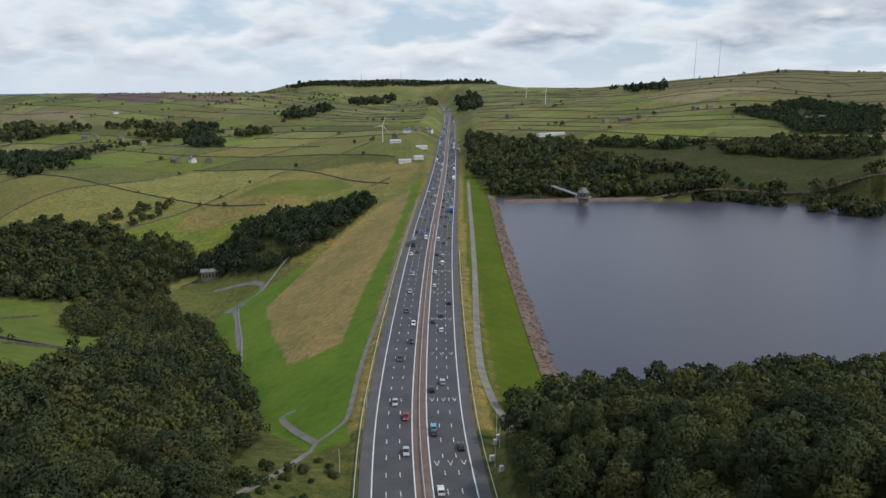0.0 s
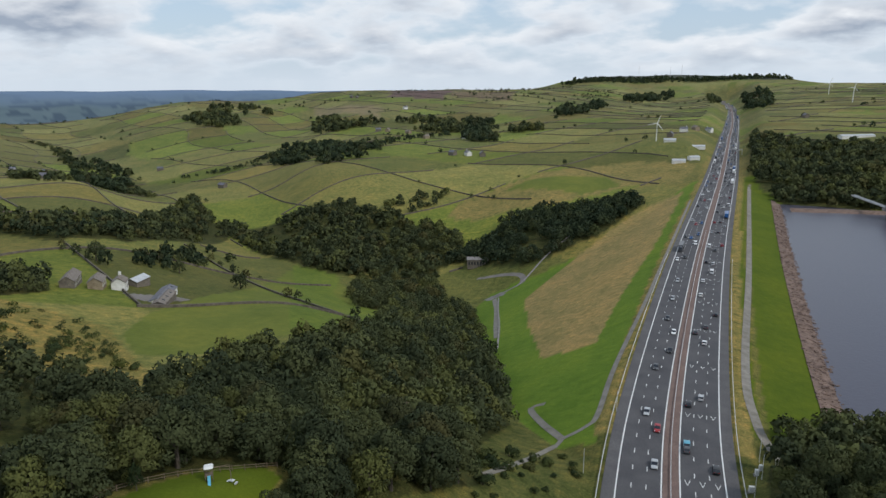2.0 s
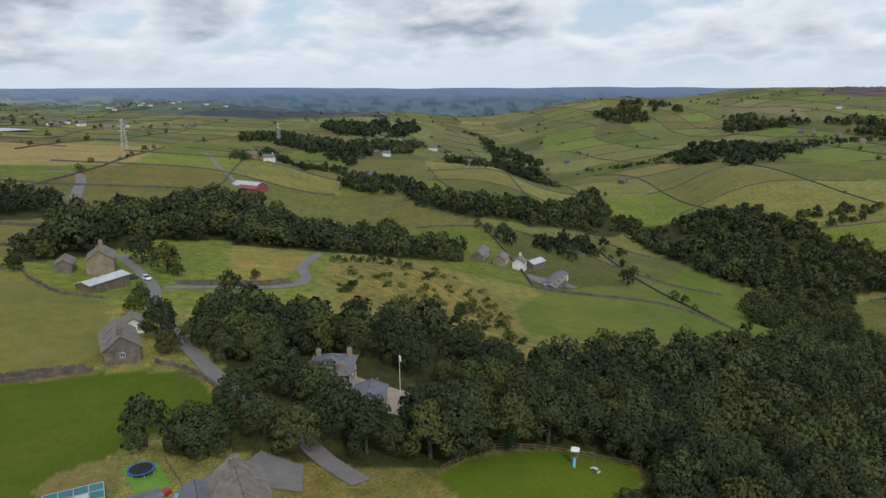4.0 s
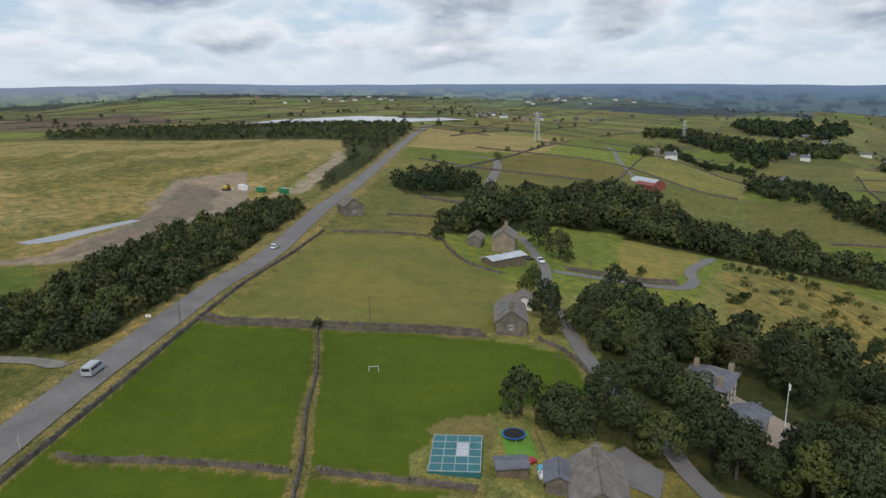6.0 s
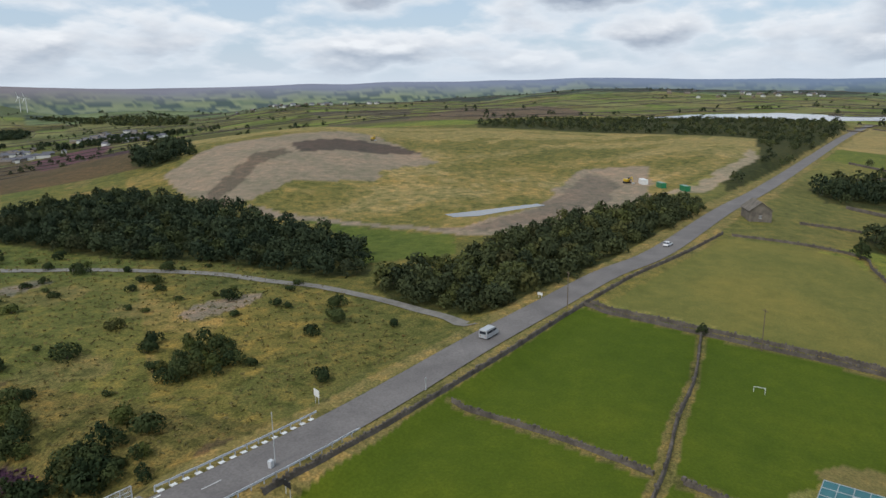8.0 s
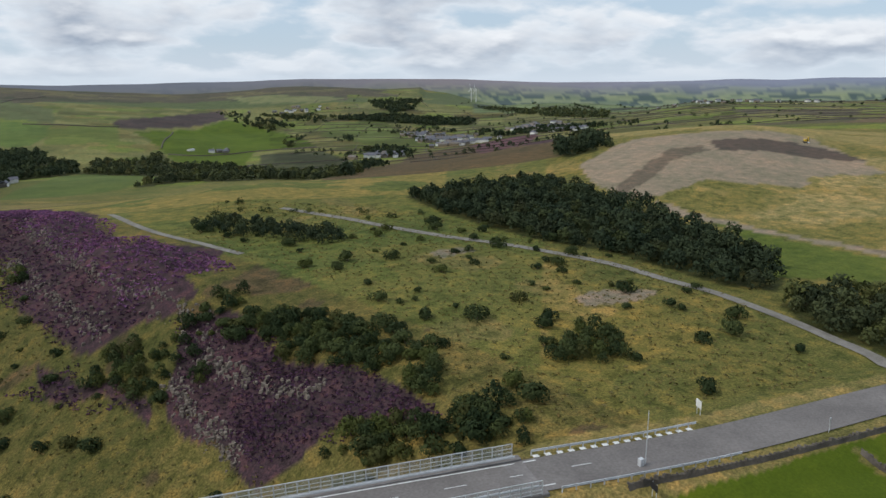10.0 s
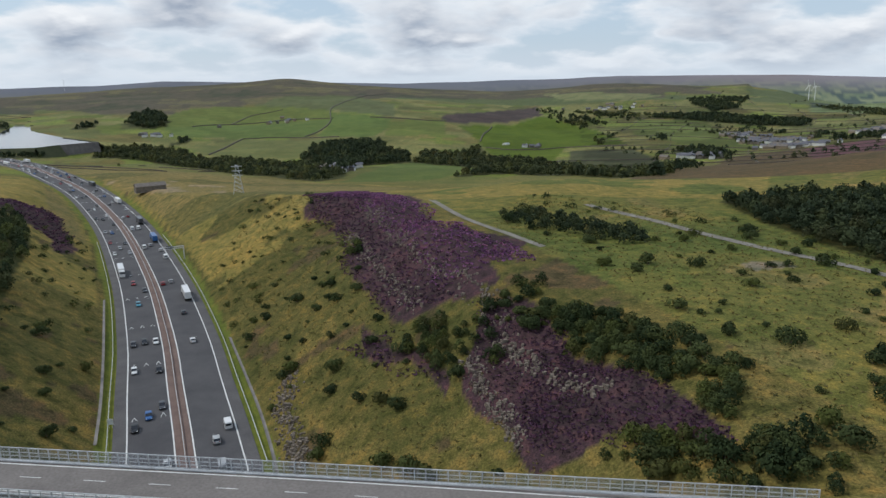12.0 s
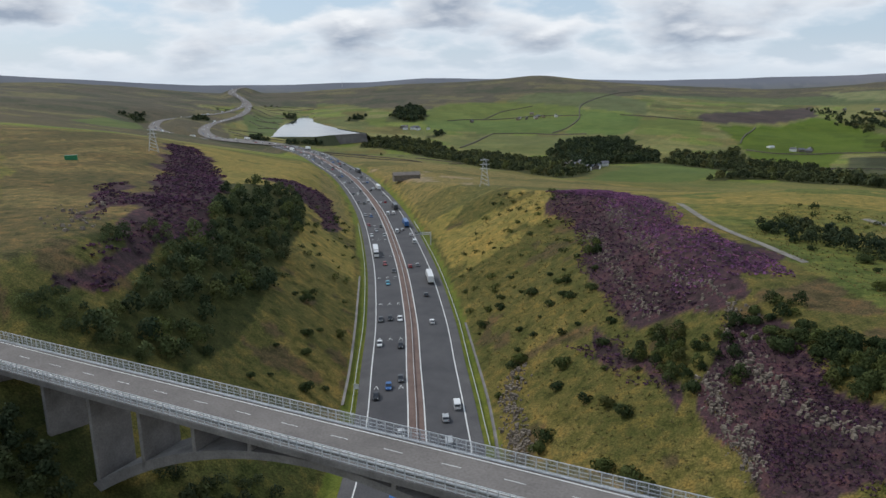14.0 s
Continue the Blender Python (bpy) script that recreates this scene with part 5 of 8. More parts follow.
def crown_shape(rng, kind):
    """Clumps of a crown that stands on the ground, about 8 m high."""
    if kind == "tree":
        blobs = [(0, 0, 4.4, 2.5)]
        lean = rng.uniform(-0.5, 0.5, 2)
        for k in range(17):
            h = (k + 0.5) / 17
            a = k * 2.4 + rng.uniform(-0.3, 0.3)
            r = 2.9 * math.sqrt(max(1 - (h * 1.25 - 0.35) ** 2, 0.02)) * rng.uniform(0.75, 1.1)
            z = 1.7 + 4.7 * h + rng.uniform(-0.3, 0.3)
            blobs.append((math.cos(a) * r + lean[0] * h, math.sin(a) * r + lean[1] * h, z, rng.uniform(0.85, 1.45)))
        blobs.append((lean[0], lean[1], 6.9, rng.uniform(0.9, 1.3)))
    elif kind == "pine":
        blobs = [(rng.uniform(-0.3, 0.3), rng.uniform(-0.3, 0.3), 1.6 + k * 1.05, 1.9 - k * 0.24) for k in range(6)]
    else:
        blobs = [(rng.uniform(-1.3, 1.3), rng.uniform(-1.3, 1.3), rng.uniform(0.6, 1.5), rng.uniform(0.8, 1.4)) for _ in range(5)]
    return blobs


CROWNS = {}


def crown(kind, n, size, which):
    key = (kind, n, which)
    if key not in CROWNS:
        rng = np.random.default_rng(which % 97 + n)
        CROWNS[key] = leaf_cloud(rng, crown_shape(rng, kind), n, size)
    return CROWNS[key]


def scatter(poly, gap, seed, keep=1.0, clear=(), gaps=0.0):
    """Jittered places inside an outline."""
    rng = np.random.default_rng(seed)
    p = np.array(poly, float)
    gx, gy = np.meshgrid(np.arange(p[:, 0].min(), p[:, 0].max(), gap), np.arange(p[:, 1].min(), p[:, 1].max(), gap))
    x, y = gx.ravel() + rng.uniform(-0.42, 0.42, gx.size) * gap, gy.ravel() + rng.uniform(-0.42, 0.42, gx.size) * gap
    ok = inside(poly, x, y) & (rng.random(len(x)) < keep)
    p = np.array(poly, float)
    ragged = float(np.clip(np.hypot(p[:, 0], p[:, 1]).mean() / 90, 2, 16))
    ok &= inside(poly, x + vnoise(x, y, ragged * 3, 61) * ragged, y + vnoise(x, y, ragged * 3, 62) * ragged)
    ok &= (np.abs(along(M_COARSE, x, y)[0]) > 23) & (np.abs(along(R_COARSE, x, y)[0]) > 7)
    for c in clear:
        ok &= ~inside(c, x, y)
    if gaps:
        ok &= vnoise(x, y, gap * 4.5, 63) + 0.6 * vnoise(x, y, gap * 2.0, 64) > -gaps
    return x[ok], y[ok], rng


def wood(name, x, y, rng, kind, size, n, leaf, label, material=None, category="trees"):
    """Many trees as one piece of vegetation."""
    z = ground_z(x, y)
    vs, ts, ns = [], [], []
    for k in range(len(x)):
        v, face = crown(kind, n, leaf, k % 7)
        a, s = rng.uniform(0, 6.283), size * rng.uniform(0.6, 1.3)
        c, q = math.cos(a) * s, math.sin(a) * s
        w = np.stack([v[:, 0] * c - v[:, 1] * q + x[k], v[:, 0] * q + v[:, 1] * c + y[k], v[:, 2] * s * rng.uniform(0.85, 1.15) + z[k] - 0.4], 1)
        vs.append(w)
        ts.append(np.full(len(w), rng.random()))
        ns.append(np.stack([face[:, 0] * c - face[:, 1] * q, face[:, 0] * q + face[:, 1] * c, face[:, 2] * s], 1) / s)
    if not vs:
        return
    v = np.vstack(vs)
    me = quads(name, v, np.arange(len(v)).reshape(-1, 3), material or LEAF, tint=np.concatenate(ts), normals=np.vstack(ns))
    tagged(new(name, me), label, category, kind="stuff")


def make_tree(name, kind, which, n, leaf, label, category, material, height_m):
    t = thing(name, label, category)
    v, face = crown(kind, n, leaf, which)
    v = v * height_m / 8.0
    bm = bmesh.new()
    rng = random.Random(which)
    if kind != "bush":
        rod(bm, (0, 0, -0.6), (0.1, 0, 4.2), 0.34, 0.2, 7)
        for k in range(5):
            a = k * 1.256 + rng.uniform(-0.3, 0.3)
            rod(bm, (0.05, 0, 2.2 + k * 0.35), (math.cos(a) * 1.9, math.sin(a) * 1.9, 4.3 + rng.uniform(0, 1)), 0.13, 0.05, 5)
    else:
        for k in range(3):
            a = k * 2.1
            rod(bm, (0, 0, -0.3), (math.cos(a) * 0.7, math.sin(a) * 0.7, 1.1), 0.08, 0.04, 5)
    bmesh.ops.scale(bm, vec=(height_m / 8,) * 3, verts=bm.verts[:])
    part("trunk", bm, BARK, t)
    part("crown", quads("crown", v, np.arange(len(v)).reshape(-1, 3), material, normals=face), material, t)
    return t


def plant(masters, x, y, rng, lo, hi):
    """Single trees as things of their own."""
    z = ground_z(np.asarray(x, float), np.asarray(y, float))
    for k in range(len(x)):
        m = masters[k % len(masters)]
        s = rng.uniform(lo, hi)
        o = copy_thing(m, pose(x[k], y[k], z[k], 0, 0, rng.uniform(0, 360)))
        o.scale = (s, s, s * rng.uniform(0.9, 1.15))


def drop_masters(masters):
    for m in masters:
        for o in (*m.children_recursive, m):
            bpy.data.objects.remove(o)


FAR_WOODS = ((WOOD_SHORE, 8.0, "tree", 1.3, 84, 1.0, "dense mixed wood on the reservoir's far shore", LEAF), (WOOD_UPPER, 9.0, "tree", 1.2, 60, 0.95, "dark wood on the upland fields", LEAF_PINE),
             (VALLEY_WOOD, 9.0, "tree", 1.25, 90, 0.95, "wood along the valley floor", LEAF), (WOOD_MID, 8.0, "tree", 1.25, 110, 0.75, "dark green wood in the valley", LEAF),
             (WOOD_DAM, 6.5, "tree", 1.25, 170, 0.6, "dark mixed wood beside the dam", LEAF_PINE), (BELT_FARM, 7.5, "tree", 1.15, 140, 0.6, "belt of leafy trees above the farm", LEAF),
             (PLANTATION, 6.5, "tree", 1.1, 130, 0.6, "round plantation of dark trees", LEAF_PINE), (BELT_FAR, 10.0, "tree", 0.7, 50, 0.9, "belt of trees along the hill road", LEAF),
             (WOOD_WA, 10.0, "tree", 1.5, 60, 1.15, "dark wood on the valley side", LEAF_PINE), (WOOD_WB, 10.0, "tree", 1.2, 56, 1.1, "wood along the far valley floor", LEAF),
             (WOOD_WC, 15.0, "tree", 1.9, 44, 1.5, "dark plantation on the far hill", LEAF_PINE), (WOOD_WF, 11.0, "tree", 1.2, 56, 1.1, "wooded clough below the plateau", LEAF),
             (WOOD_PINE_TOP, 6.0, "tree", 1.0, 110, 0.7, "dark trees behind the landfill mound", LEAF_PINE),
             *((p, 13.0, "tree", 1.3, 44, 1.2, "belt of dark trees in the far valley", LEAF_PINE) for p in (WOOD_WD, WOOD_WE, WOOD_WI)),
             *((p, 12.0, "tree", 1.5, 44, 1.4, "dark wood across the wide valley", LEAF_PINE) for p in (WOOD_WG, WOOD_WK)),
             *((p, 13.0, "tree", 1.3, 40, 1.3, "trees and small woods in the wide valley", LEAF_PINE if k % 2 else LEAF) for k, p in enumerate(VALLEY_WOODS)),
             *((p, 24.0, "tree", 1.3, 40, 1.2, "loose trees on the far hillside", LEAF_PINE) for p in (WOOD_WH, WOOD_WL)),
             *((p, 11.0, "tree", 1.1, 40, 1.1, "small dark shelter wood on the moor", LEAF_PINE) for p in (WOOD_W5, WOOD_W6, WOOD_W7, WOOD_W8, WOOD_W9)))
for k, (p, gap, kind, size, n, leaf, label, m) in enumerate(FAR_WOODS):
    x, y, rng = scatter(p, gap, 100 + k, 0.93, (BRACKEN_CLEAR,), 0.3 if p is VALLEY_WOOD else 0.5)
    wood("woodland", x, y, rng, kind, size, n, leaf, label, m)

CLEAR = (LAWN, VILLA_YARD, HOUSE_YARD, LANE_CLEAR, DRIVE_CLEAR, MEADOW2)
x, y, rng = scatter(WOOD_NEAR, 6.6, 1, 0.95, CLEAR)
far = np.hypot(x, y) > 190
wood("woodland", x[far], y[far], rng, "tree", 1.2, 420, 0.40, "mixed broadleaf wood on the valley side")
NEAR_X, NEAR_Y = [x[~far]], [y[~far]]
for p, gap, seed in ((WOOD_NEAR3, 6.0, 9), (WOOD_NEAR2, 9.0, 2), (WOOD_SOUTH, 6.6, 3), (TREES_C, 7.0, 5), (TREES_G, 5.0, 6), (TREES_H, 6.0, 7), (TREES_V, 7.0, 8), (BELT_HOUSE, 8.0, 4)):
    x, y, rng = scatter(p, gap, seed, 0.92, CLEAR if p not in (TREES_G,) else ())
    if p is BELT_HOUSE:
        wood("woodland", x, y, rng, "tree", 1.3, 280, 0.55, "belt of tall leafy trees behind the houses")
    else:
        NEAR_X.append(x)
        NEAR_Y.append(y)
nx, ny = np.concatenate(NEAR_X), np.concatenate(NEAR_Y)
masters = [make_tree("tree", "tree", k, 3000, 0.19, "broadleaf tree with a full dark green crown", "tree", LEAF, 9.5) for k in range(6)]
for m in masters:
    m["group"] = "trees of the near woods"
order = np.argsort(np.hypot(nx, ny))
plant(masters, nx[order[:290]], ny[order[:290]], np.random.default_rng(8), 0.62, 1.3)
wood("woodland", nx[order[290:]], ny[order[290:]], np.random.default_rng(9), "tree", 1.15, 380, 0.45, "mixed broadleaf wood near the houses")
drop_masters(masters)
for k, (p, gap, kind, size, n, leaf, label, m) in enumerate(((BELT_ROAD, 4.6, "tree", 0.74, 220, 0.55, "belt of young trees and scrub beside the hill road", LEAF), (PINES, 4.8, "tree", 0.75, 220, 0.58, "plantation of dark pines and scrub", LEAF_PINE),
                                             (SCRUB_S3, 4.2, "tree", 0.5, 260, 0.4, "willow bushes among the heather", LEAF_BIRCH), (SCRUB_S, 5.6, "tree", 0.72, 300, 0.46, "birch and willow scrub on the cutting's side", LEAF_BIRCH), (SCRUB_S2, 4.2, "tree", 0.52, 240, 0.42, "willow scrub above the bridge", LEAF_BIRCH), (UNDER_BRIDGE, 3.4, "tree", 0.55, 280, 0.42, "dark trees below the bridge", LEAF_PINE), (UNDER_BRIDGE2, 3.2, "tree", 0.42, 260, 0.36, "dark bush below the bridge", LEAF_PINE))):
    x, y, rng = scatter(p, gap, 200 + k, 0.95, (), 1.6 if p is PINES else 0.7)
    wood("woodland", x, y, rng, kind, size, n, leaf, label, m)

# ---- far country: field walls, hedgerow trees, woods, villages ----
ALL_WOODS = (WOOD_DAM, WOOD_MID, WOOD_SOUTH, WOOD_SHORE, WOOD_UPPER, WOOD_NEAR, WOOD_NEAR2, VALLEY_WOOD, BELT_FARM, BELT_HOUSE, PLANTATION, BELT_FAR, PINES, WOOD_PINE_TOP, WOOD_WA, WOOD_WB, WOOD_WC, WOOD_WF, WOOD_WG)
FAR_MORE = (FW_A, FW_B, FW_C, FW_D, FW_E, FW_F, FW_G, FW_G2, FW_H, FV_A, FV_B, FV_C, FV_E, FV_F, FV_G, FV_H, FV_I, FV_J, FX_A, FX_B, FX_C, FX_D)


def open_country(x, y):
    """Where walled pasture lies."""
    r, az = np.hypot(x, y), np.degrees(np.arctan2(-x, y)) % 360
    z = ground_z(x, y)
    ok = (r > 330) & (r < 3400) & ~((az > 163) & (az < 205) & (r > 1250)) & (np.abs(along(M_COARSE, x, y)[0]) > 60)
    ok &= ~((r < 1000) & (az > 88) & (az < 232)) & ~((az > 232) & (az < 325))
    ok &= ~((az > 325) & (y < 900)) & ~((y < 760) & (x > -175) & (x < 60))
    ok &= ~((az > 140) & (az < 325) & (z + vnoise(x, y, 420, 21) * 22 > 42)) & ~inside(POOL_NW, x, y) & ~inside(POOL_W, x, y)
    ok &= ~((r > 900) & (az > 158) & (az < 325) & (z + vnoise(x, y, 420, 21) * 22 > np.where(az < 205, 16, 8)))
    for p in ALL_WOODS:
        ok &= ~inside(p, x, y)
    return ok


def field_lines():
    """Points along the boundaries of the pastures, as runs."""
    c, s = math.cos(0.5), math.sin(0.5)
    runs = []
    for axis, size in ((0, 150.0), (1, 108.0)):
        for k in range(-24, 25):
            q = np.arange(-3400, 3400, 14.0)
            u, v = (np.full(len(q), k * size), q) if axis == 0 else (q, np.full(len(q), k * size))
            uu, vv = u.copy(), v.copy()
            for _ in range(8):
                x, y = uu * c + vv * s, -uu * s + vv * c
                if axis == 0:
                    uu = u - vnoise(x, y, 150 * 2.3, 11) * 150 * 0.35
                else:
                    vv = v - vnoise(x, y, 150 * 2.0, 12) * 150 * 0.35
            x, y = uu * c + vv * s, -uu * s + vv * c
            runs.append((x, y, open_country(x, y)))
    return runs


RUNS = field_lines()


def far_walls():
    pieces = []
    for x, y, ok in RUNS:
        z = ground_z(x, y)
        p = np.stack([x, y, z], 1)
        v, f = ribbon(p, [-0.5, -0.35, 0.35, 0.5], 0, [-0.6, 1.3, 1.3, -0.6])
        seg = np.repeat(ok[:-1] & ok[1:] & (np.sin(x[:-1] * 0.013 + y[:-1] * 0.017) > -0.75), 3)
        pieces.append((v, f[seg]))
    for line in HILL_WALLS:
        p = spline([(a, b, 0) for a, b in line], 14.0)
        p[:, 2] = ground_z(p[:, 0], p[:, 1])
        pieces.append(ribbon(p, [-1.6, -1.0, 1.0, 1.6], 0, [-0.6, 2.2, 2.2, -0.6]))
    v, f = join(pieces)
    tagged(new("field_wall", quads("field_wall", v, f, STONE)), "dark drystone walls between the distant pastures", "stone wall", kind="stuff")


far_walls()
hx, hy = np.concatenate([r[0][r[2]] for r in RUNS]), np.concatenate([r[1][r[2]] for r in RUNS])
rng = np.random.default_rng(31)
haz = np.degrees(np.arctan2(-hx, hy)) % 360
dens = 0.03 + 1.1 * np.clip(vnoise(hx, hy, 110, 41) + 0.5 * vnoise(hx, hy, 300, 44) - 0.42, 0, 1)
dens *= np.where((haz > 128) & (haz < 164), 2.4, np.where(haz < 165, 1.0, 0.35)) * np.where((haz > 68) & (haz < 130), 0.6, 1.0)
pick = rng.random(len(hx)) < dens
hx, hy = hx[pick] + rng.uniform(-4, 4, pick.sum()), hy[pick] + rng.uniform(-4, 4, pick.sum())
near = np.hypot(hx, hy) < 900
wood("hedgerow_trees", hx[near], hy[near], rng, "tree", 0.8, 80, 0.75, "scattered hedgerow trees and thorn bushes among the fields", LEAF)
wood("hedgerow_trees", hx[~near], hy[~near], rng, "tree", 1.0, 30, 1.25, "distant hedgerow trees among the pastures", LEAF_PINE)
for k, p in enumerate(FAR_MORE):
    a = np.array(p, float)
    d = float(np.hypot(a[:, 0], a[:, 1]).mean())
    gap = float(np.clip(d / 130, 7.0, 17.0))
    x, y, rng = scatter(p, gap, 400 + k, 0.9, (), 0.05)
    wood("woodland", x, y, rng, "tree", gap / 7.0, 44 if d > 900 else 90, gap / 9.0, "dark distant wood in the valley" if d > 900 else "clump of leafy trees by the farm", LEAF_PINE if k % 3 else LEAF)
for k, (pts, wide, size, n, leaf) in enumerate(((LINE_A, 14, 1.2, 60, 1.0), (LINE_B, 14, 1.3, 60, 1.0), (LINE_C, 10, 1.0, 70, 0.9), (LINE_D, 9, 1.0, 80, 0.8), (LINE_E, 10, 1.1, 90, 0.8), (LINE_F, 12, 1.1, 60, 1.0), (LINE_G, 8, 1.0, 90, 0.8), (LINE_H, 10, 1.0, 80, 0.8), (LINE_I, 6, 1.1, 110, 0.7))):
    p = spline([(a, b, 0) for a, b in pts], 4.0 * size)
    rng = np.random.default_rng(500 + k)
    keep = rng.random(len(p)) < 0.75
    x, y = p[keep, 0] + rng.normal(0, wide * 0.5, keep.sum()), p[keep, 1] + rng.normal(0, wide * 0.5, keep.sum())
    wood("tree_line", x, y, rng, "tree", size, n, leaf, "line of dark trees following the valley", LEAF_PINE if k % 2 else LEAF)
x, y, rng = scatter(FW_TOP, 26.0, 480, 0.97)
wood("woodland", x, y, rng, "tree", 2.6, 40, 2.2, "dark plantation on the far hilltop", LEAF_PINE)
x, y, rng = scatter(FZ_C, 4.2, 481, 0.9)
wood("thicket", x, y, rng, "tree", 0.5, 220, 0.4, "thicket of young dark trees on the plateau", LEAF_PINE)


# ---- houses ----
SLATE = surface("slate", (0.10, 0.10, 0.115), (0.17, 0.17, 0.19), 0.6, 0.75, 5.0, 0.3, 0.03)
STONE_ROOF = surface("stone_slates", (0.13, 0.11, 0.095), (0.24, 0.21, 0.18), 0.7, 0.9, 4.0, 0.5, 0.05)
SANDSTONE = surface("sandstone", (0.20, 0.155, 0.105), (0.33, 0.27, 0.19), 0.6, 0.9, 4.0, 0.4, 0.03)
DARK_STONE = surface("sooty_stone", (0.11, 0.095, 0.08), (0.22, 0.19, 0.155), 0.6, 0.95, 4.0, 0.4, 0.04)
RENDER_W = surface("white_render", (0.62, 0.61, 0.57), (0.78, 0.77, 0.74), 0.5, 0.85, 5.0, 0.1, 0.01)
SHEET = surface("metal_sheet", (0.42, 0.43, 0.45), (0.56, 0.57, 0.58), 0.3, 0.5, 3.0, 0.0, 0.0, 0.2)
RED_ROOF = surface("red_sheet", (0.22, 0.07, 0.055), (0.30, 0.10, 0.08), 0.3, 0.7, 3.0, 0.0)
GLASS = plain("window_glass", (0.03, 0.035, 0.045), 0.12)
WHITE = plain("white_paint", (0.75, 0.75, 0.73), 0.5)
TIMBER = surface("weathered_timber", (0.10, 0.075, 0.05), (0.2, 0.155, 0.11), 1.0, 0.9, 8.0, 0.3, 0.01)
BLACK = plain("black_rubber", (0.02, 0.02, 0.02), 0.8)


def gable_roof(bm, ln, wd, eave, rise, over=0.35, th=0.18):
    """Two roof slabs along x."""
    for s in (1, -1):
        a, b = Vector((0, s * (wd / 2 + over), eave - rise * over / (wd / 2))), Vector((0, 0, eave + rise))
        n = Vector((0, s * rise, wd / 2)).normalized() * th
        q = []
        for x in (-ln / 2 - over, ln / 2 + over):
            for p in (a, b):
                q += [Vector((x, p.y, p.z)), Vector((x, p.y, p.z)) + n]
        v = [bm.verts.new(p) for p in q]
        for f in ((0, 1, 3, 2), (4, 6, 7, 5), (0, 4, 5, 1), (2, 3, 7, 6), (1, 5, 7, 3), (0, 2, 6, 4)):
            bm.faces.new([v[i] for i in f])
    bmesh.ops.recalc_face_normals(bm, faces=bm.faces[:])
    return bm


def gable_walls(bm, ln, wd, eave, rise):
    prof = [(-wd / 2, -1.2), (wd / 2, -1.2), (wd / 2, eave), (0, eave + rise), (-wd / 2, eave)]
    a = [bm.verts.new((-ln / 2, y, z)) for y, z in prof]
    b = [bm.verts.new((ln / 2, y, z)) for y, z in prof]
    bm.faces.new(a[::-1])
    bm.faces.new(b)
    for i in range(5):
        j = (i + 1) % 5
        bm.faces.new((a[i], a[j], b[j], b[i]))
    bmesh.ops.recalc_face_normals(bm, faces=bm.faces[:])
    return bm


def window(parent, x, y, z, w, h, face):
    """A framed pane set on a wall; face 0: +x, 1: -x, 2: +y, 3: -y."""
    bm = bmesh.new()
    t = 0.05
    for a, b, c, d in ((-w / 2, w / 2, -h / 2, -h / 2 + 0.1), (-w / 2, w / 2, h / 2 - 0.1, h / 2), (-w / 2, -w / 2 + 0.1, -h / 2, h / 2), (w / 2 - 0.1, w / 2, -h / 2, h / 2), (-0.04, 0.04, -h / 2, h / 2)):
        box(bm, a, b, -t, t, c, d)
    f = part("window", bm, WHITE, parent, "white-framed window")
    m = pose(x, y, z, 0, 0, (90, -90, 180, 0)[face])
    f.matrix_basis = m
    bm = bmesh.new()
    box(bm, -w / 2 + 0.08, w / 2 - 0.08, -0.02, 0.02, -h / 2 + 0.08, h / 2 - 0.08)
    part("pane", bm, GLASS, f)
    return f


def house(name, label, category, x, y, turn, ln, wd, eave, rise, wall, roof, chimneys=(), windows=(), door=None, skylights=(), group="", z=None):
    """A gabled building. windows: (face, along, up, width, height)."""
    gz = float(ground_z(np.array([x]), np.array([y]))[0]) if z is None else z
    h = thing(name, label, category, pose(x, y, gz, 0, 0, turn), group)
    part("wall", gable_walls(bmesh.new(), ln, wd, eave, rise), wall, h)
    r = part("roof", gable_roof(bmesh.new(), ln, wd, eave + 0.03, rise), roof, h)
    for cx in chimneys:
        bm = bmesh.new()
        box(bm, cx - 0.45, cx + 0.45, -0.6, 0.6, eave + rise - 0.6, eave + rise + 1.3, 0.04)
        box(bm, cx - 0.55, cx + 0.55, -0.7, 0.7, eave + rise + 1.3, eave + rise + 1.45)
        rod(bm, (cx, -0.3, eave + rise + 1.4), (cx, -0.3, eave + rise + 1.9), 0.14, 0.11)
        rod(bm, (cx, 0.3, eave + rise + 1.4), (cx, 0.3, eave + rise + 1.9), 0.14, 0.11)
        part("chimney", bm, wall, r)
    for side, at, up in skylights:
        bm = bmesh.new()
        box(bm, -0.5, 0.5, -0.7, 0.7, 0, 0.12)
        k = part("skylight", bm, GLASS, r)
        k.matrix_basis = Matrix.Translation((at, side * wd / 2 * (1 - up), eave + rise * up + 0.2)) @ pose(0, 0, 0, math.degrees(math.atan2(rise, wd / 2)) * -side)
    for face, at, up, w, hh in windows:
        px, py = ((ln / 2 + 0.03, at), (-ln / 2 - 0.03, at), (at, wd / 2 + 0.03), (at, -wd / 2 - 0.03))[face]
        window(h, px, py, up, w, hh, face)
    if door:
        face, at = door
        px, py = ((ln / 2 + 0.03, at), (-ln / 2 - 0.03, at), (at, wd / 2 + 0.03), (at, -wd / 2 - 0.03))[face]
        bm = bmesh.new()
        box(bm, -0.5, 0.5, -0.05, 0.05, 0, 2.05, 0.02)
        d = part("door", bm, TIMBER, h)
        d.matrix_basis = pose(px, py, 0, 0, 0, (90, -90, 180, 0)[face])
    return h


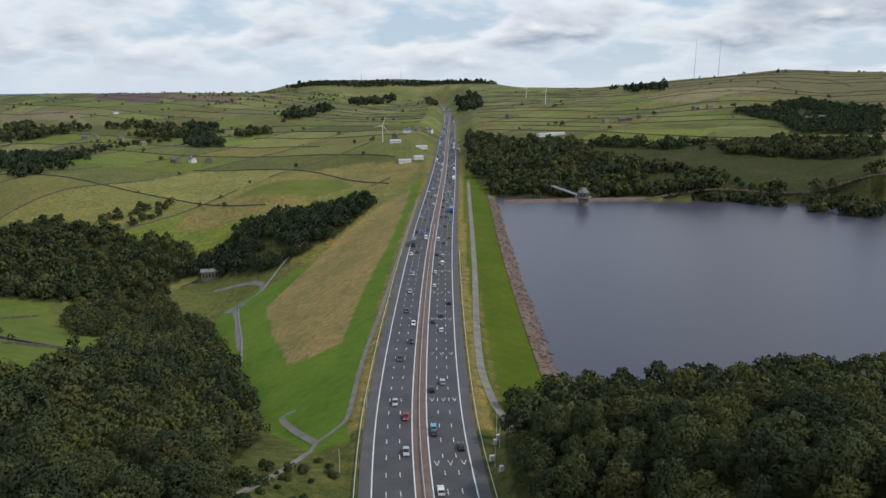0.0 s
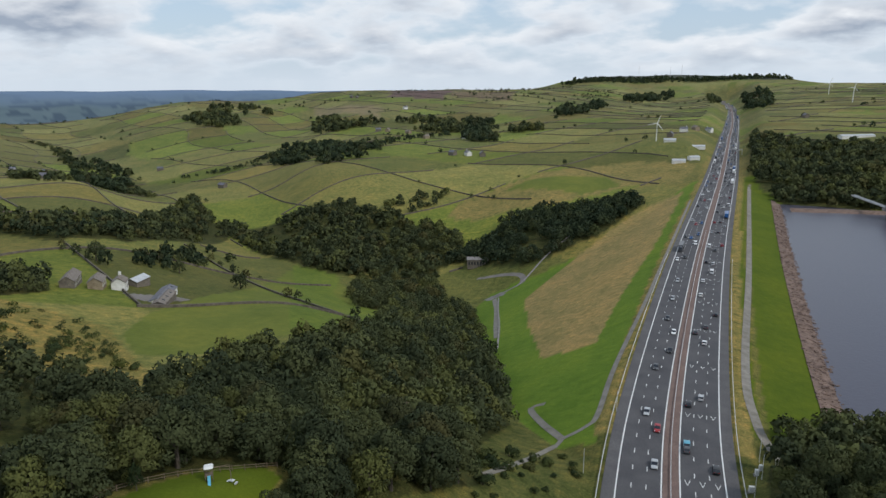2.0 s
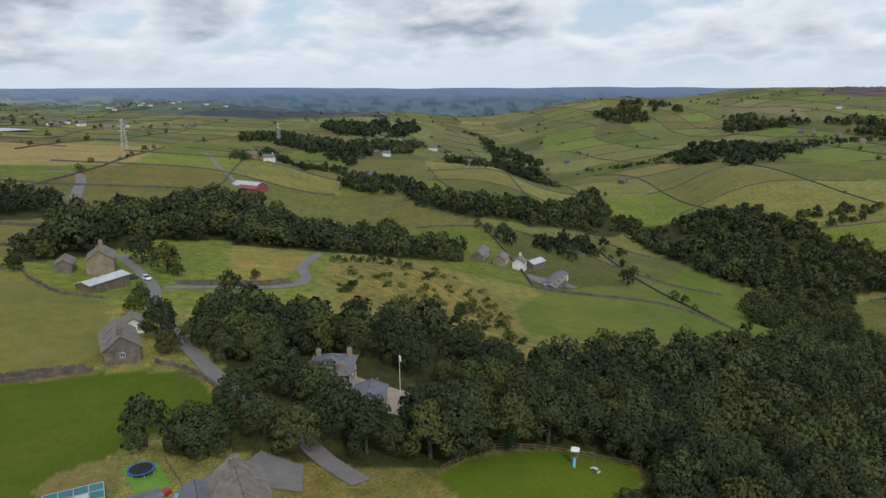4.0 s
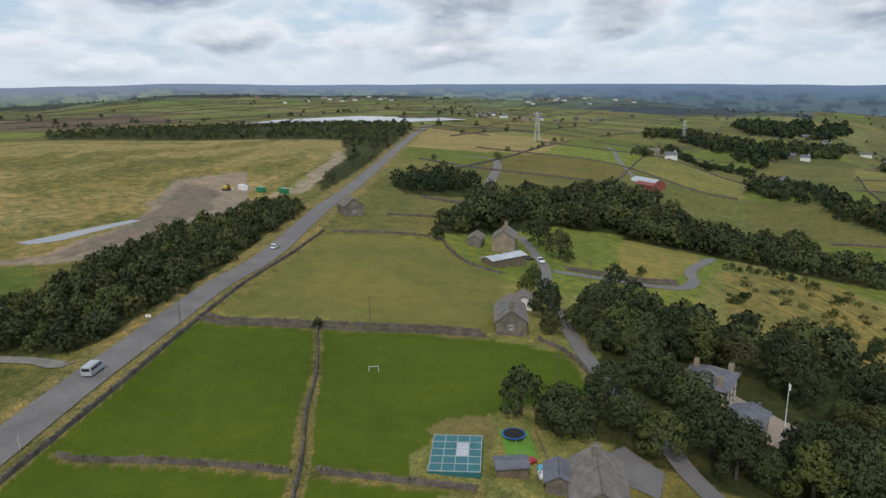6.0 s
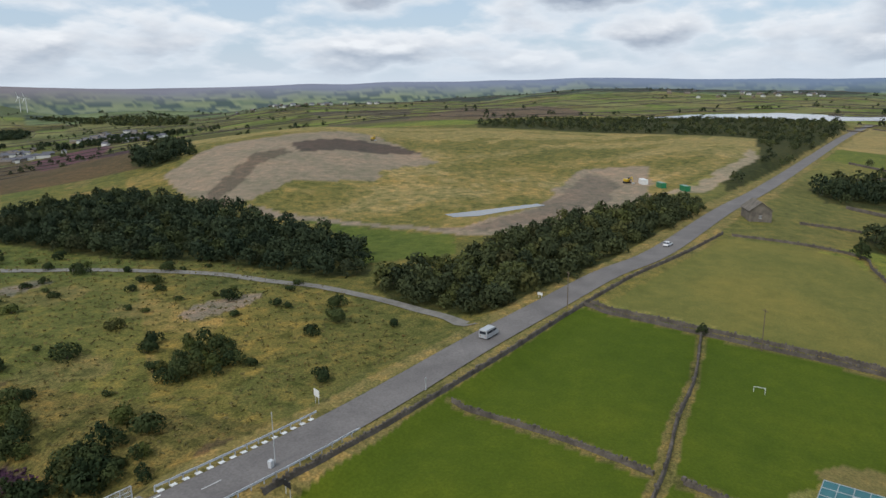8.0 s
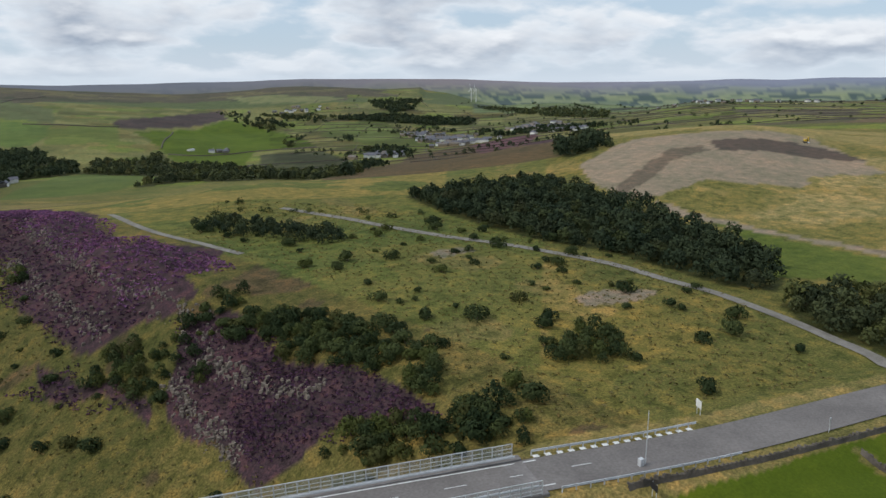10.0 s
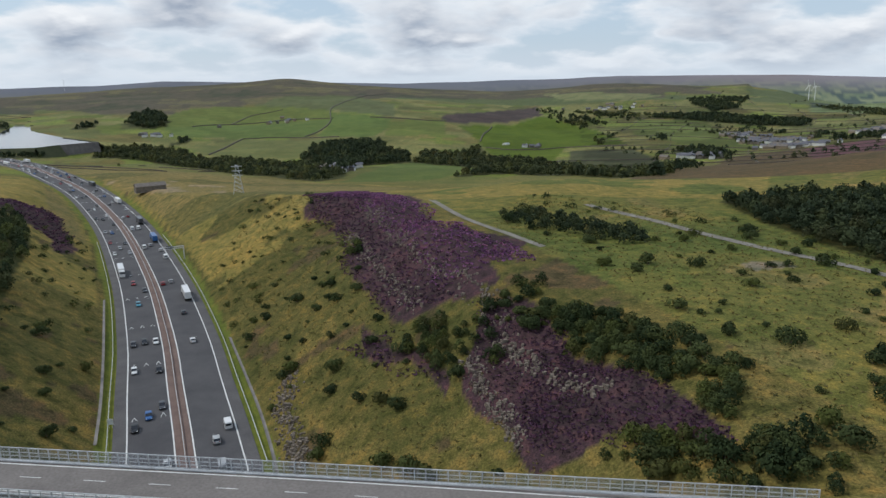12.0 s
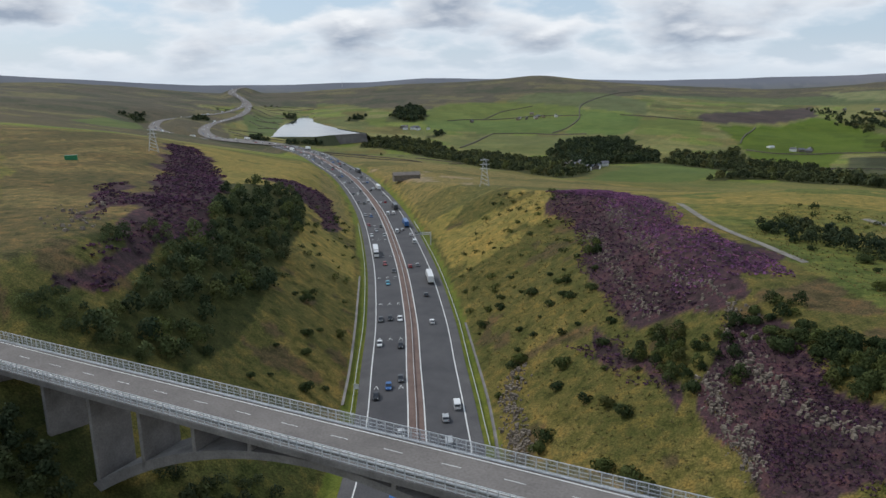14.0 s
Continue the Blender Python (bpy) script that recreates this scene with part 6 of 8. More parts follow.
def row(face, n, span, up, w=1.0, h=1.2):
    return [(face, -span / 2 + span * (i + 0.5) / n, up, w, h) for i in range(n)]


house("cottage", "long stone cottage with a mossy stone-slate roof", "house", -157, 28, 172, 13, 7.0, 3.4, 2.7, DARK_STONE, STONE_ROOF, (-5,), row(2, 3, 11, 2.2) + row(1, 1, 3, 2.0) + row(0, 2, 5, 2.0), (2, 0.5), ((1, -3, 0.5), (1, 2, 0.5)))
house("garage", "small rendered garage with a dark door and brown roof", "garage", -174, 34.5, 170, 6, 4.2, 2.4, 1.4, RENDER_W, STONE_ROOF, (), (), (0, 0))
house("farmhouse", "tall stone farmhouse with chimneys beside the lane", "house", -243, 41, 165, 11, 8.0, 5.2, 2.8, SANDSTONE, STONE_ROOF, (-4.6, 4.6), row(0, 2, 5, 2.0) + row(0, 1, 3, 5.0) + row(2, 3, 9, 2.0) + row(2, 3, 9, 4.2), (0, -2.5))
house("farm_outbuilding", "low stone outbuilding with a brown roof", "outbuilding", -247, 31, 165, 9, 5, 2.6, 1.6, DARK_STONE, STONE_ROOF, (), row(3, 2, 6, 1.5))
house("lean_to_shed", "long open shed roofed with grey and clear sheets", "shed", -221, 37, 120, 14, 6, 2.6, 0.8, TIMBER, SHEET, (), (), None, ((1, -3, 0.5), (1, 0, 0.5), (1, 3, 0.5)))
house("stone_house", "stone house with a weathered stone-slate roof", "house", -86.2, 28.0, 168, 12, 7.5, 3.0, 2.4, DARK_STONE, STONE_ROOF, (3.8,), row(2, 3, 9, 1.8) + row(0, 2, 5, 1.8), (2, 1))
house("house_extension", "slate-roofed side wing of the stone house", "house", -89.5, 23.2, 168, 5, 3.6, 2.3, 0.9, DARK_STONE, SLATE, (), row(3, 1, 3, 1.6))
house("ruined_barn", "dark stone barn by the hill road", "barn", -287, -16, 20, 11, 8, 4.0, 3.0, DARK_STONE, DARK_STONE, (), row(0, 1, 3, 1.6))
house("red_barn", "farm barn with a red and grey sheet roof", "barn", -508, 193, 20, 26, 13, 4.0, 2.6, RED_ROOF, SHEET, (), (), (3, 0))
house("red_shed", "red-roofed lean-to shed beside the barn", "shed", -499, 190, 20, 20, 8, 3.0, 1.6, RED_ROOF, RED_ROOF)
# the valley farm
house("long_barn", "row of old stone farm buildings with stone roofs", "barn", -286, 235, 128, 17, 6.5, 3.9, 2.3, DARK_STONE, STONE_ROOF, (), row(3, 5, 15, 1.5) + row(3, 5, 15, 3.2))
house("stone_barn", "two-storey stone barn at the farm", "barn", -276, 241, 128, 11, 6.5, 3.9, 2.2, SANDSTONE, STONE_ROOF, (), row(3, 4, 9, 1.5) + row(3, 4, 9, 3.2), (3, 0))
house("white_farmhouse", "whitewashed gabled farmhouse with a dark roof", "house", -269.5, 248.5, 128, 8, 6.5, 4.2, 2.3, RENDER_W, STONE_ROOF, (2.8,), row(3, 3, 7, 1.6) + row(3, 3, 7, 3.4) + row(0, 2, 4, 1.6), (3, 1.2))
house("grey_barn", "grey sheeted barn behind the farmhouse", "barn", -274, 264, 100, 11, 7, 3.2, 1.6, DARK_STONE, SHEET)
house("low_sheds", "long low farm sheds with grey and white sheet roofs", "shed", -247, 253, 118, 24, 7, 2.4, 1.4, RENDER_W, SLATE, (), (), None, ((-1, -9, 0.5), (-1, -4.5, 0.5), (-1, 0, 0.5), (-1, 4.5, 0.5), (-1, 9, 0.5)))
house("low_sheds", "long low shed with a brown sheet roof", "shed", -241, 247, 118, 20, 6, 2.2, 1.2, DARK_STONE, STONE_ROOF, (), (), None, ((-1, -6, 0.5), (-1, 0, 0.5), (-1, 6, 0.5)))


def villa():
    x, y = -129.5, 64.5
    gz = float(ground_z(np.array([x]), np.array([y]))[0])
    h = thing("villa", "square sandstone villa with a hipped blue-slate roof and chimneys", "house", pose(x, y, gz - 1.3, 0, 0, 142))
    bm = bmesh.new()
    box(bm, -5.0, 5.0, -4.6, 4.6, -2, 5.4)
    part("wall", bm, SANDSTONE, h)
    bm = bmesh.new()
    v = [bm.verts.new(p) for p in ((-5.5, -5.1, 5.3), (5.5, -5.1, 5.3), (5.5, 5.1, 5.3), (-5.5, 5.1, 5.3), (-0.8, 0, 7.7), (0.8, 0, 7.7))]
    for f in ((0, 1, 5, 4), (1, 2, 5), (2, 3, 4, 5), (3, 0, 4), (3, 2, 1, 0)):
        bm.faces.new([v[i] for i in f])
    r = part("roof", bm, SLATE, h)
    for a, b in (((-5.5, -5.1), (-0.8, 0)), ((5.5, -5.1), (0.8, 0)), ((5.5, 5.1), (0.8, 0)), ((-5.5, 5.1), (-0.8, 0))):
        part("hip", rod(bmesh.new(), (*a, 5.4), (*b, 7.75), 0.14, 0.14), CONCRETE, r, "pale hip tiles")
    for cx, cy in ((-4, 3.5), (-4.2, -3.0), (3.5, 3.4), (4.2, -3.4)):
        bm = bmesh.new()
        box(bm, cx - 0.35, cx + 0.35, cy - 0.55, cy + 0.55, 5.4, 7.7, 0.05)
        for k in (-0.4, 0, 0.4):
            rod(bm, (cx, cy + k * 0.8, 7.6), (cx, cy + k * 0.8, 8.1), 0.11, 0.09)
        part("chimney", bm, SANDSTONE, r)
    for f in (0, 1):
        for at in (-3, 0, 3):
            for up in (1.4, 3.9):
                window(h, 5.03 if f == 0 else -5.03, at, up, 1.1, 1.7, f)
    for f in (2, 3):
        for at in (-3.5, 0, 3.5):
            for up in (1.4, 3.9):
                window(h, at, 4.63 if f == 2 else -4.63, up, 1.1, 1.7, f)


villa()
house("villa_garage", "low outbuilding with a blue-slate roof by the drive", "outbuilding", -115.5, 65.5, 142, 9, 6.5, 2.6, 1.1, SANDSTONE, SLATE, (), row(0, 3, 5, 1.5, 1.2, 1.0))
yard = [(-133, 71), (-121, 60), (-108, 69), (-118, 80)]


def patch(name, poly, material, label, category, dz=0.12, step=2.0):
    """A flat laid area that follows the ground."""
    p = np.array(poly, float)
    gx = np.arange(p[:, 0].min(), p[:, 0].max() + step, step)
    gy = np.arange(p[:, 1].min(), p[:, 1].max() + step, step)
    x, y = np.meshgrid(gx, gy, indexing="ij")
    z = ground_z(x.ravel(), y.ravel()).reshape(x.shape) + dz
    k = len(gy)
    i = (np.arange(len(gx) - 1)[:, None] * k + np.arange(k - 1)).ravel()
    f = np.stack([i, i + k, i + k + 1, i + 1], 1)
    v = np.stack([x.ravel(), y.ravel(), z.ravel()], 1)
    f = f[inside(poly, v[f, 0].mean(1), v[f, 1].mean(1))]
    tagged(new(name, quads(name, v, f, material, smooth=True)), label, category, kind="structure")


GRAVEL = surface("buff_gravel", (0.27, 0.21, 0.16), (0.36, 0.29, 0.23), 0.4, 0.95, 4.0, 0.2, 0.02)
patch("driveway", yard, GRAVEL, "buff gravel drive beside the villa", "driveway", 0.12, 0.5)
patch("farmyard", [(-262, 243), (-250, 262), (-238, 262), (-240, 244), (-252, 238)], ASPHALT_OLD, "grey farmyard between the barns", "yard", 0.12, 2.0)
patch("yard_house", [(-92, 34), (-100, 33), (-104, 38), (-96, 42), (-88, 38)], ASPHALT_OLD, "grey tarmac yard beside the stone house", "yard", 0.12, 0.4)
patch("spillway_apron", [(-150, 468), (-158, 480), (-146, 488), (-139, 474)], CONCRETE, "pale concrete apron at the spillway", "apron", 0.15, 2.0)

# scattered farms and villages
FAR_HOUSES = [(-366, 1027), (-393, 1031), (-340, 1020), (-729, 1441), (-637, 1402), (-700, 1430), (334, 1330), (374, 1363), (350, 1340), (300, 1310), (514, 1458), (540, 1450), (575, 1122), (558, 1170), (600, 1130), (-1199, 2174), (-851, 1856), (-1170, 2160),
              (-1075, 1128), (-709, 869), (-698, 270), (-690, 285), (-933, 557), (-920, 570), (-728, 428), (-61, 1207), (-25, 1334), (-45, 1260), (-73, 1085), (-339, -1595), (-350, -1580), (-325, -1600), (-360, -1610), (330, -2109), (451, -2019), (140, 1500), (-800, 640), (-1100, 700), (-560, 1320), (-480, 1330)]
VILLAGES = [(-825, -1440, 75, 70), (-760, -1250, 60, 44), (-840, -1590, 60, 34), (-1070, -1403, 90, 40), (-980, -1190, 60, 30), (-513, -1129, 45, 18), (-865, -2524, 160, 16), (80, -1080, 60, 14), (560, -1800, 50, 8), (280, -2150, 70, 8), (-1900, -1450, 260, 26), (-2600, 700, 300, 26), (-2500, -200, 300, 24), (-1500, 330, 150, 12), (-1300, 900, 160, 10)]


def far_houses():
    rng = random.Random(5)
    kinds = []
    for k, (wm, rm, lab) in enumerate(((DARK_STONE, SLATE, "distant stone house with a slate roof"), (RENDER_W, SLATE, "distant white-walled house with a slate roof"), (SANDSTONE, STONE_ROOF, "distant buff stone house"))):
        kinds.append(house("far_house", lab, "house", 0, 0, 0, 12, 8, 5, 3, wm, rm, (4,), [], None, (), "far houses", 0.0))
    for x, y in FAR_HOUSES:
        k = rng.choice((0, 0, 1, 2))
        copy_thing(kinds[k], pose(x, y, float(ground_z(np.array([x]), np.array([y]))[0]), 0, 0, rng.uniform(0, 180)))
    # villages, as settled ground too far off to tell houses apart
    unit_w = [np.array([tuple(q.co) for q in o.data.vertices]) for o in kinds[0].children if o.name.startswith("wall")][0]
    unit_r = [np.array([tuple(q.co) for q in o.data.vertices]) for o in kinds[0].children if o.name.startswith("roof")][0]
    fw = np.array([(0, 1, 6, 5), (1, 2, 7, 6), (4, 0, 5, 9), (0, 4, 2, 1), (5, 6, 7, 9), (4, 3, 2, 2), (9, 7, 8, 8)])
    fr = np.concatenate([np.array([(0, 1, 3, 2), (4, 6, 7, 5), (0, 4, 5, 1), (2, 3, 7, 6), (1, 5, 7, 3), (0, 2, 6, 4)]) + 8 * k for k in (0, 1)])
    sets = {0: ([], []), 1: ([], []), 2: ([], [])}
    for x, y, r, n in VILLAGES:
        row_turn = rng.uniform(0, math.pi)
        hx, hy = np.array([x + rng.gauss(0, r * 0.45) for _ in range(n)]), np.array([y + rng.gauss(0, r * 0.45) for _ in range(n)])
        hz = ground_z(hx, hy)
        for px, py, pz in zip(hx, hy, hz):
            a, s = row_turn + rng.choice((0, 1.571)) + rng.gauss(0, 0.14), rng.uniform(0.8, 1.6)
            k = rng.choice((0, 1, 1, 2))
            for unit, f, store in ((unit_w, fw[:5], sets[k][0]), (unit_r, fr, sets[k][1])):
                u = unit * np.array([s, 1, 1])
                store.append((np.stack([u[:, 0] * math.cos(a) - u[:, 1] * math.sin(a) + px, u[:, 0] * math.sin(a) + u[:, 1] * math.cos(a) + py, u[:, 2] + pz], 1), f))
    for k, (wm, rm, lab) in enumerate(((DARK_STONE, SLATE, "distant village of stone houses"), (RENDER_W, SLATE, "distant village of pale houses"), (SANDSTONE, STONE_ROOF, "distant village of buff houses"))):
        v = tagged(new("village", quads("village", *join(sets[k][0]), wm)), lab, "village", kind="stuff")
        part("roofs", quads("roofs", *join(sets[k][1]), rm), rm, v)
    drop_masters(kinds)


far_houses()

# ---- stone: pitching on the dam, shores, outcrops ----
def rocks(x, y, size, rng, flat=0.6, sink=0.25):
    """Angular stones as one set of four-cornered faces."""
    n = len(x)
    z = ground_z(x, y)
    c = np.array([(-1, -1, -1), (1, -1, -1), (1, 1, -1), (-1, 1, -1), (-1, -1, 1), (1, -1, 1), (1, 1, 1), (-1, 1, 1)], float)
    v = c[None] * rng.uniform(0.55, 1.0, (n, 8, 3)) * np.array([1, 0.8, flat])
    v[:, 4:, :2] *= 0.75
    a = rng.uniform(0, 6.283, n)
    s = size * np.minimum(rng.lognormal(0, 0.4, n), 2.0)
    ca, sa = np.cos(a)[:, None], np.sin(a)[:, None]
    w = np.stack([(v[:, :, 0] * ca - v[:, :, 1] * sa) * s[:, None] + x[:, None], (v[:, :, 0] * sa + v[:, :, 1] * ca) * s[:, None] + y[:, None], v[:, :, 2] * s[:, None] + z[:, None] + (flat - sink) * s[:, None] * 0.5], 2)
    f = np.array([(0, 3, 2, 1), (4, 5, 6, 7), (0, 1, 5, 4), (1, 2, 6, 5), (2, 3, 7, 6), (3, 0, 4, 7)])
    return w.reshape(-1, 3), (f[None] + np.arange(n)[:, None, None] * 8).reshape(-1, 4)


S_PATH = M_PATH[(M_PATH[:, 1] > 200) & (M_PATH[:, 1] < 690)]
tagged(new("embankment_pitching", quads("embankment_pitching", *ribbon(S_PATH, [45.0, 49.0, 54.0, 60.0], 0.0, [-6.1, -7.15, -8.4, -10.4]), PITCHING)), "reddish-brown stone pitching along the reservoir edge", "embankment", kind="structure")
rng = np.random.default_rng(71)
yy = rng.uniform(210, 660, 2600)
off = rng.uniform(45, 54, 2600)
px = np.interp(yy, S_PATH[::-1, 1], S_PATH[::-1, 0]) + off
tagged(new("rubble", quads("rubble", *rocks(px, yy, 0.55, rng), PITCHING)), "loose rusty-brown rubble on the dam's water face", "stones", kind="stuff")
shore = spline([(x, y, 0) for x, y in SHORE[2:8]], 1.2)
shore[:, 2] = WATER_Z
tagged(new("shoreline", quads("shoreline", *ribbon(shore, [-2.5, 0.5, 4.5, 7.0], 0, [-0.6, 0.3, 2.0, 2.2]), PITCHING)), "bare stony shoreline round the reservoir", "shoreline", kind="structure")
sx, sy = np.repeat(shore[:, 0], 4), np.repeat(shore[:, 1], 4)
sx, sy = sx + rng.normal(0, 1.6, len(sx)), sy + rng.normal(0, 1.6, len(sy)) + 1.0
tagged(new("rubble", quads("rubble", *rocks(sx, sy, 0.8, rng), PITCHING)), "band of stones round the reservoir shore", "stones", kind="stuff")


def band(points, n, spread, size, label):
    p = spline([(x, y, 0) for x, y in points], 3.0)
    i = rng.integers(0, len(p), n)
    x, y = p[i, 0] + rng.normal(0, spread, n), p[i, 1] + rng.normal(0, spread, n)
    tagged(new("outcrop", quads("outcrop", *rocks(x, y, size, rng, 0.9), ROCK)), label, "rocks", kind="stuff")


band([(10, -313), (-4, -250), (-13, -206), (-22, -183), (-27, -162), (-26, -153), (-27, -145)], 620, 2.0, 0.30, "grey gritstone outcrop running through the heather")
band([(-26, -151), (-32, -136), (-35, -128), (-40, -121)], 230, 1.1, 0.34, "pale broken gritstone ledge below the plateau")
band([(14, -273), (1, -218), (-8, -186)], 360, 1.7, 0.33, "gritstone ledge in the heather")
band([(-18, -150), (-20, -138), (-23, -128), (-24, -120)], 360, 1.3, 0.28, "low gritstone ledge above the cutting")
band([(29, -187), (29, -176), (25, -162), (21, -147)], 420, 1.5, 0.36, "loose grey scree on the cutting's side")
band([(180, -200), (165, -175), (150, -160)], 60, 5.0, 0.5, "boulders among the scrub")

# ---- heather and tussocks ----
HEATH = leaf_material("heather_bloom", (0.085, 0.040, 0.080), (0.230, 0.100, 0.220))
# darker copy of the heather, with the slope's shade put into the colour
HEATH_SHADED = leaf_material("shaded_heather", (0.030, 0.020, 0.028), (0.098, 0.046, 0.092))
TUFT = leaf_material("dry_tussock", (0.095, 0.088, 0.032), (0.175, 0.146, 0.060))


def tufts(name, x, y, size, n, material, label, category, seed):
    """Low growth as small upright sprays."""
    r = np.random.default_rng(seed)
    z = ground_z(x, y)
    k = len(x)
    c = np.repeat(np.stack([x, y, z], 1), n, 0) + np.concatenate([r.normal(0, size * 0.6, (k * n, 2)), r.uniform(0.1, 0.5, (k * n, 1)) * size], 1)
    d = r.normal(size=(k * n, 3))
    d[:, 2] = np.abs(d[:, 2]) + 0.6
    d /= np.linalg.norm(d, axis=1, keepdims=True)
    t = np.cross(d, r.normal(size=(k * n, 3)))
    t /= np.linalg.norm(t, axis=1, keepdims=True) + 1e-9
    s = np.cross(d, t)
    q = (size * r.uniform(0.3, 0.7, k * n))[:, None]
    v = np.stack([c - t * q, c - s * q * 0.6, c + t * q, c + s * q * 0.6], 1).reshape(-1, 3)
    tint = np.repeat(r.random(k), n * 4)
    tagged(new(name, quads(name, v, np.arange(len(v)).reshape(-1, 4), material, tint=tint)), label, category, kind="stuff")


for k, (p, gap) in enumerate(((HEATHER, 1.7), (HEATHER2, 1.6), (HEATHER3, 1.0), (HEATHER4, 1.6), (HEATHER5, 1.0), (HEATHER_S, 2.4), (HEATHER_S2, 2.4), (HEATH_STREAK, 2.2))):
    x, y, r = scatter(p, gap, 600 + k, 0.85)
    x, y = x + vnoise(x, y, 15, 51) * 4, y + vnoise(x, y, 15, 52) * 4
    tufts("heather", x, y, gap * 0.42, 10, HEATH if p is HEATHER else HEATH_SHADED, "purple-brown flowering heather on the slope", "heather", 610 + k)
PLATEAU = [(-48, -78), (-118, -66), (-138, -95), (-146, -150), (-112, -262), (-60, -300), (-36, -240), (-58, -170), (-66, -120)]
x, y, r = scatter(PLATEAU, 1.9, 650, 0.6)
tufts("tussocks", x, y, 0.5, 6, TUFT, "dry yellow grass tussocks on the plateau", "grass", 651)
NORTH_SLOPE = [(22, -120), (-30, -105), (-20, -150), (-2, -185), (12, -260), (35, -370), (75, -400), (82, -310), (52, -225), (34, -165)]
x, y, r = scatter(NORTH_SLOPE, 1.9, 652, 0.6)
tufts("tussocks", x, y, 0.5, 6, TUFT, "dry grass tussocks on the cutting's side", "grass", 653)

# ---- bushes ----
for k, p in enumerate((SHRUB_A, SHRUB_B, SHRUB_C, SHRUB_D, SHRUB_E, SHRUB_F, SHRUB_G, SHRUB_I, SHRUB_J, SHRUB_K, SHRUB_L, SHRUB_M)):
    x, y, r = scatter(p, 2.8, 670 + k, 0.9, (), 0.15 if p is SHRUB_K else 0.8)
    wood("thicket", x, y, r, "tree", 0.42, 420, 0.5, "thicket of rounded green willow bushes", LEAF_SCRUB, "bushes")

for k, p in enumerate((BRUSH, BRUSH2)):
    x, y, r = scatter(p, 3.4, 690 + k, 0.7, (), 0.1)
    wood("thicket", x, y, r, "tree", 0.34, 200, 0.42, "low brambles and thorn scrub on the dry hillside", LEAF_SCRUB, "bushes")

SOUTH_SLOPE = [(70, -120), (98, -145), (96, -185), (124, -226), (160, -324), (190, -400), (150, -380), (120, -300), (90, -230), (66, -165)]
CORNER = [(-26, -172), (-34, -166), (-50, -148), (-60, -128), (-66, -112), (-58, -104), (-48, -122), (-38, -142), (-24, -160)]
FOOT = [(-40, -104), (-56, -92), (-64, -82), (-54, -78), (-36, -92)]
VERGE_E = [(-24, 130), (-60, 120), (-48, 160), (-38, 180), (-26, 175)]
bx, by = [], []
for p, gap, keep, seed in ((PLATEAU, 9.0, 0.42, 1), (NORTH_SLOPE, 8.0, 0.55, 2), (CORNER, 3.6, 0.85, 3), (FOOT, 3.6, 0.8, 4), (SOUTH_SLOPE, 8.0, 0.5, 5), (SCRUB, 7.0, 0.5, 6), (VERGE_E, 4.5, 0.6, 7)):
    x, y, r = scatter(p, gap, 700 + seed, keep)
    bx.append(x)
    by.append(y)
bx, by = np.concatenate(bx), np.concatenate(by)
masters = [make_tree("bush", "bush", 20 + k, 560, 0.2, "rounded dark green gorse or thorn bush", "bush", LEAF_SCRUB, 8.0) for k in range(5)]
for m in masters:
    m["group"] = "bushes on the rough grass"
o = np.argsort(np.hypot(bx, by))
plant(masters, bx[o[:290]], by[o[:290]], np.random.default_rng(18), 0.4, 1.3)
drop_masters(masters)
wood("bushes", bx[o[290:]], by[o[290:]], np.random.default_rng(19), "bush", 0.9, 120, 0.25, "scattered dark bushes on the slopes", LEAF_SCRUB, "bushes")
single = [make_tree("tree", "tree", 40 + k, 900, 0.3, lab, "tree", mm, h) for k, (lab, mm, h) in enumerate((("lone round tree standing in the meadow", LEAF, 11.0), ("bright green garden tree", LEAF_SCRUB, 8.0), ("slim golden-green conifer in the garden", LEAF_SCRUB, 6.0)))]
for k, x, y, s in ((0, -262, 330, 1.0), (0, -300, 322, 0.8), (1, -111.9, 42.6, 0.75), (1, -112, 34, 0.9), (1, -108, 27, 0.8), (0, -112, 22, 0.85), (1, -160, 44, 0.8), (2, -155, 38, 1.2), (0, -164, 50, 1.0), (0, -172, 56, 1.0), (0, -150, 52, 1.05), (0, -158, 60, 1.1), (1, -198, 42, 0.8), (1, -188, 38, 0.7),
                   (2, -84, 76, 0.9), (1, -152, -17, 0.35), (1, -248, 17, 0.8), (0, -238, 60, 1.0), (0, -255, 56, 1.1), (1, -233, 62, 0.6), (1, -222, 84, 0.5), (0, -330, 290, 1.1)):
    q = copy_thing(single[k], pose(x, y, float(ground_z(np.array([float(x)]), np.array([float(y)]))[0]), 0, 0, x * 7 % 360))
    q.scale = (s * (0.45 if k == 2 else 1), s * (0.45 if k == 2 else 1), s)
drop_masters(single)


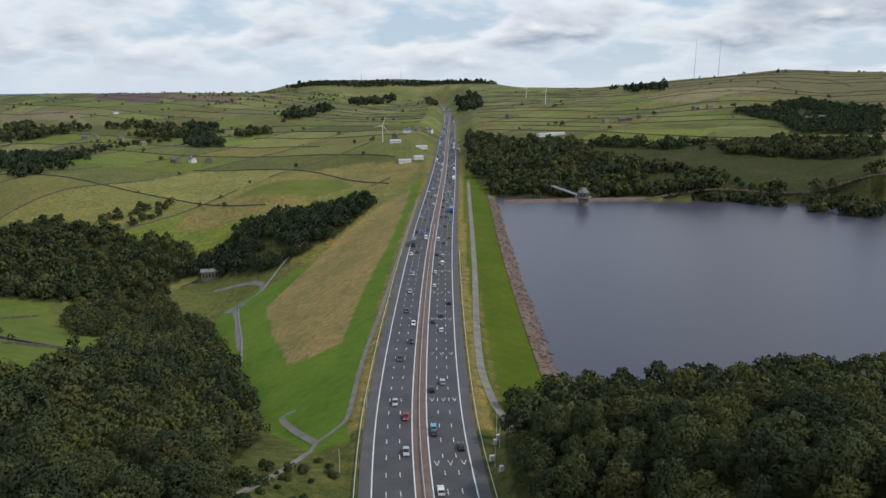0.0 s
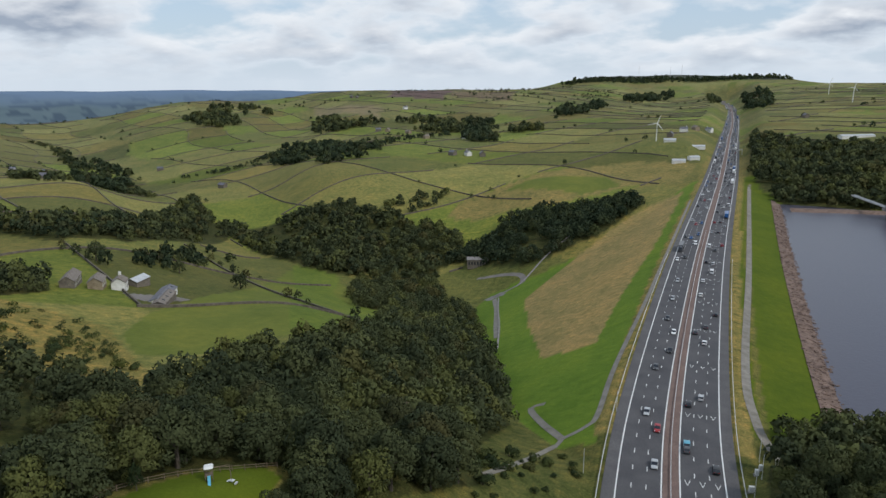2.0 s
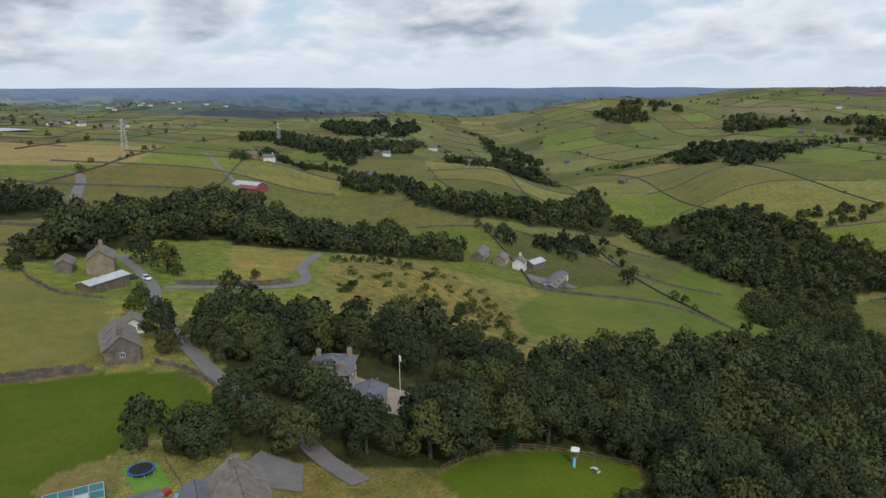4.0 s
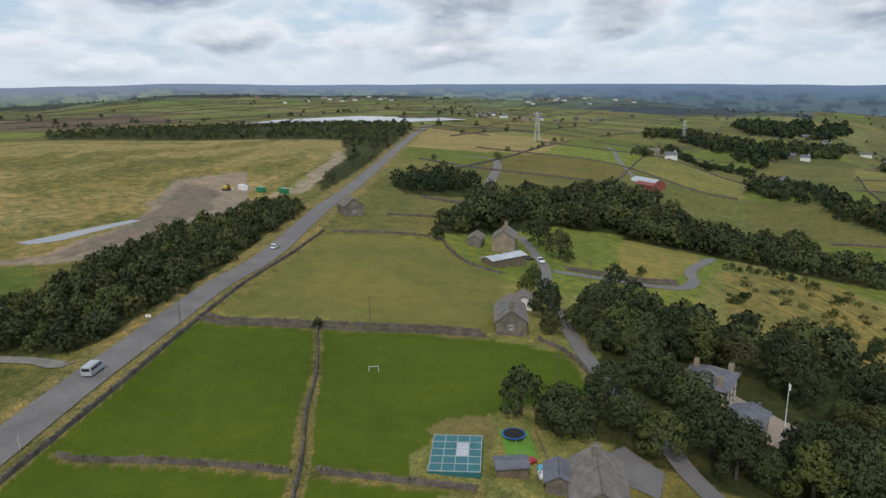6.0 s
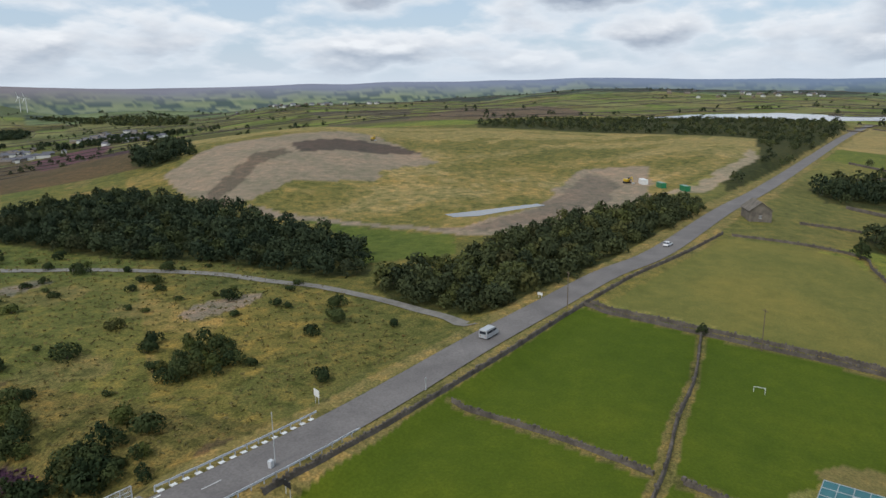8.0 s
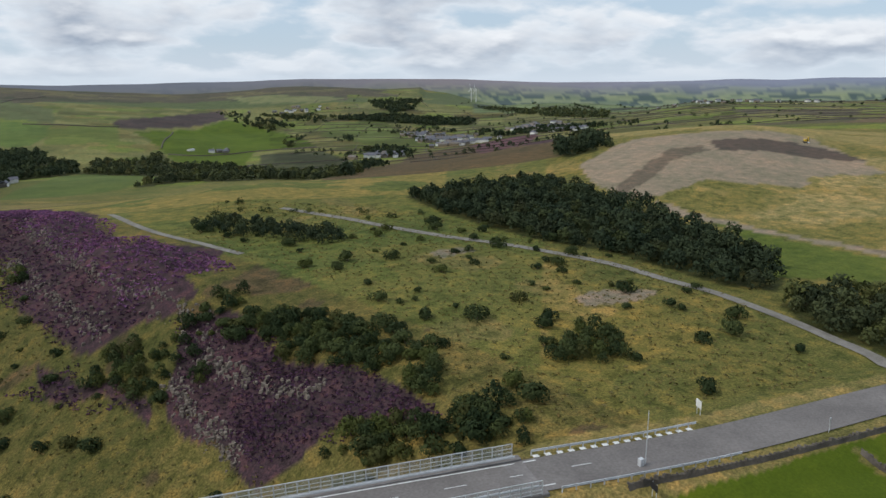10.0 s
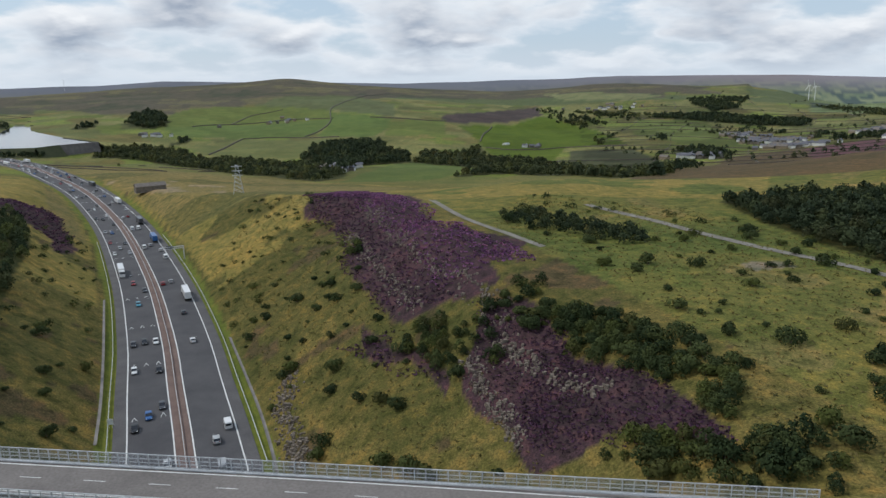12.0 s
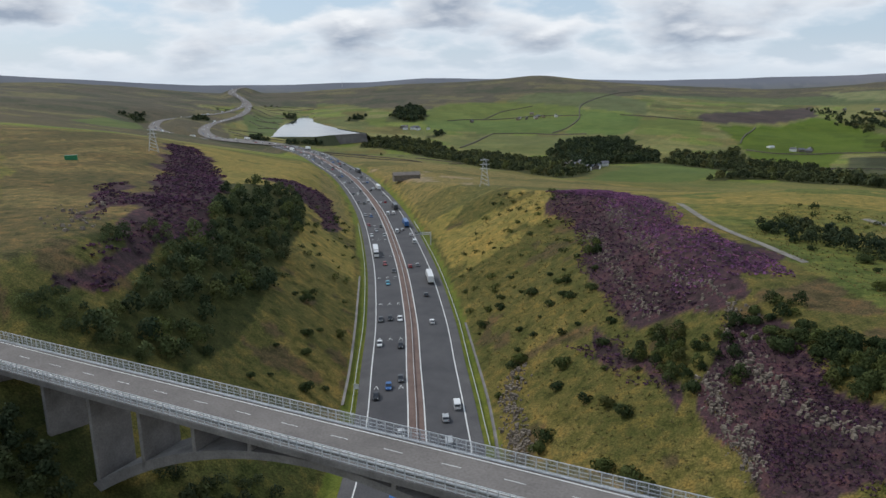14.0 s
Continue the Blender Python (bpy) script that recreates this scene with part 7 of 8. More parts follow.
# ---- drystone walls ----
def stone_wall(points, label="lichened grey drystone field wall", h=0.85, w=0.42):
    """A rough battered wall with coping stones."""
    p = drape(points, 1.3, 0.0)
    r = np.random.default_rng(int(abs(p[0, 0] * 7 + p[0, 1])))
    v, f = ribbon(p, [-w / 2 - 0.1, -w / 2 + 0.06, w / 2 - 0.06, w / 2 + 0.1], 0, [-0.3, h * 0.86, h * 0.86, -0.3])
    v += r.normal(0, 0.05, v.shape)
    t = thing("stone_wall", label, "stone wall")
    part("wall_body", quads("wall_body", v, f, STONE), STONE, t)
    q = drape(points, 0.7, 0.0)
    k = len(q)
    cx, cf = rocks(q[:, 0], q[:, 1], 0.22, r, 0.8, 0)
    cx = cx.reshape(k, 8, 3)
    cx[:, :, 2] += h * 0.84
    tagged(part("coping", quads("coping", cx.reshape(-1, 3), cf, STONE), STONE, t), kind="stuff")


for pts in WALLS + LANE_WALLS:
    stone_wall(pts)


# ---- vehicles ----
def car_body(bm, ln, wd, prof):
    """A body from side outlines of half widths: (x, low, high, half width)."""
    rings = []
    for x, lo, hi, hw in prof:
        rings.append([bm.verts.new(q) for q in ((x, -hw, lo), (x, -hw * 1.02, (lo + hi) / 2), (x, -hw * 0.9, hi), (x, hw * 0.9, hi), (x, hw * 1.02, (lo + hi) / 2), (x, hw, lo))])
    for a, b in zip(rings, rings[1:]):
        for i in range(6):
            bm.faces.new((a[i], a[(i + 1) % 6], b[(i + 1) % 6], b[i]))
    bm.faces.new(rings[0][::-1])
    bm.faces.new(rings[-1])
    bmesh.ops.recalc_face_normals(bm, faces=bm.faces[:])
    return bm


def wheel(bm_list, x, y, r):
    return rod(bmesh.new(), (x, y - 0.11, r), (x, y + 0.11, r), r, r, 12)


LIGHT_W, LIGHT_R = plain("headlamp", (0.8, 0.8, 0.78), 0.15), plain("tail_lamp", (0.35, 0.02, 0.02), 0.3)


def make_car(paint, colour, van=False):
    c = thing("van" if van else "car", f"{colour} {'van' if van else 'hatchback car'} on the road", "van" if van else "car")
    if van:
        part("body", car_body(bmesh.new(), 5, 1.95, [(-2.5, 0.35, 1.95, 0.93), (-2.4, 0.3, 2.05, 0.97), (1.0, 0.3, 2.05, 0.97), (1.55, 0.3, 1.35, 0.96), (2.35, 0.3, 1.05, 0.93), (2.5, 0.4, 0.8, 0.88)]), paint, c)
        part("windscreen", car_body(bmesh.new(), 1, 1, [(0.98, 1.3, 1.92, 0.93), (1.1, 1.28, 1.93, 0.94), (1.62, 1.25, 1.33, 0.9)]), GLASS, c, "dark windscreen")
        part("side_glass", box(bmesh.new(), 0.1, 0.95, -0.985, 0.985, 1.2, 1.75, 0.03), GLASS, c)
        part("rear_glass", box(bmesh.new(), -2.53, -2.42, -0.75, 0.75, 1.15, 1.75, 0.03), GLASS, c, "dark rear window")
        part("quarter_glass", box(bmesh.new(), -2.2, -0.05, -0.985, 0.985, 1.2, 1.72, 0.03), GLASS, c)
        wx = 1.55
    else:
        part("body", car_body(bmesh.new(), 4.3, 1.8, [(-2.15, 0.4, 0.75, 0.8), (-2.0, 0.28, 0.98, 0.88), (-0.9, 0.26, 0.95, 0.9), (0.9, 0.26, 0.93, 0.9), (1.9, 0.28, 0.78, 0.87), (2.15, 0.38, 0.62, 0.78)]), paint, c)
        part("glasshouse", car_body(bmesh.new(), 1, 1, [(-1.95, 0.9, 1.0, 0.8), (-1.4, 0.9, 1.40, 0.77), (0.1, 0.9, 1.42, 0.77), (1.05, 0.9, 0.97, 0.8)]), GLASS, c, "dark tinted glass")
        part("roof", car_body(bmesh.new(), 1, 1, [(-1.4, 1.38, 1.45, 0.78), (-0.6, 1.38, 1.50, 0.8), (0.1, 1.38, 1.46, 0.78)]), paint, c)
        wx = 1.32
    for x in (-wx, wx):
        for y in (-0.82, 0.82):
            part("wheel", wheel(None, x, y, 0.33), BLACK, c)
    e = 2.42 if van else 2.06
    for y in (-0.6, 0.6):
        part("headlight", box(bmesh.new(), e - 0.05, e + 0.07, y - 0.17, y + 0.17, 0.62, 0.76, 0.02), LIGHT_W, c)
        part("tail_light", box(bmesh.new(), -e - 0.08, -e + 0.06, y - 0.15, y + 0.15, 0.68, 0.86, 0.02), LIGHT_R, c)
    return c


def make_lorry(paint, colour):
    c = thing("lorry", f"articulated lorry with a {colour} box trailer", "lorry")
    part("trailer", box(bmesh.new(), -8.0, 4.6, -1.25, 1.25, 1.15, 3.95, 0.05), paint, c)
    part("chassis", box(bmesh.new(), -7.8, 5.5, -0.9, 0.9, 0.7, 1.12), BLACK, c)
    part("cab", car_body(bmesh.new(), 1, 1, [(5.0, 0.6, 3.5, 1.2), (5.3, 0.5, 3.55, 1.22), (6.6, 0.5, 3.0, 1.22), (7.0, 0.5, 1.9, 1.2), (7.1, 0.5, 1.0, 1.15)]), paint, c)
    part("windscreen", car_body(bmesh.new(), 1, 1, [(6.58, 1.95, 2.9, 1.15), (6.7, 1.9, 2.85, 1.16), (7.03, 1.88, 1.95, 1.12)]), GLASS, c)
    for x in (-6.6, -5.3, -4.0, 4.9, 6.2):
        for y in (-1.05, 1.05):
            part("wheel", rod(bmesh.new(), (x, y - 0.15, 0.5), (x, y + 0.15, 0.5), 0.5, 0.5, 12), BLACK, c)
    return c


def paint(name, colour):
    m, n, l, b = mat(name, 0.35, 0.0)
    b.inputs["Base Color"].default_value = (*colour, 1)
    b.inputs["Coat Weight"].default_value = 0.4
    return m


COLOURS = {"white": (0.72, 0.72, 0.72), "silver": (0.40, 0.41, 0.42), "black": (0.015, 0.015, 0.017), "dark grey": (0.06, 0.062, 0.068), "red": (0.30, 0.02, 0.025), "blue": (0.03, 0.12, 0.33), "light blue": (0.10, 0.36, 0.48)}
PAINTS = {k: paint(k.replace(" ", "_") + "_paint", v) for k, v in COLOURS.items()}
FLEET = {k: make_car(PAINTS[k], k) for k in COLOURS}
FLEET["white van"] = make_car(PAINTS["white"], "white", True)
FLEET["silver van"] = make_car(PAINTS["silver"], "silver", True)
FLEET["white lorry"] = make_lorry(PAINTS["white"], "white")
FLEET["dark lorry"] = make_lorry(PAINTS["dark grey"], "dark grey")
FLEET["blue lorry"] = make_lorry(PAINTS["blue"], "blue")
for v in FLEET.values():
    v["group"] = "traffic on the motorway"
LANES = (4.1, 7.75, 11.3)
SEG = np.concatenate([[0], np.cumsum(np.linalg.norm(np.diff(M_PATH[:, :2], axis=0), axis=1))])


DISTANT = {}


def drive(kind, s, lane):
    """A vehicle s metres along the motorway; lanes 1 to 3 away from us eastbound, -1 to -3 westbound."""
    o = math.copysign(LANES[abs(lane) - 1], lane)
    p, turn, n = road_at(M_PATH, s, o)
    head = math.degrees(math.atan2(-n[0], n[1])) + (180 if lane > 0 else 0)
    send(kind, p, head)


def send(kind, p, head):
    m = pose(p[0], p[1], p[2] + 0.02, 0, 0, head)
    if math.hypot(p[0], p[1]) < 560:
        copy_thing(FLEET[kind], m)
        return
    # too far off to tell their parts apart
    for o in FLEET[kind].children:
        key = o.data.materials[0].name
        w = m @ o.matrix_basis
        v = np.array([tuple(w @ q.co) for q in o.data.vertices])
        f = np.array([(*q.vertices, q.vertices[-1])[:4] if len(q.vertices) < 5 else q.vertices[:4] for q in o.data.polygons])
        if not o.name.startswith("wheel") and "light" not in o.name:
            DISTANT.setdefault(key, []).append((v, f))


def s_of(y):
    return float(np.interp(-y, -M_PATH[:, 1], SEG))


NEAR_TRAFFIC = [("silver", -8.8, 207), ("red", -5.2, 197), ("silver", -5.2, 176), ("dark grey", -8.0, 244), ("black", -5, 262), ("white", -5, 283), ("dark grey", -9, 300), ("silver", -9, 330), ("silver", -7.7, 362), ("white", 4.5, 156), ("light blue", 5.5, 190), ("dark grey", 4.0, 187), ("black", 11.3, 178), ("silver", 7.0, 223), ("black", 4, 217),
                ("white", 7.75, 275), ("dark grey", 4.1, 286), ("dark grey", 7.75, 294), ("black", 11.3, 312), ("white", 4.1, 340), ("white van", 7.75, 385), ("white", 4.1, 366),
                ("white van", -11.3, -170), ("silver", -7.5, -163), ("white", 11.3, -216), ("black", 4.1, -214), ("dark grey", 4.1, -188), ("blue", 7.75, -183), ("black", 11.3, -177), ("white", -7.75, -236), ("white lorry", -11.3, -290), ("white", 4.1, -240), ("black", 7.75, -241), ("dark grey", 11.3, -240), ("light blue", 7.75, -286), ("red", 7.75, -318), ("dark grey", 4.1, -305), ("dark grey", -7.75, -268), ("red", -4.1, -312), ("silver", -7.75, -314), ("white lorry", 11.3, -338), ("white van", -11.3, -360), ("white", 4.1, -155), ("silver van", -7.75, -150), ("blue", 4.1, -127)]
for kind, off, y in NEAR_TRAFFIC:
    lane = int(np.argmin([abs(abs(off) - q) for q in LANES])) + 1
    drive(kind, s_of(y), int(math.copysign(lane, off)))
rnd = random.Random(12)
CHOICE = ["white", "white", "silver", "black", "dark grey", "dark grey", "blue", "red", "white van", "silver"]
for lane in (1, 2, 3, -1, -2, -3):
    for lo, hi in ((s_of(2900), s_of(400)), (s_of(-372), SEG[-1] - 20)):
        s = lo + rnd.uniform(0, 30)
        while s < hi:
            slow = abs(lane) == 3 and rnd.random() < 0.22
            drive(rnd.choice(("white lorry", "dark lorry", "blue lorry", "white lorry")) if slow else rnd.choice(CHOICE), s, lane)
            s += rnd.uniform(26, 66) * (1.25 if s < s_of(1300) else 1.0)
for path, sgn in ((E_PATH, 1), (W_PATH, -1)):
    total = float(np.linalg.norm(np.diff(path[:, :2], axis=0), axis=1).sum())
    s = 20.0
    while s < total - 60:
        p, turn, n = road_at(path, s, rnd.choice((-4.0, 0.0, 4.0)))
        p[2] += 1.2
        send(rnd.choice(CHOICE + ["white lorry"]), p, math.degrees(math.atan2(-n[0], n[1])) + (180 if sgn > 0 else 0))
        s += rnd.uniform(16, 42)


def park(kind, x, y, turn, label, dz=0.05):
    o = copy_thing(FLEET[kind], pose(x, y, float(ground_z(np.array([float(x)]), np.array([float(y)]))[0]) + dz, 0, 0, turn))
    o["label"], o["group"] = label, "parked vehicles"


park("silver van", -126, -55.5, 172, "silver minivan driving on the country road", 0.16)
park("white", -226, -37.5, 168, "white car driving on the country road", 0.16)
park("black", -126, 73.2, 150, "black car parked on the villa's gravel drive", 0.15)
park("black", -123.3, 71.8, 150, "black car parked by the villa's garden wall", 0.15)
park("dark grey", -231, 47, 100, "dark car parked beside the farmhouse", 0.1)
park("white", -229, 51, 10, "small white car on the farm lane", 0.16)
for key, pieces in DISTANT.items():
    tagged(new("distant_traffic", quads("distant_traffic", *join(pieces), bpy.data.materials[key])), "stream of distant cars and lorries on the motorway", "traffic", kind="stuff")
drop_masters(FLEET.values())

# ---- roadside ----
def steel_rail(points, label, beam=True, gap=4.0, z_of=None):
    """A crash barrier on posts."""
    p = np.array(points, float)
    t = thing("crash_barrier", label, "barrier")
    part("beam", quads("beam", *ribbon(p, [-0.05, 0.05, 0.12, 0.05, -0.05], 0, [0.45, 0.45, 0.6, 0.76, 0.76]), STEEL), STEEL, t)
    me = bpy.data.meshes.new("post")
    bm = box(bmesh.new(), -0.06, 0.06, -0.08, 0.08, -0.3, 0.7)
    bm.to_mesh(me)
    bm.free()
    me.materials.append(STEEL)
    d = np.concatenate([[0], np.cumsum(np.linalg.norm(np.diff(p[:, :2], axis=0), axis=1))])
    for s in np.arange(0, d[-1], gap):
        o = part("post", me, STEEL, t)
        o.location = [np.interp(s, d, p[:, k]) for k in range(3)]


def offset_path(path, o, y0, y1, dz=0.0, sit=False):
    n, _ = frames_along(path)
    q = path.copy()
    q[:, :2] += n * o
    q = q[(path[:, 1] >= y0) & (path[:, 1] <= y1)]
    q[:, 2] = ground_z(q[:, 0], q[:, 1]) if sit else q[:, 2] + dz
    return q


for o, y0, y1 in ((-17.6, 140, 420), (17.6, 140, 420), (-17.8, -420, -140), (17.8, -420, -140)):
    steel_rail(offset_path(M_PATH, o, y0, y1, -0.1), "galvanised crash barrier along the motorway verge")
steel_rail(offset_path(M_PATH, 0.0, 140, 500, 0.0), "double-sided steel barrier on the central reserve")
steel_rail(offset_path(M_PATH, 0.0, -450, -120, 0.0), "steel barrier on the red central reserve")
rp = R_PATH[(R_PATH[:, 0] < -52) & (R_PATH[:, 0] > -84)]
n, _ = frames_along(rp)
q = rp.copy()
q[:, :2] += n * 4.8
steel_rail(q, "low galvanised barrier beside the hill road", gap=2.0)
q = rp.copy()
q[:, :2] -= n * 4.6
steel_rail(q, "low galvanised barrier along the field side of the road", gap=2.0)
# the concrete kerb blocks behind the barrier
bw = rp.copy()
bw[:, :2] += n * 4.2
tagged(new("kerb_blocks", quads("kerb_blocks", *dashes(bw, 0, 0.9, 0.9, 0.7, 0.10), PAINT)), "pale blocks along the road's edge", "kerb", kind="structure")


def gz(x, y):
    return float(ground_z(np.array([float(x)]), np.array([float(y)]))[0])


def drain(points, label):
    """A pale concrete channel laid in the verge."""
    p = drape(points, 4.0, 0.0)
    tagged(new("drain", quads("drain", *ribbon(p, [-0.7, -0.3, 0.3, 0.7], 0.15, [0.12, -0.05, -0.05, 0.12]), CONCRETE)), label, "drain", kind="structure")


drain([(56, -240), (44, -205), (35, -178), (28, -154), (22, -130)], "pale concrete drain along the cutting's foot")
drain([(118, -290), (96, -230), (82, -190), (74, -165)], "concrete drain beside the verge")


def gantry(s, side):
    p, turn, n = road_at(M_PATH, s, side * 19.5)
    g = thing("gantry", "galvanised cantilever sign gantry over the motorway", "gantry", pose(p[0], p[1], gz(p[0], p[1]), 0, 0, math.degrees(math.atan2(n[1], n[0])) + (180 if side > 0 else 0)))
    part("post", rod(bmesh.new(), (0, 0, -0.5), (0, 0, 7.5), 0.28, 0.24, 8), STEEL, g)
    bm = bmesh.new()
    for y in (-0.4, 0.4):
        for z in (6.3, 7.3):
            rod(bm, (0, y, z), (9, y, z), 0.09, 0.09, 5)
    for k in range(9):
        rod(bm, (k, -0.4, 6.3), (k + 1, -0.4, 7.3), 0.06, 0.06, 4)
        rod(bm, (k, 0.4, 6.3), (k + 1, 0.4, 7.3), 0.06, 0.06, 4)
    part("boom", bm, STEEL, g)
    part("sign_panel", box(bmesh.new(), 5.0, 8.5, -0.65, -0.45, 5.9, 7.7, 0.05), BLACK, g, "dark message sign")


gantry(s_of(-352), -1)
gantry(s_of(1030), 1)


def pole(name, label, category, x, y, h, r=0.09, arms=(), material=None):
    t = thing(name, label, category, pose(x, y, gz(x, y)))
    part("shaft", rod(bmesh.new(), (0, 0, -0.4), (0, 0, h), r, r * 0.6, 7), material or TIMBER, t)
    for z, w, turn in arms:
        a = part("crossarm", box(bmesh.new(), -w / 2, w / 2, -0.05, 0.05, z - 0.06, z + 0.06), material or TIMBER, t)
        a.matrix_basis = pose(0, 0, 0, 0, 0, turn)
    return t


for x, y in ((-119, 30), (-150, -5), (-152, -47), (-200, 60), (-70, 150)):
    pole("utility_pole", "wooden electricity pole with a crossarm", "pole", x, y, 9.0, 0.13, ((8.6, 1.8, 40),))
f = pole("flagpole", "white flagpole beside the drive", "flagpole", -120, 76, 9.0, 0.09, (), WHITE)
part("finial", rod(bmesh.new(), (0, 0, 8.9), (0, 0, 9.2), 0.14, 0.05, 8), WHITE, f)
part("flag", box(bmesh.new(), 0.05, 0.12, -0.02, 0.35, 7.7, 8.9), WHITE, f, "furled white flag")
lp = pole("lamp_post", "thin grey lamp post by the bridge end", "lamp post", -66, -61, 8.0, 0.08, (), STEEL)
part("cabinet", box(bmesh.new(), 0.5, 1.2, -0.3, 0.3, -0.2, 1.2, 0.03), STEEL, lp, "pale blue roadside cabinet")
for x, y in ((14, 168), (16, 178), (-27, 166), (16, 190), (-24, 205)):
    pole("lamp_post", "slim grey post on the motorway verge", "post", x, y, 7.0, 0.1, (), STEEL)


def sign(x, y, turn, w, h, up, label, material=None):
    t = thing("road_sign", label, "sign", pose(x, y, gz(x, y), 0, 0, turn))
    for k in (-w * 0.3, w * 0.3):
        part("post", rod(bmesh.new(), (k, 0, -0.4), (k, 0, up + h), 0.05, 0.05, 6), STEEL, t)
    part("panel", box(bmesh.new(), -w / 2, w / 2, -0.09, -0.05, up, up + h, 0.01), material or WHITE, t)
    return t


sign(-84.5, -68, 70, 1.6, 1.3, 1.2, "white road sign seen by a bush at the roadside")
sign(-62, -55.5, 75, 1.6, 1.0, 1.4, "black chevron sign facing the road by the bridge", BLACK)
sign(-97, -54.5, 20, 0.6, 0.6, 1.6, "small grey road sign on the verge", STEEL)
sign(-157, -55.5, 75, 1.5, 0.7, 0.8, "low white sign at the track's mouth")
sign(20, 187, 30, 1.2, 0.9, 1.8, "white panel among the verge cabinets")
sign(74, -176, 0, 1.6, 1.6, 1.0, "white warning sign beside the carriageway")
for x, y, w in ((13.5, 172, 1.3), (15, 181, 0.9), (16, 184, 0.8), (15.5, 165, 1.1)):
    t = thing("verge_cabinet", "white and grey equipment cabinet on a concrete base", "cabinet", pose(x, y, gz(x, y), 0, 0, 15))
    part("base", box(bmesh.new(), -w * 0.8, w * 0.8, -0.7, 0.7, -0.3, 0.15), CONCRETE, t)
    part("body", box(bmesh.new(), -w / 2, w / 2, -0.35, 0.35, 0.15, 1.7, 0.04), WHITE, t)
    part("door", box(bmesh.new(), -w / 2 + 0.06, w / 2 - 0.06, -0.38, -0.35, 0.25, 1.6), STEEL, t)


# ---- reservoir works ----
def intake_tower():
    x, y = 127, 628
    t = thing("intake_tower", "round concrete valve tower with a conical roof in the reservoir", "tower", pose(x, y, WATER_Z))
    part("shaft", rod(bmesh.new(), (0, 0, -10), (0, 0, 7.5), 4.6, 4.4, 20), CONCRETE, t)
    part("gallery", rod(bmesh.new(), (0, 0, 7.4), (0, 0, 8.4), 7.6, 7.6, 24), CONCRETE, t, "overhanging round gallery")
    part("drum", rod(bmesh.new(), (0, 0, 8.4), (0, 0, 12.0), 5.0, 5.0, 20), STONE, t)
    part("roof", rod(bmesh.new(), (0, 0, 12.0), (0, 0, 16.5), 5.4, 1.6, 10), CONCRETE, t, "faceted conical roof")
    for k in range(10):
        a = k * 0.628
        part("fin", box(bmesh.new(), 4.9, 5.5, -0.35, 0.35, 8.4, 13.0), CONCRETE, t).matrix_basis = pose(0, 0, 0, 0, 0, math.degrees(a))
    b = thing("footbridge", "pale concrete footbridge from the shore to the valve tower", "bridge", look((x - 2, y + 5, WATER_Z + 8.0), (x - 22, y + 44, WATER_Z + 11.5)))
    part("walkway", box(bmesh.new(), -1.2, 1.2, -0.4, 0.0, -44, 0), CONCRETE, b)
    for s in (-1.15, 1.15):
        part("rail", box(bmesh.new(), s - 0.05, s + 0.05, 0, 1.1, -44, 0), STEEL, b)


intake_tower()


def valve_house():
    x, y = -191, 562
    h = thing("valve_house", "low square concrete valve house with pilasters", "building", pose(x, y, gz(x, y), 0, 0, 20))
    part("wall", box(bmesh.new(), -9, 9, -5, 5, -2, 6.0), DARK_STONE, h)
    part("roof", box(bmesh.new(), -9.5, 9.5, -5.5, 5.5, 6.0, 6.7, 0.1), CONCRETE, h)
    for k in range(8):
        part("pilaster", box(bmesh.new(), -9 + k * 2.5, -8.4 + k * 2.5, -5.3, -5.0, -2, 6.0), DARK_STONE, h)
    for k in range(7):
        part("window", box(bmesh.new(), -8.0 + k * 2.5, -6.9 + k * 2.5, -5.06, -4.98, 1.8, 4.8), GLASS, h)


valve_house()
tagged(new("track_spillway", quads("track_spillway", *ground_ribbon([(-149, 476), (-141, 487), (-134, 500), (-140, 515), (-160, 525), (-180, 530)], 2.2), ASPHALT_OLD)), "grey access road looping round the spillway", "road", kind="structure")
drain([(-142, 466), (-128, 420), (-112, 370), (-98, 321)], "pale stone drain down the dam's mitre")
drain([(-136, 490), (-125, 540), (-105, 620), (-80, 700)], "pale kerb along the dam's toe")
tagged(new("path_toe", quads("path_toe", *ground_ribbon([(-146, 468), (-131, 425), (-116, 376), (-106, 345)], 1.6), TRACK)), "narrow track down the edge of the dam", "path", kind="structure")


def turbine(x, y, h, blade, label):
    t = thing("wind_turbine", label, "wind turbine", pose(x, y, gz(x, y), 0, 0, 10))
    part("tower", rod(bmesh.new(), (0, 0, -1), (0, 0, h), h * 0.032, h * 0.018, 10), WHITE, t)
    part("nacelle", box(bmesh.new(), -h * 0.03, h * 0.03, -h * 0.08, h * 0.06, h, h * 1.06, 0.1), WHITE, t)
    for k in range(3):
        b = part("blade", rod(bmesh.new(), (0, -h * 0.09, 0), (0, -h * 0.09, blade), blade * 0.05, blade * 0.012, 5), WHITE, t)
        b.matrix_basis = Matrix.Translation((0, 0, h * 1.03)) @ pose(0, 0, 0, 0, 20 + k * 120, 0)


turbine(-89, 1046, 24, 13, "white three-bladed wind turbine in a green field")
turbine(284, 1985, 34, 16, "white wind turbine on the far fields")
turbine(269, 2319, 30, 15, "white wind turbine near the skyline")
turbine(-1900, -3050, 60, 28, "tiny white wind turbine on the far moor")
turbine(-1935, -3060, 60, 28, "tiny white wind turbine on the far moor")


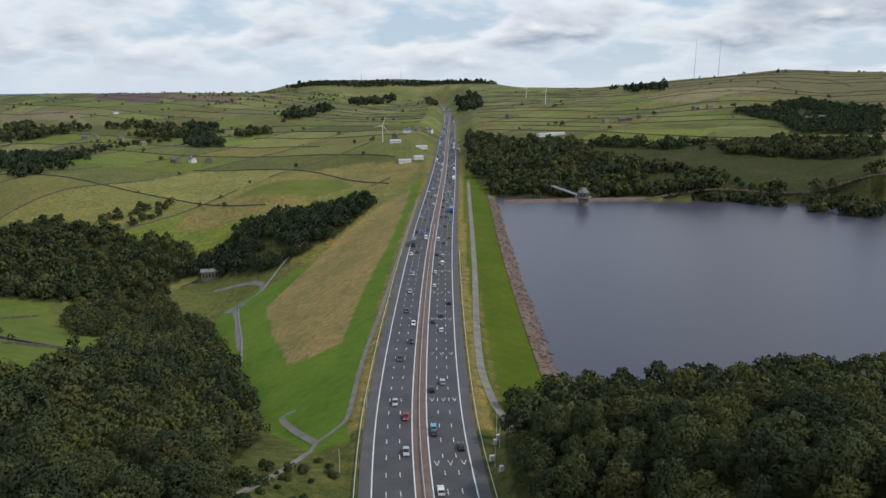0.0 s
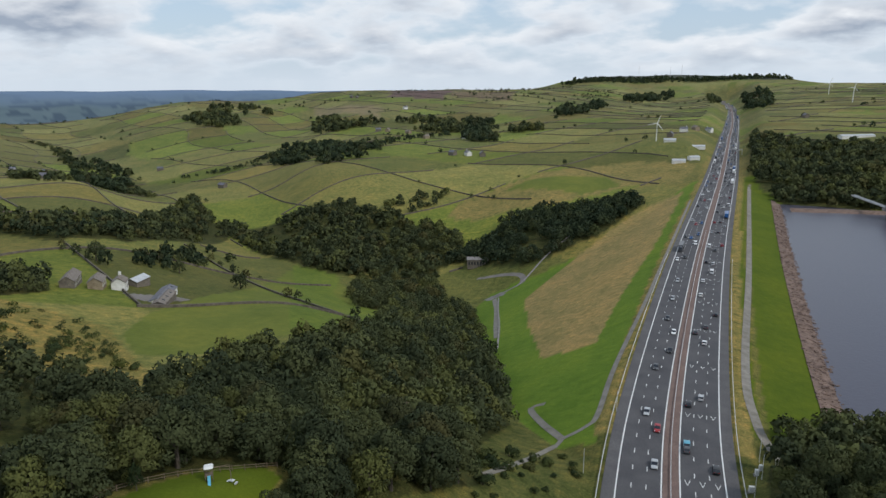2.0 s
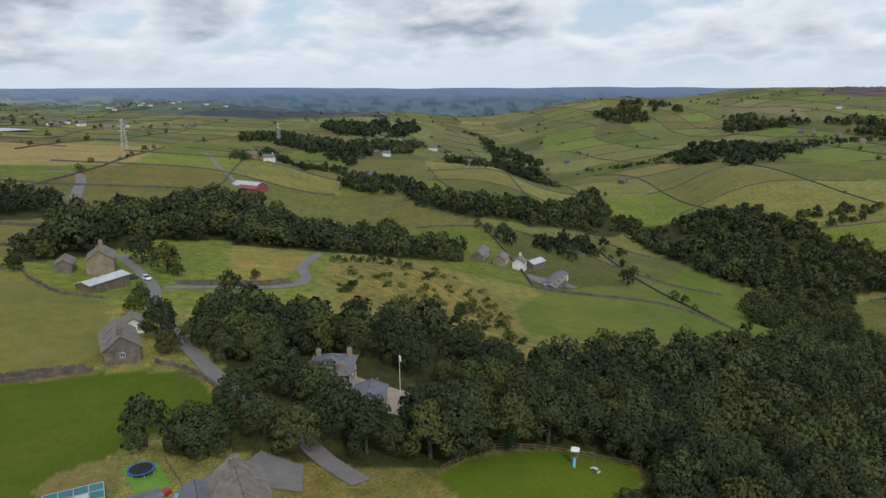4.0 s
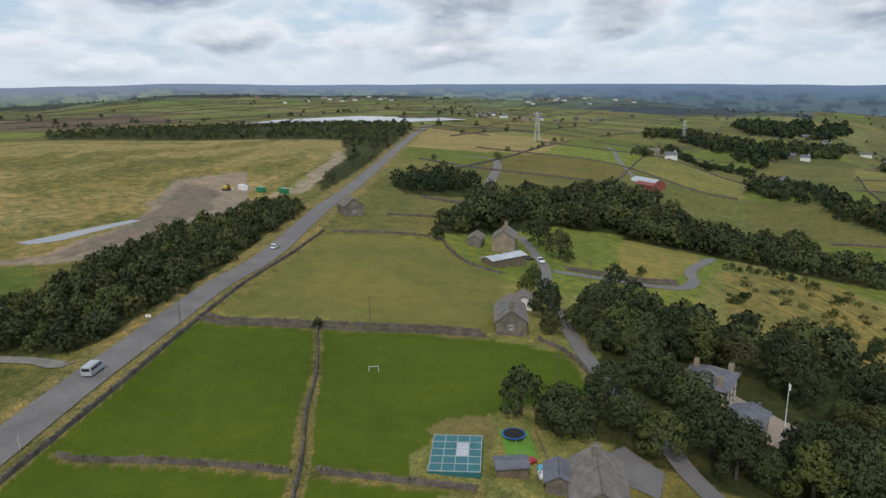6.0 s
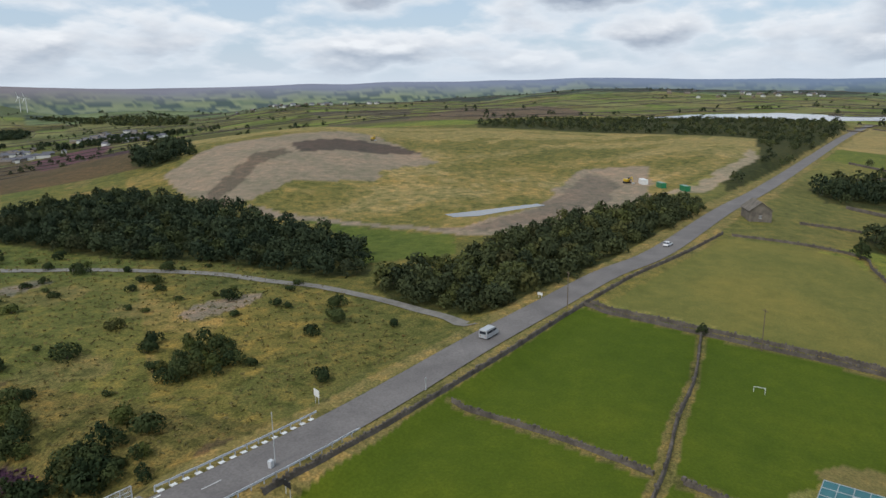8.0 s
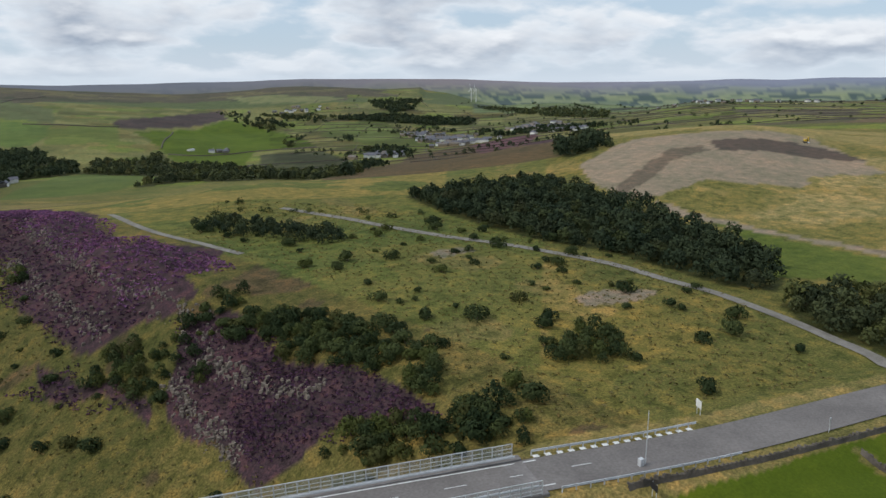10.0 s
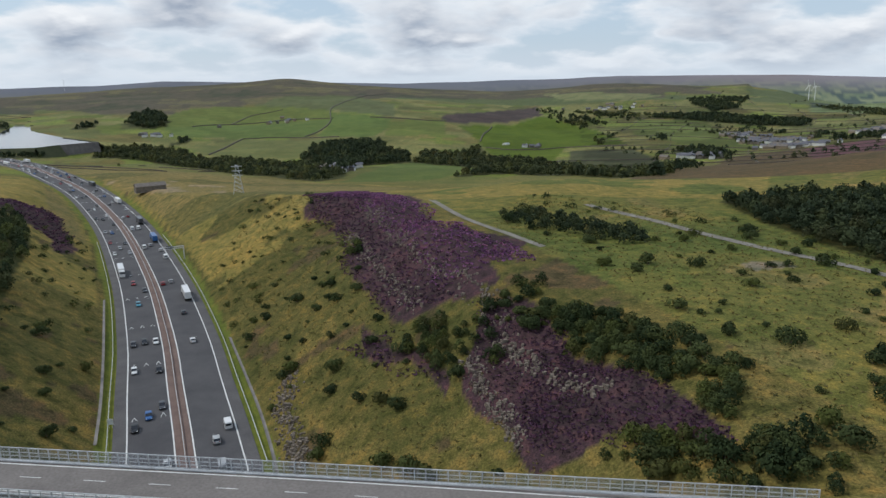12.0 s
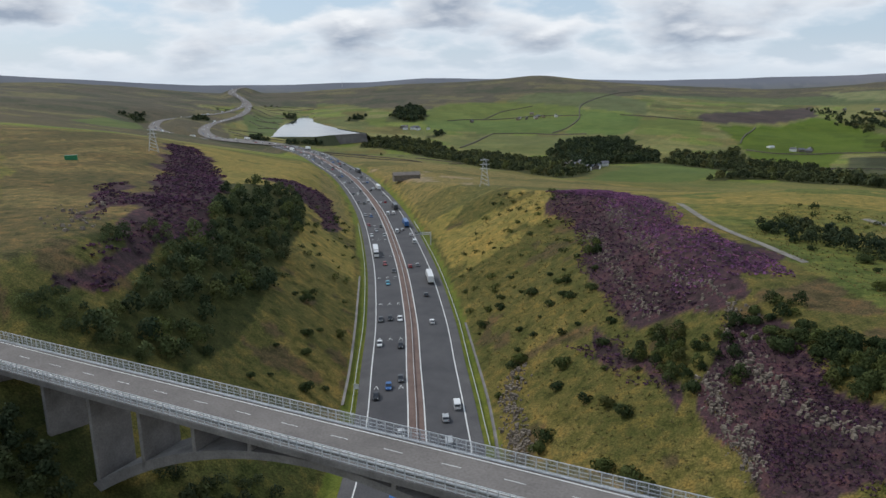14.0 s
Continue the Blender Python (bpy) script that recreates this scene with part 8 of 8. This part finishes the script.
def mast(x, y, h, label):
    t = thing("radio_mast", label, "mast", pose(x, y, gz(x, y)))
    bm = bmesh.new()
    rod(bm, (0, 0, -1), (0, 0, h), 1.1, 0.5, 5)
    part("lattice", bm, STEEL, t)
    part("antenna", rod(bmesh.new(), (0, 0, h), (0, 0, h * 1.08), 0.4, 0.2, 4), STEEL, t)


for x, y, h in ((890, 2560, 130), (990, 2600, 120), (1790, -4250, 95), (-480, 4250, 60), (-250, 4300, 65), (-310, 4280, 50)):
    mast(x, y, h, "slim lattice radio mast on the skyline")


def pylon(x, y, h, turn):
    t = thing("pylon", "grey lattice electricity pylon", "pylon", pose(x, y, gz(x, y), 0, 0, turn))
    bm = bmesh.new()
    for sx in (-1, 1):
        for sy in (-1, 1):
            rod(bm, (sx * 3, sy * 3, -0.5), (sx * 0.6, sy * 0.6, h), 0.2, 0.14, 4)
    for k in range(7):
        a, b = k / 7 * h, (k + 1) / 7 * h
        wa, wb = 3 - 2.4 * k / 7, 3 - 2.4 * (k + 1) / 7
        for sx, sy, ex, ey in ((-1, -1, 1, -1), (-1, 1, 1, 1), (-1, -1, -1, 1), (1, -1, 1, 1)):
            rod(bm, (sx * wa, sy * wa, a), (ex * wb, ey * wb, b), 0.1, 0.1, 4)
    part("frame", bm, STEEL, t)
    for z in (0.62, 0.78, 0.94):
        part("crossarm", rod(bmesh.new(), (-h * 0.17, 0, z * h), (h * 0.17, 0, z * h), 0.22, 0.22, 4), STEEL, t)


pylon(-770, 165, 32, 60)
pylon(92, -450, 18, 10)
pylon(298, -392, 15, 40)
pylon(-1160, 500, 36, 30)


# ---- garden by the stone house ----
NET = plain("teal_netting", (0.035, 0.15, 0.165), 0.45)
FRAME_W = plain("pale_battens", (0.34, 0.38, 0.37), 0.6)
PLANTS = surface("net_shade", (0.03, 0.07, 0.06), (0.07, 0.12, 0.10), 1.5)


def fruit_cage():
    x, y = -96.0, 9.0
    c = thing("fruit_cage", "low glazed cage with a teal roof and white battens", "greenhouse", pose(x, y, gz(x, y), 0, 0, 81))
    part("floor", box(bmesh.new(), -3.8, 3.8, -5.3, 5.3, -0.3, 0.1), PLANTS, c)
    for x0 in (-3.85, 3.85):
        part("side", box(bmesh.new(), x0 - 0.03, x0 + 0.03, -5.3, 5.3, 0, 0.85), NET, c)
    for y0 in (-5.35, 5.35):
        part("end", box(bmesh.new(), -3.8, 3.8, y0 - 0.03, y0 + 0.03, 0, 0.85), NET, c)
    for i in range(4):
        for j in range(5):
            a, b = -3.8 + i * 1.9, -5.3 + j * 2.12
            part("pane", box(bmesh.new(), a + 0.05, a + 1.85, b + 0.05, b + 2.07, 0.86, 0.9), NET if (i, j) not in ((2, 3), (2, 2)) else SHEET, c)
    for i in range(5):
        part("batten", box(bmesh.new(), -3.86 + i * 1.9, -3.74 + i * 1.9, -5.4, 5.4, 0.86, 0.97), FRAME_W, c)
    for j in range(6):
        part("batten", box(bmesh.new(), -3.85, 3.85, -5.36 + j * 2.12, -5.24 + j * 2.12, 0.87, 0.98), FRAME_W, c)


fruit_cage()
t = thing("trampoline", "round dark blue trampoline on the lawn", "trampoline", pose(-103.5, 19.2, gz(-103.5, 19.2)))
part("mat", rod(bmesh.new(), (0, 0, 0.8), (0, 0, 0.84), 1.7, 1.7, 20), BLACK, t)
part("pad", rod(bmesh.new(), (0, 0, 0.72), (0, 0, 0.8), 2.0, 2.0, 20), PAINTS["blue"], t)
for k in range(6):
    a = k * 1.047
    part("leg", rod(bmesh.new(), (math.cos(a) * 1.8, math.sin(a) * 1.8, -0.2), (math.cos(a) * 1.8, math.sin(a) * 1.8, 0.75), 0.05, 0.05, 5), STEEL, t)
house("garden_shed", "flat dark grey garden shed", "shed", -92.5, 16.8, 90, 4.5, 3.2, 1.6, 0.3, TIMBER, SLATE)
patch("play_lawn", [(-106, 17), (-106, 22), (-97, 22), (-97, 17)], surface("play_turf", (0.10, 0.22, 0.02), (0.15, 0.28, 0.04), 0.5), "bright green play turf in the garden", "lawn", 0.12, 1.0)
for k, (x, y, c) in enumerate(((-92, 21.5, "white"), (-89.5, 22.5, "white"), (-94, 22, "light blue"), (-96, 20.5, "red"))):
    r = thing("garden_clutter", "pale sheet-covered pile by the house", "clutter", pose(x, y, gz(x, y), 0, 0, 40 * k))
    bm = box(bmesh.new(), -0.9, 0.9, -0.7, 0.7, -0.1, 0.7, 0.25)
    part("cover", bm, PAINTS[c], r)


def fence(points, label, gap=2.2, h=1.15):
    p = drape(points, gap, 0.0)
    t = thing("fence", label, "fence")
    me = bpy.data.meshes.new("post")
    bm = box(bmesh.new(), -0.06, 0.06, -0.06, 0.06, -0.3, h)
    bm.to_mesh(me)
    bm.free()
    me.materials.append(TIMBER)
    for q in p:
        o = part("post", me, TIMBER, t)
        o.location = q
    for z in (0.45, 0.95):
        part("rail", quads("rail", *ribbon(p, [-0.03, 0.03, 0.03, -0.03, -0.03], 0, [z, z, z + 0.09, z + 0.09, z]), TIMBER), TIMBER, t)


fence([(-83, 60), (-87, 72), (-84, 82), (-78, 92), (-74, 100)], "dark timber post fence round the play lawn")
fence([(-105, 23.2), (-96, 23.0), (-90, 20)], "pale timber garden fence")
t = thing("swing_set", "wooden play tower with a swing and blue slide", "swing", pose(-77.5, 85.5, gz(-77.5, 85.5), 0, 0, 40))
for x, y in ((-0.6, -0.6), (0.6, -0.6), (-0.6, 0.6), (0.6, 0.6)):
    part("leg", rod(bmesh.new(), (x, y, -0.2), (x, y, 2.4), 0.06, 0.06, 5), TIMBER, t)
part("deck", box(bmesh.new(), -0.7, 0.7, -0.7, 0.7, 1.1, 1.2), TIMBER, t)
part("canopy", box(bmesh.new(), -0.8, 0.8, -0.8, 0.8, 2.3, 2.75, 0.2), WHITE, t, "white fabric canopy")
part("slide", box(bmesh.new(), -0.25, 0.25, -2.6, -2.5, 0, 0.1), PAINTS["light blue"], t)
s = part("chute", box(bmesh.new(), -0.25, 0.25, -1.1, 1.1, -0.04, 0.04), PAINTS["light blue"], t, "light blue slide")
s.matrix_basis = Matrix.Translation((0, -1.6, 0.65)) @ pose(0, 0, 0, 30)
part("beam", rod(bmesh.new(), (0.6, 0, 2.3), (3.4, 0, 2.3), 0.06, 0.06, 5), TIMBER, t)
for y in (-0.9, 0.9):
    part("leg", rod(bmesh.new(), (3.4, 0, 2.3), (3.6, y, -0.2), 0.06, 0.06, 5), TIMBER, t)
t = thing("garden_toy", "small grey play table on the lawn", "toy", pose(-74.3, 87.4, gz(-74.3, 87.4)))
part("top", box(bmesh.new(), -0.5, 0.5, -0.35, 0.35, 0.5, 0.62, 0.04), STEEL, t)
for x in (-0.5, 0.5):
    part("bench", box(bmesh.new(), x * 1.6 - 0.15, x * 1.6 + 0.15, -0.35, 0.35, 0, 0.35, 0.04), STEEL, t)
t = thing("goal", "small white football goal in the green field", "goal", pose(-129, -4, gz(-129, -4), 0, 0, 88))
for x in (-0.95, 0.95):
    part("post", rod(bmesh.new(), (x, 0, -0.1), (x, 0, 1.1), 0.05, 0.05, 6), WHITE, t)
part("crossbar", rod(bmesh.new(), (-0.95, 0, 1.1), (0.95, 0, 1.1), 0.05, 0.05, 6), WHITE, t)

# ---- landfill yard ----
GREEN_P = paint("green_paint", (0.02, 0.18, 0.08))
YELLOW_P = paint("yellow_paint", (0.55, 0.36, 0.02))
for x, y, m, lab in ((-345, -62, GREEN_P, "green steel container in the landfill yard"), (-338, -50, GREEN_P, "green site container by the gate"), (287, -310, GREEN_P, "green shipping container on the moor"), (-352, -72, WHITE, "white site cabin at the landfill")):
    c = thing("container", lab, "container", pose(x, y, gz(x, y), 0, 0, 35))
    part("body", box(bmesh.new(), -3, 3, -1.2, 1.2, -0.1, 2.5, 0.04), m, c)
    for k in range(9):
        part("rib", box(bmesh.new(), -2.8 + k * 0.7, -2.55 + k * 0.7, -1.24, 1.24, 0.1, 2.4), m, c)
for x, y in ((-352, -80), (-375, -245)):
    d = thing("excavator", "yellow digger parked on bare ground", "digger", pose(x, y, gz(x, y), 0, 0, 50))
    for s in (-1.1, 1.1):
        part("track", box(bmesh.new(), -1.8, 1.8, s - 0.3, s + 0.3, 0, 0.8, 0.2), BLACK, d)
    part("body", box(bmesh.new(), -1.6, 1.2, -1.2, 1.2, 0.9, 2.2, 0.15), YELLOW_P, d)
    part("cab", box(bmesh.new(), 0.2, 1.4, 0.1, 1.2, 1.2, 3.0, 0.1), GLASS, d)
    part("boom", rod(bmesh.new(), (1.2, -0.3, 1.6), (4.2, -0.3, 3.6), 0.25, 0.2, 5), YELLOW_P, d)
    part("arm", rod(bmesh.new(), (4.2, -0.3, 3.6), (5.4, -0.3, 0.9), 0.2, 0.15, 5), YELLOW_P, d)
    part("bucket", box(bmesh.new(), 5.0, 5.8, -0.8, 0.2, 0.3, 1.0, 0.1), STEEL, d)
for k, (x, y, w) in enumerate(((-69, 1026, 16), (-48, 889, 15), (-31, 1007, 16), (-32, 904, 12), (163, 1072, 50), (-290, -1650, 16))):
    house("long_shed", "long low white-sided farm shed", "shed", x, y, 4 + 7 * k, w, 9, 3.0, 1.6, RENDER_W, SHEET)
house("moor_farm", "ruined stone farm buildings beside the cutting", "farm building", 179, -552, 30, 22, 8, 3.5, 2.2, DARK_STONE, STONE_ROOF)


# ---- far reservoirs ----
water("water_northwest", POOL_NW, 36.0, POOL, "pale distant reservoir reflecting the sky")
water("water_west", POOL_W, -10.0, POOL, "pale reservoir among the moorland hills")
water("water_pond", POND, POND_Z, POND_WATER, "shallow pond on the bare landfill ground")
d = thing("far_dam", "grass bank and grey masonry dam of the far reservoir", "dam")
BANK = surface("bank_grass", (0.045, 0.052, 0.026), (0.08, 0.085, 0.04), 0.05, 0.95, 0.5)
DAM_STONE = surface("dark_masonry", (0.10, 0.09, 0.085), (0.17, 0.155, 0.145), 0.1, 0.9, 0.8)
RIM = [(718.6, -1315.6), (622.5, -1326.0), (603.8, -1380.1), (556.1, -1440.6), (680.2, -1583.7)]
for k, ((x0, y0), (x1, y1)) in enumerate(zip(RIM, RIM[1:])):
    bm = bmesh.new()
    out = 8.0 if k == 2 else 22.0
    ex, ey = (x1 - x0), (y1 - y0)
    ln = math.hypot(ex, ey)
    nx_, ny_ = (-ey / ln, ex / ln)
    if nx_ * (720 - x0) + ny_ * (-1500 - y0) > 0:
        nx_, ny_ = -nx_, -ny_
    v = [bm.verts.new(p) for p in ((x0, y0, -9.0), (x1, y1, -9.0), (x1 + nx_ * out, y1 + ny_ * out, -36), (x0 + nx_ * out, y0 + ny_ * out, -36), (x0 - nx_ * 4, y0 - ny_ * 4, -9.0), (x1 - nx_ * 4, y1 - ny_ * 4, -9.0), (x1 - nx_ * 4, y1 - ny_ * 4, -30), (x0 - nx_ * 4, y0 - ny_ * 4, -30))]
    for f in ((0, 1, 2, 3), (0, 4, 5, 1), (4, 7, 6, 5)):
        bm.faces.new([v[q] for q in f])
    part("masonry_face" if k == 2 else "bank", bm, DAM_STONE if k == 2 else BANK, d)
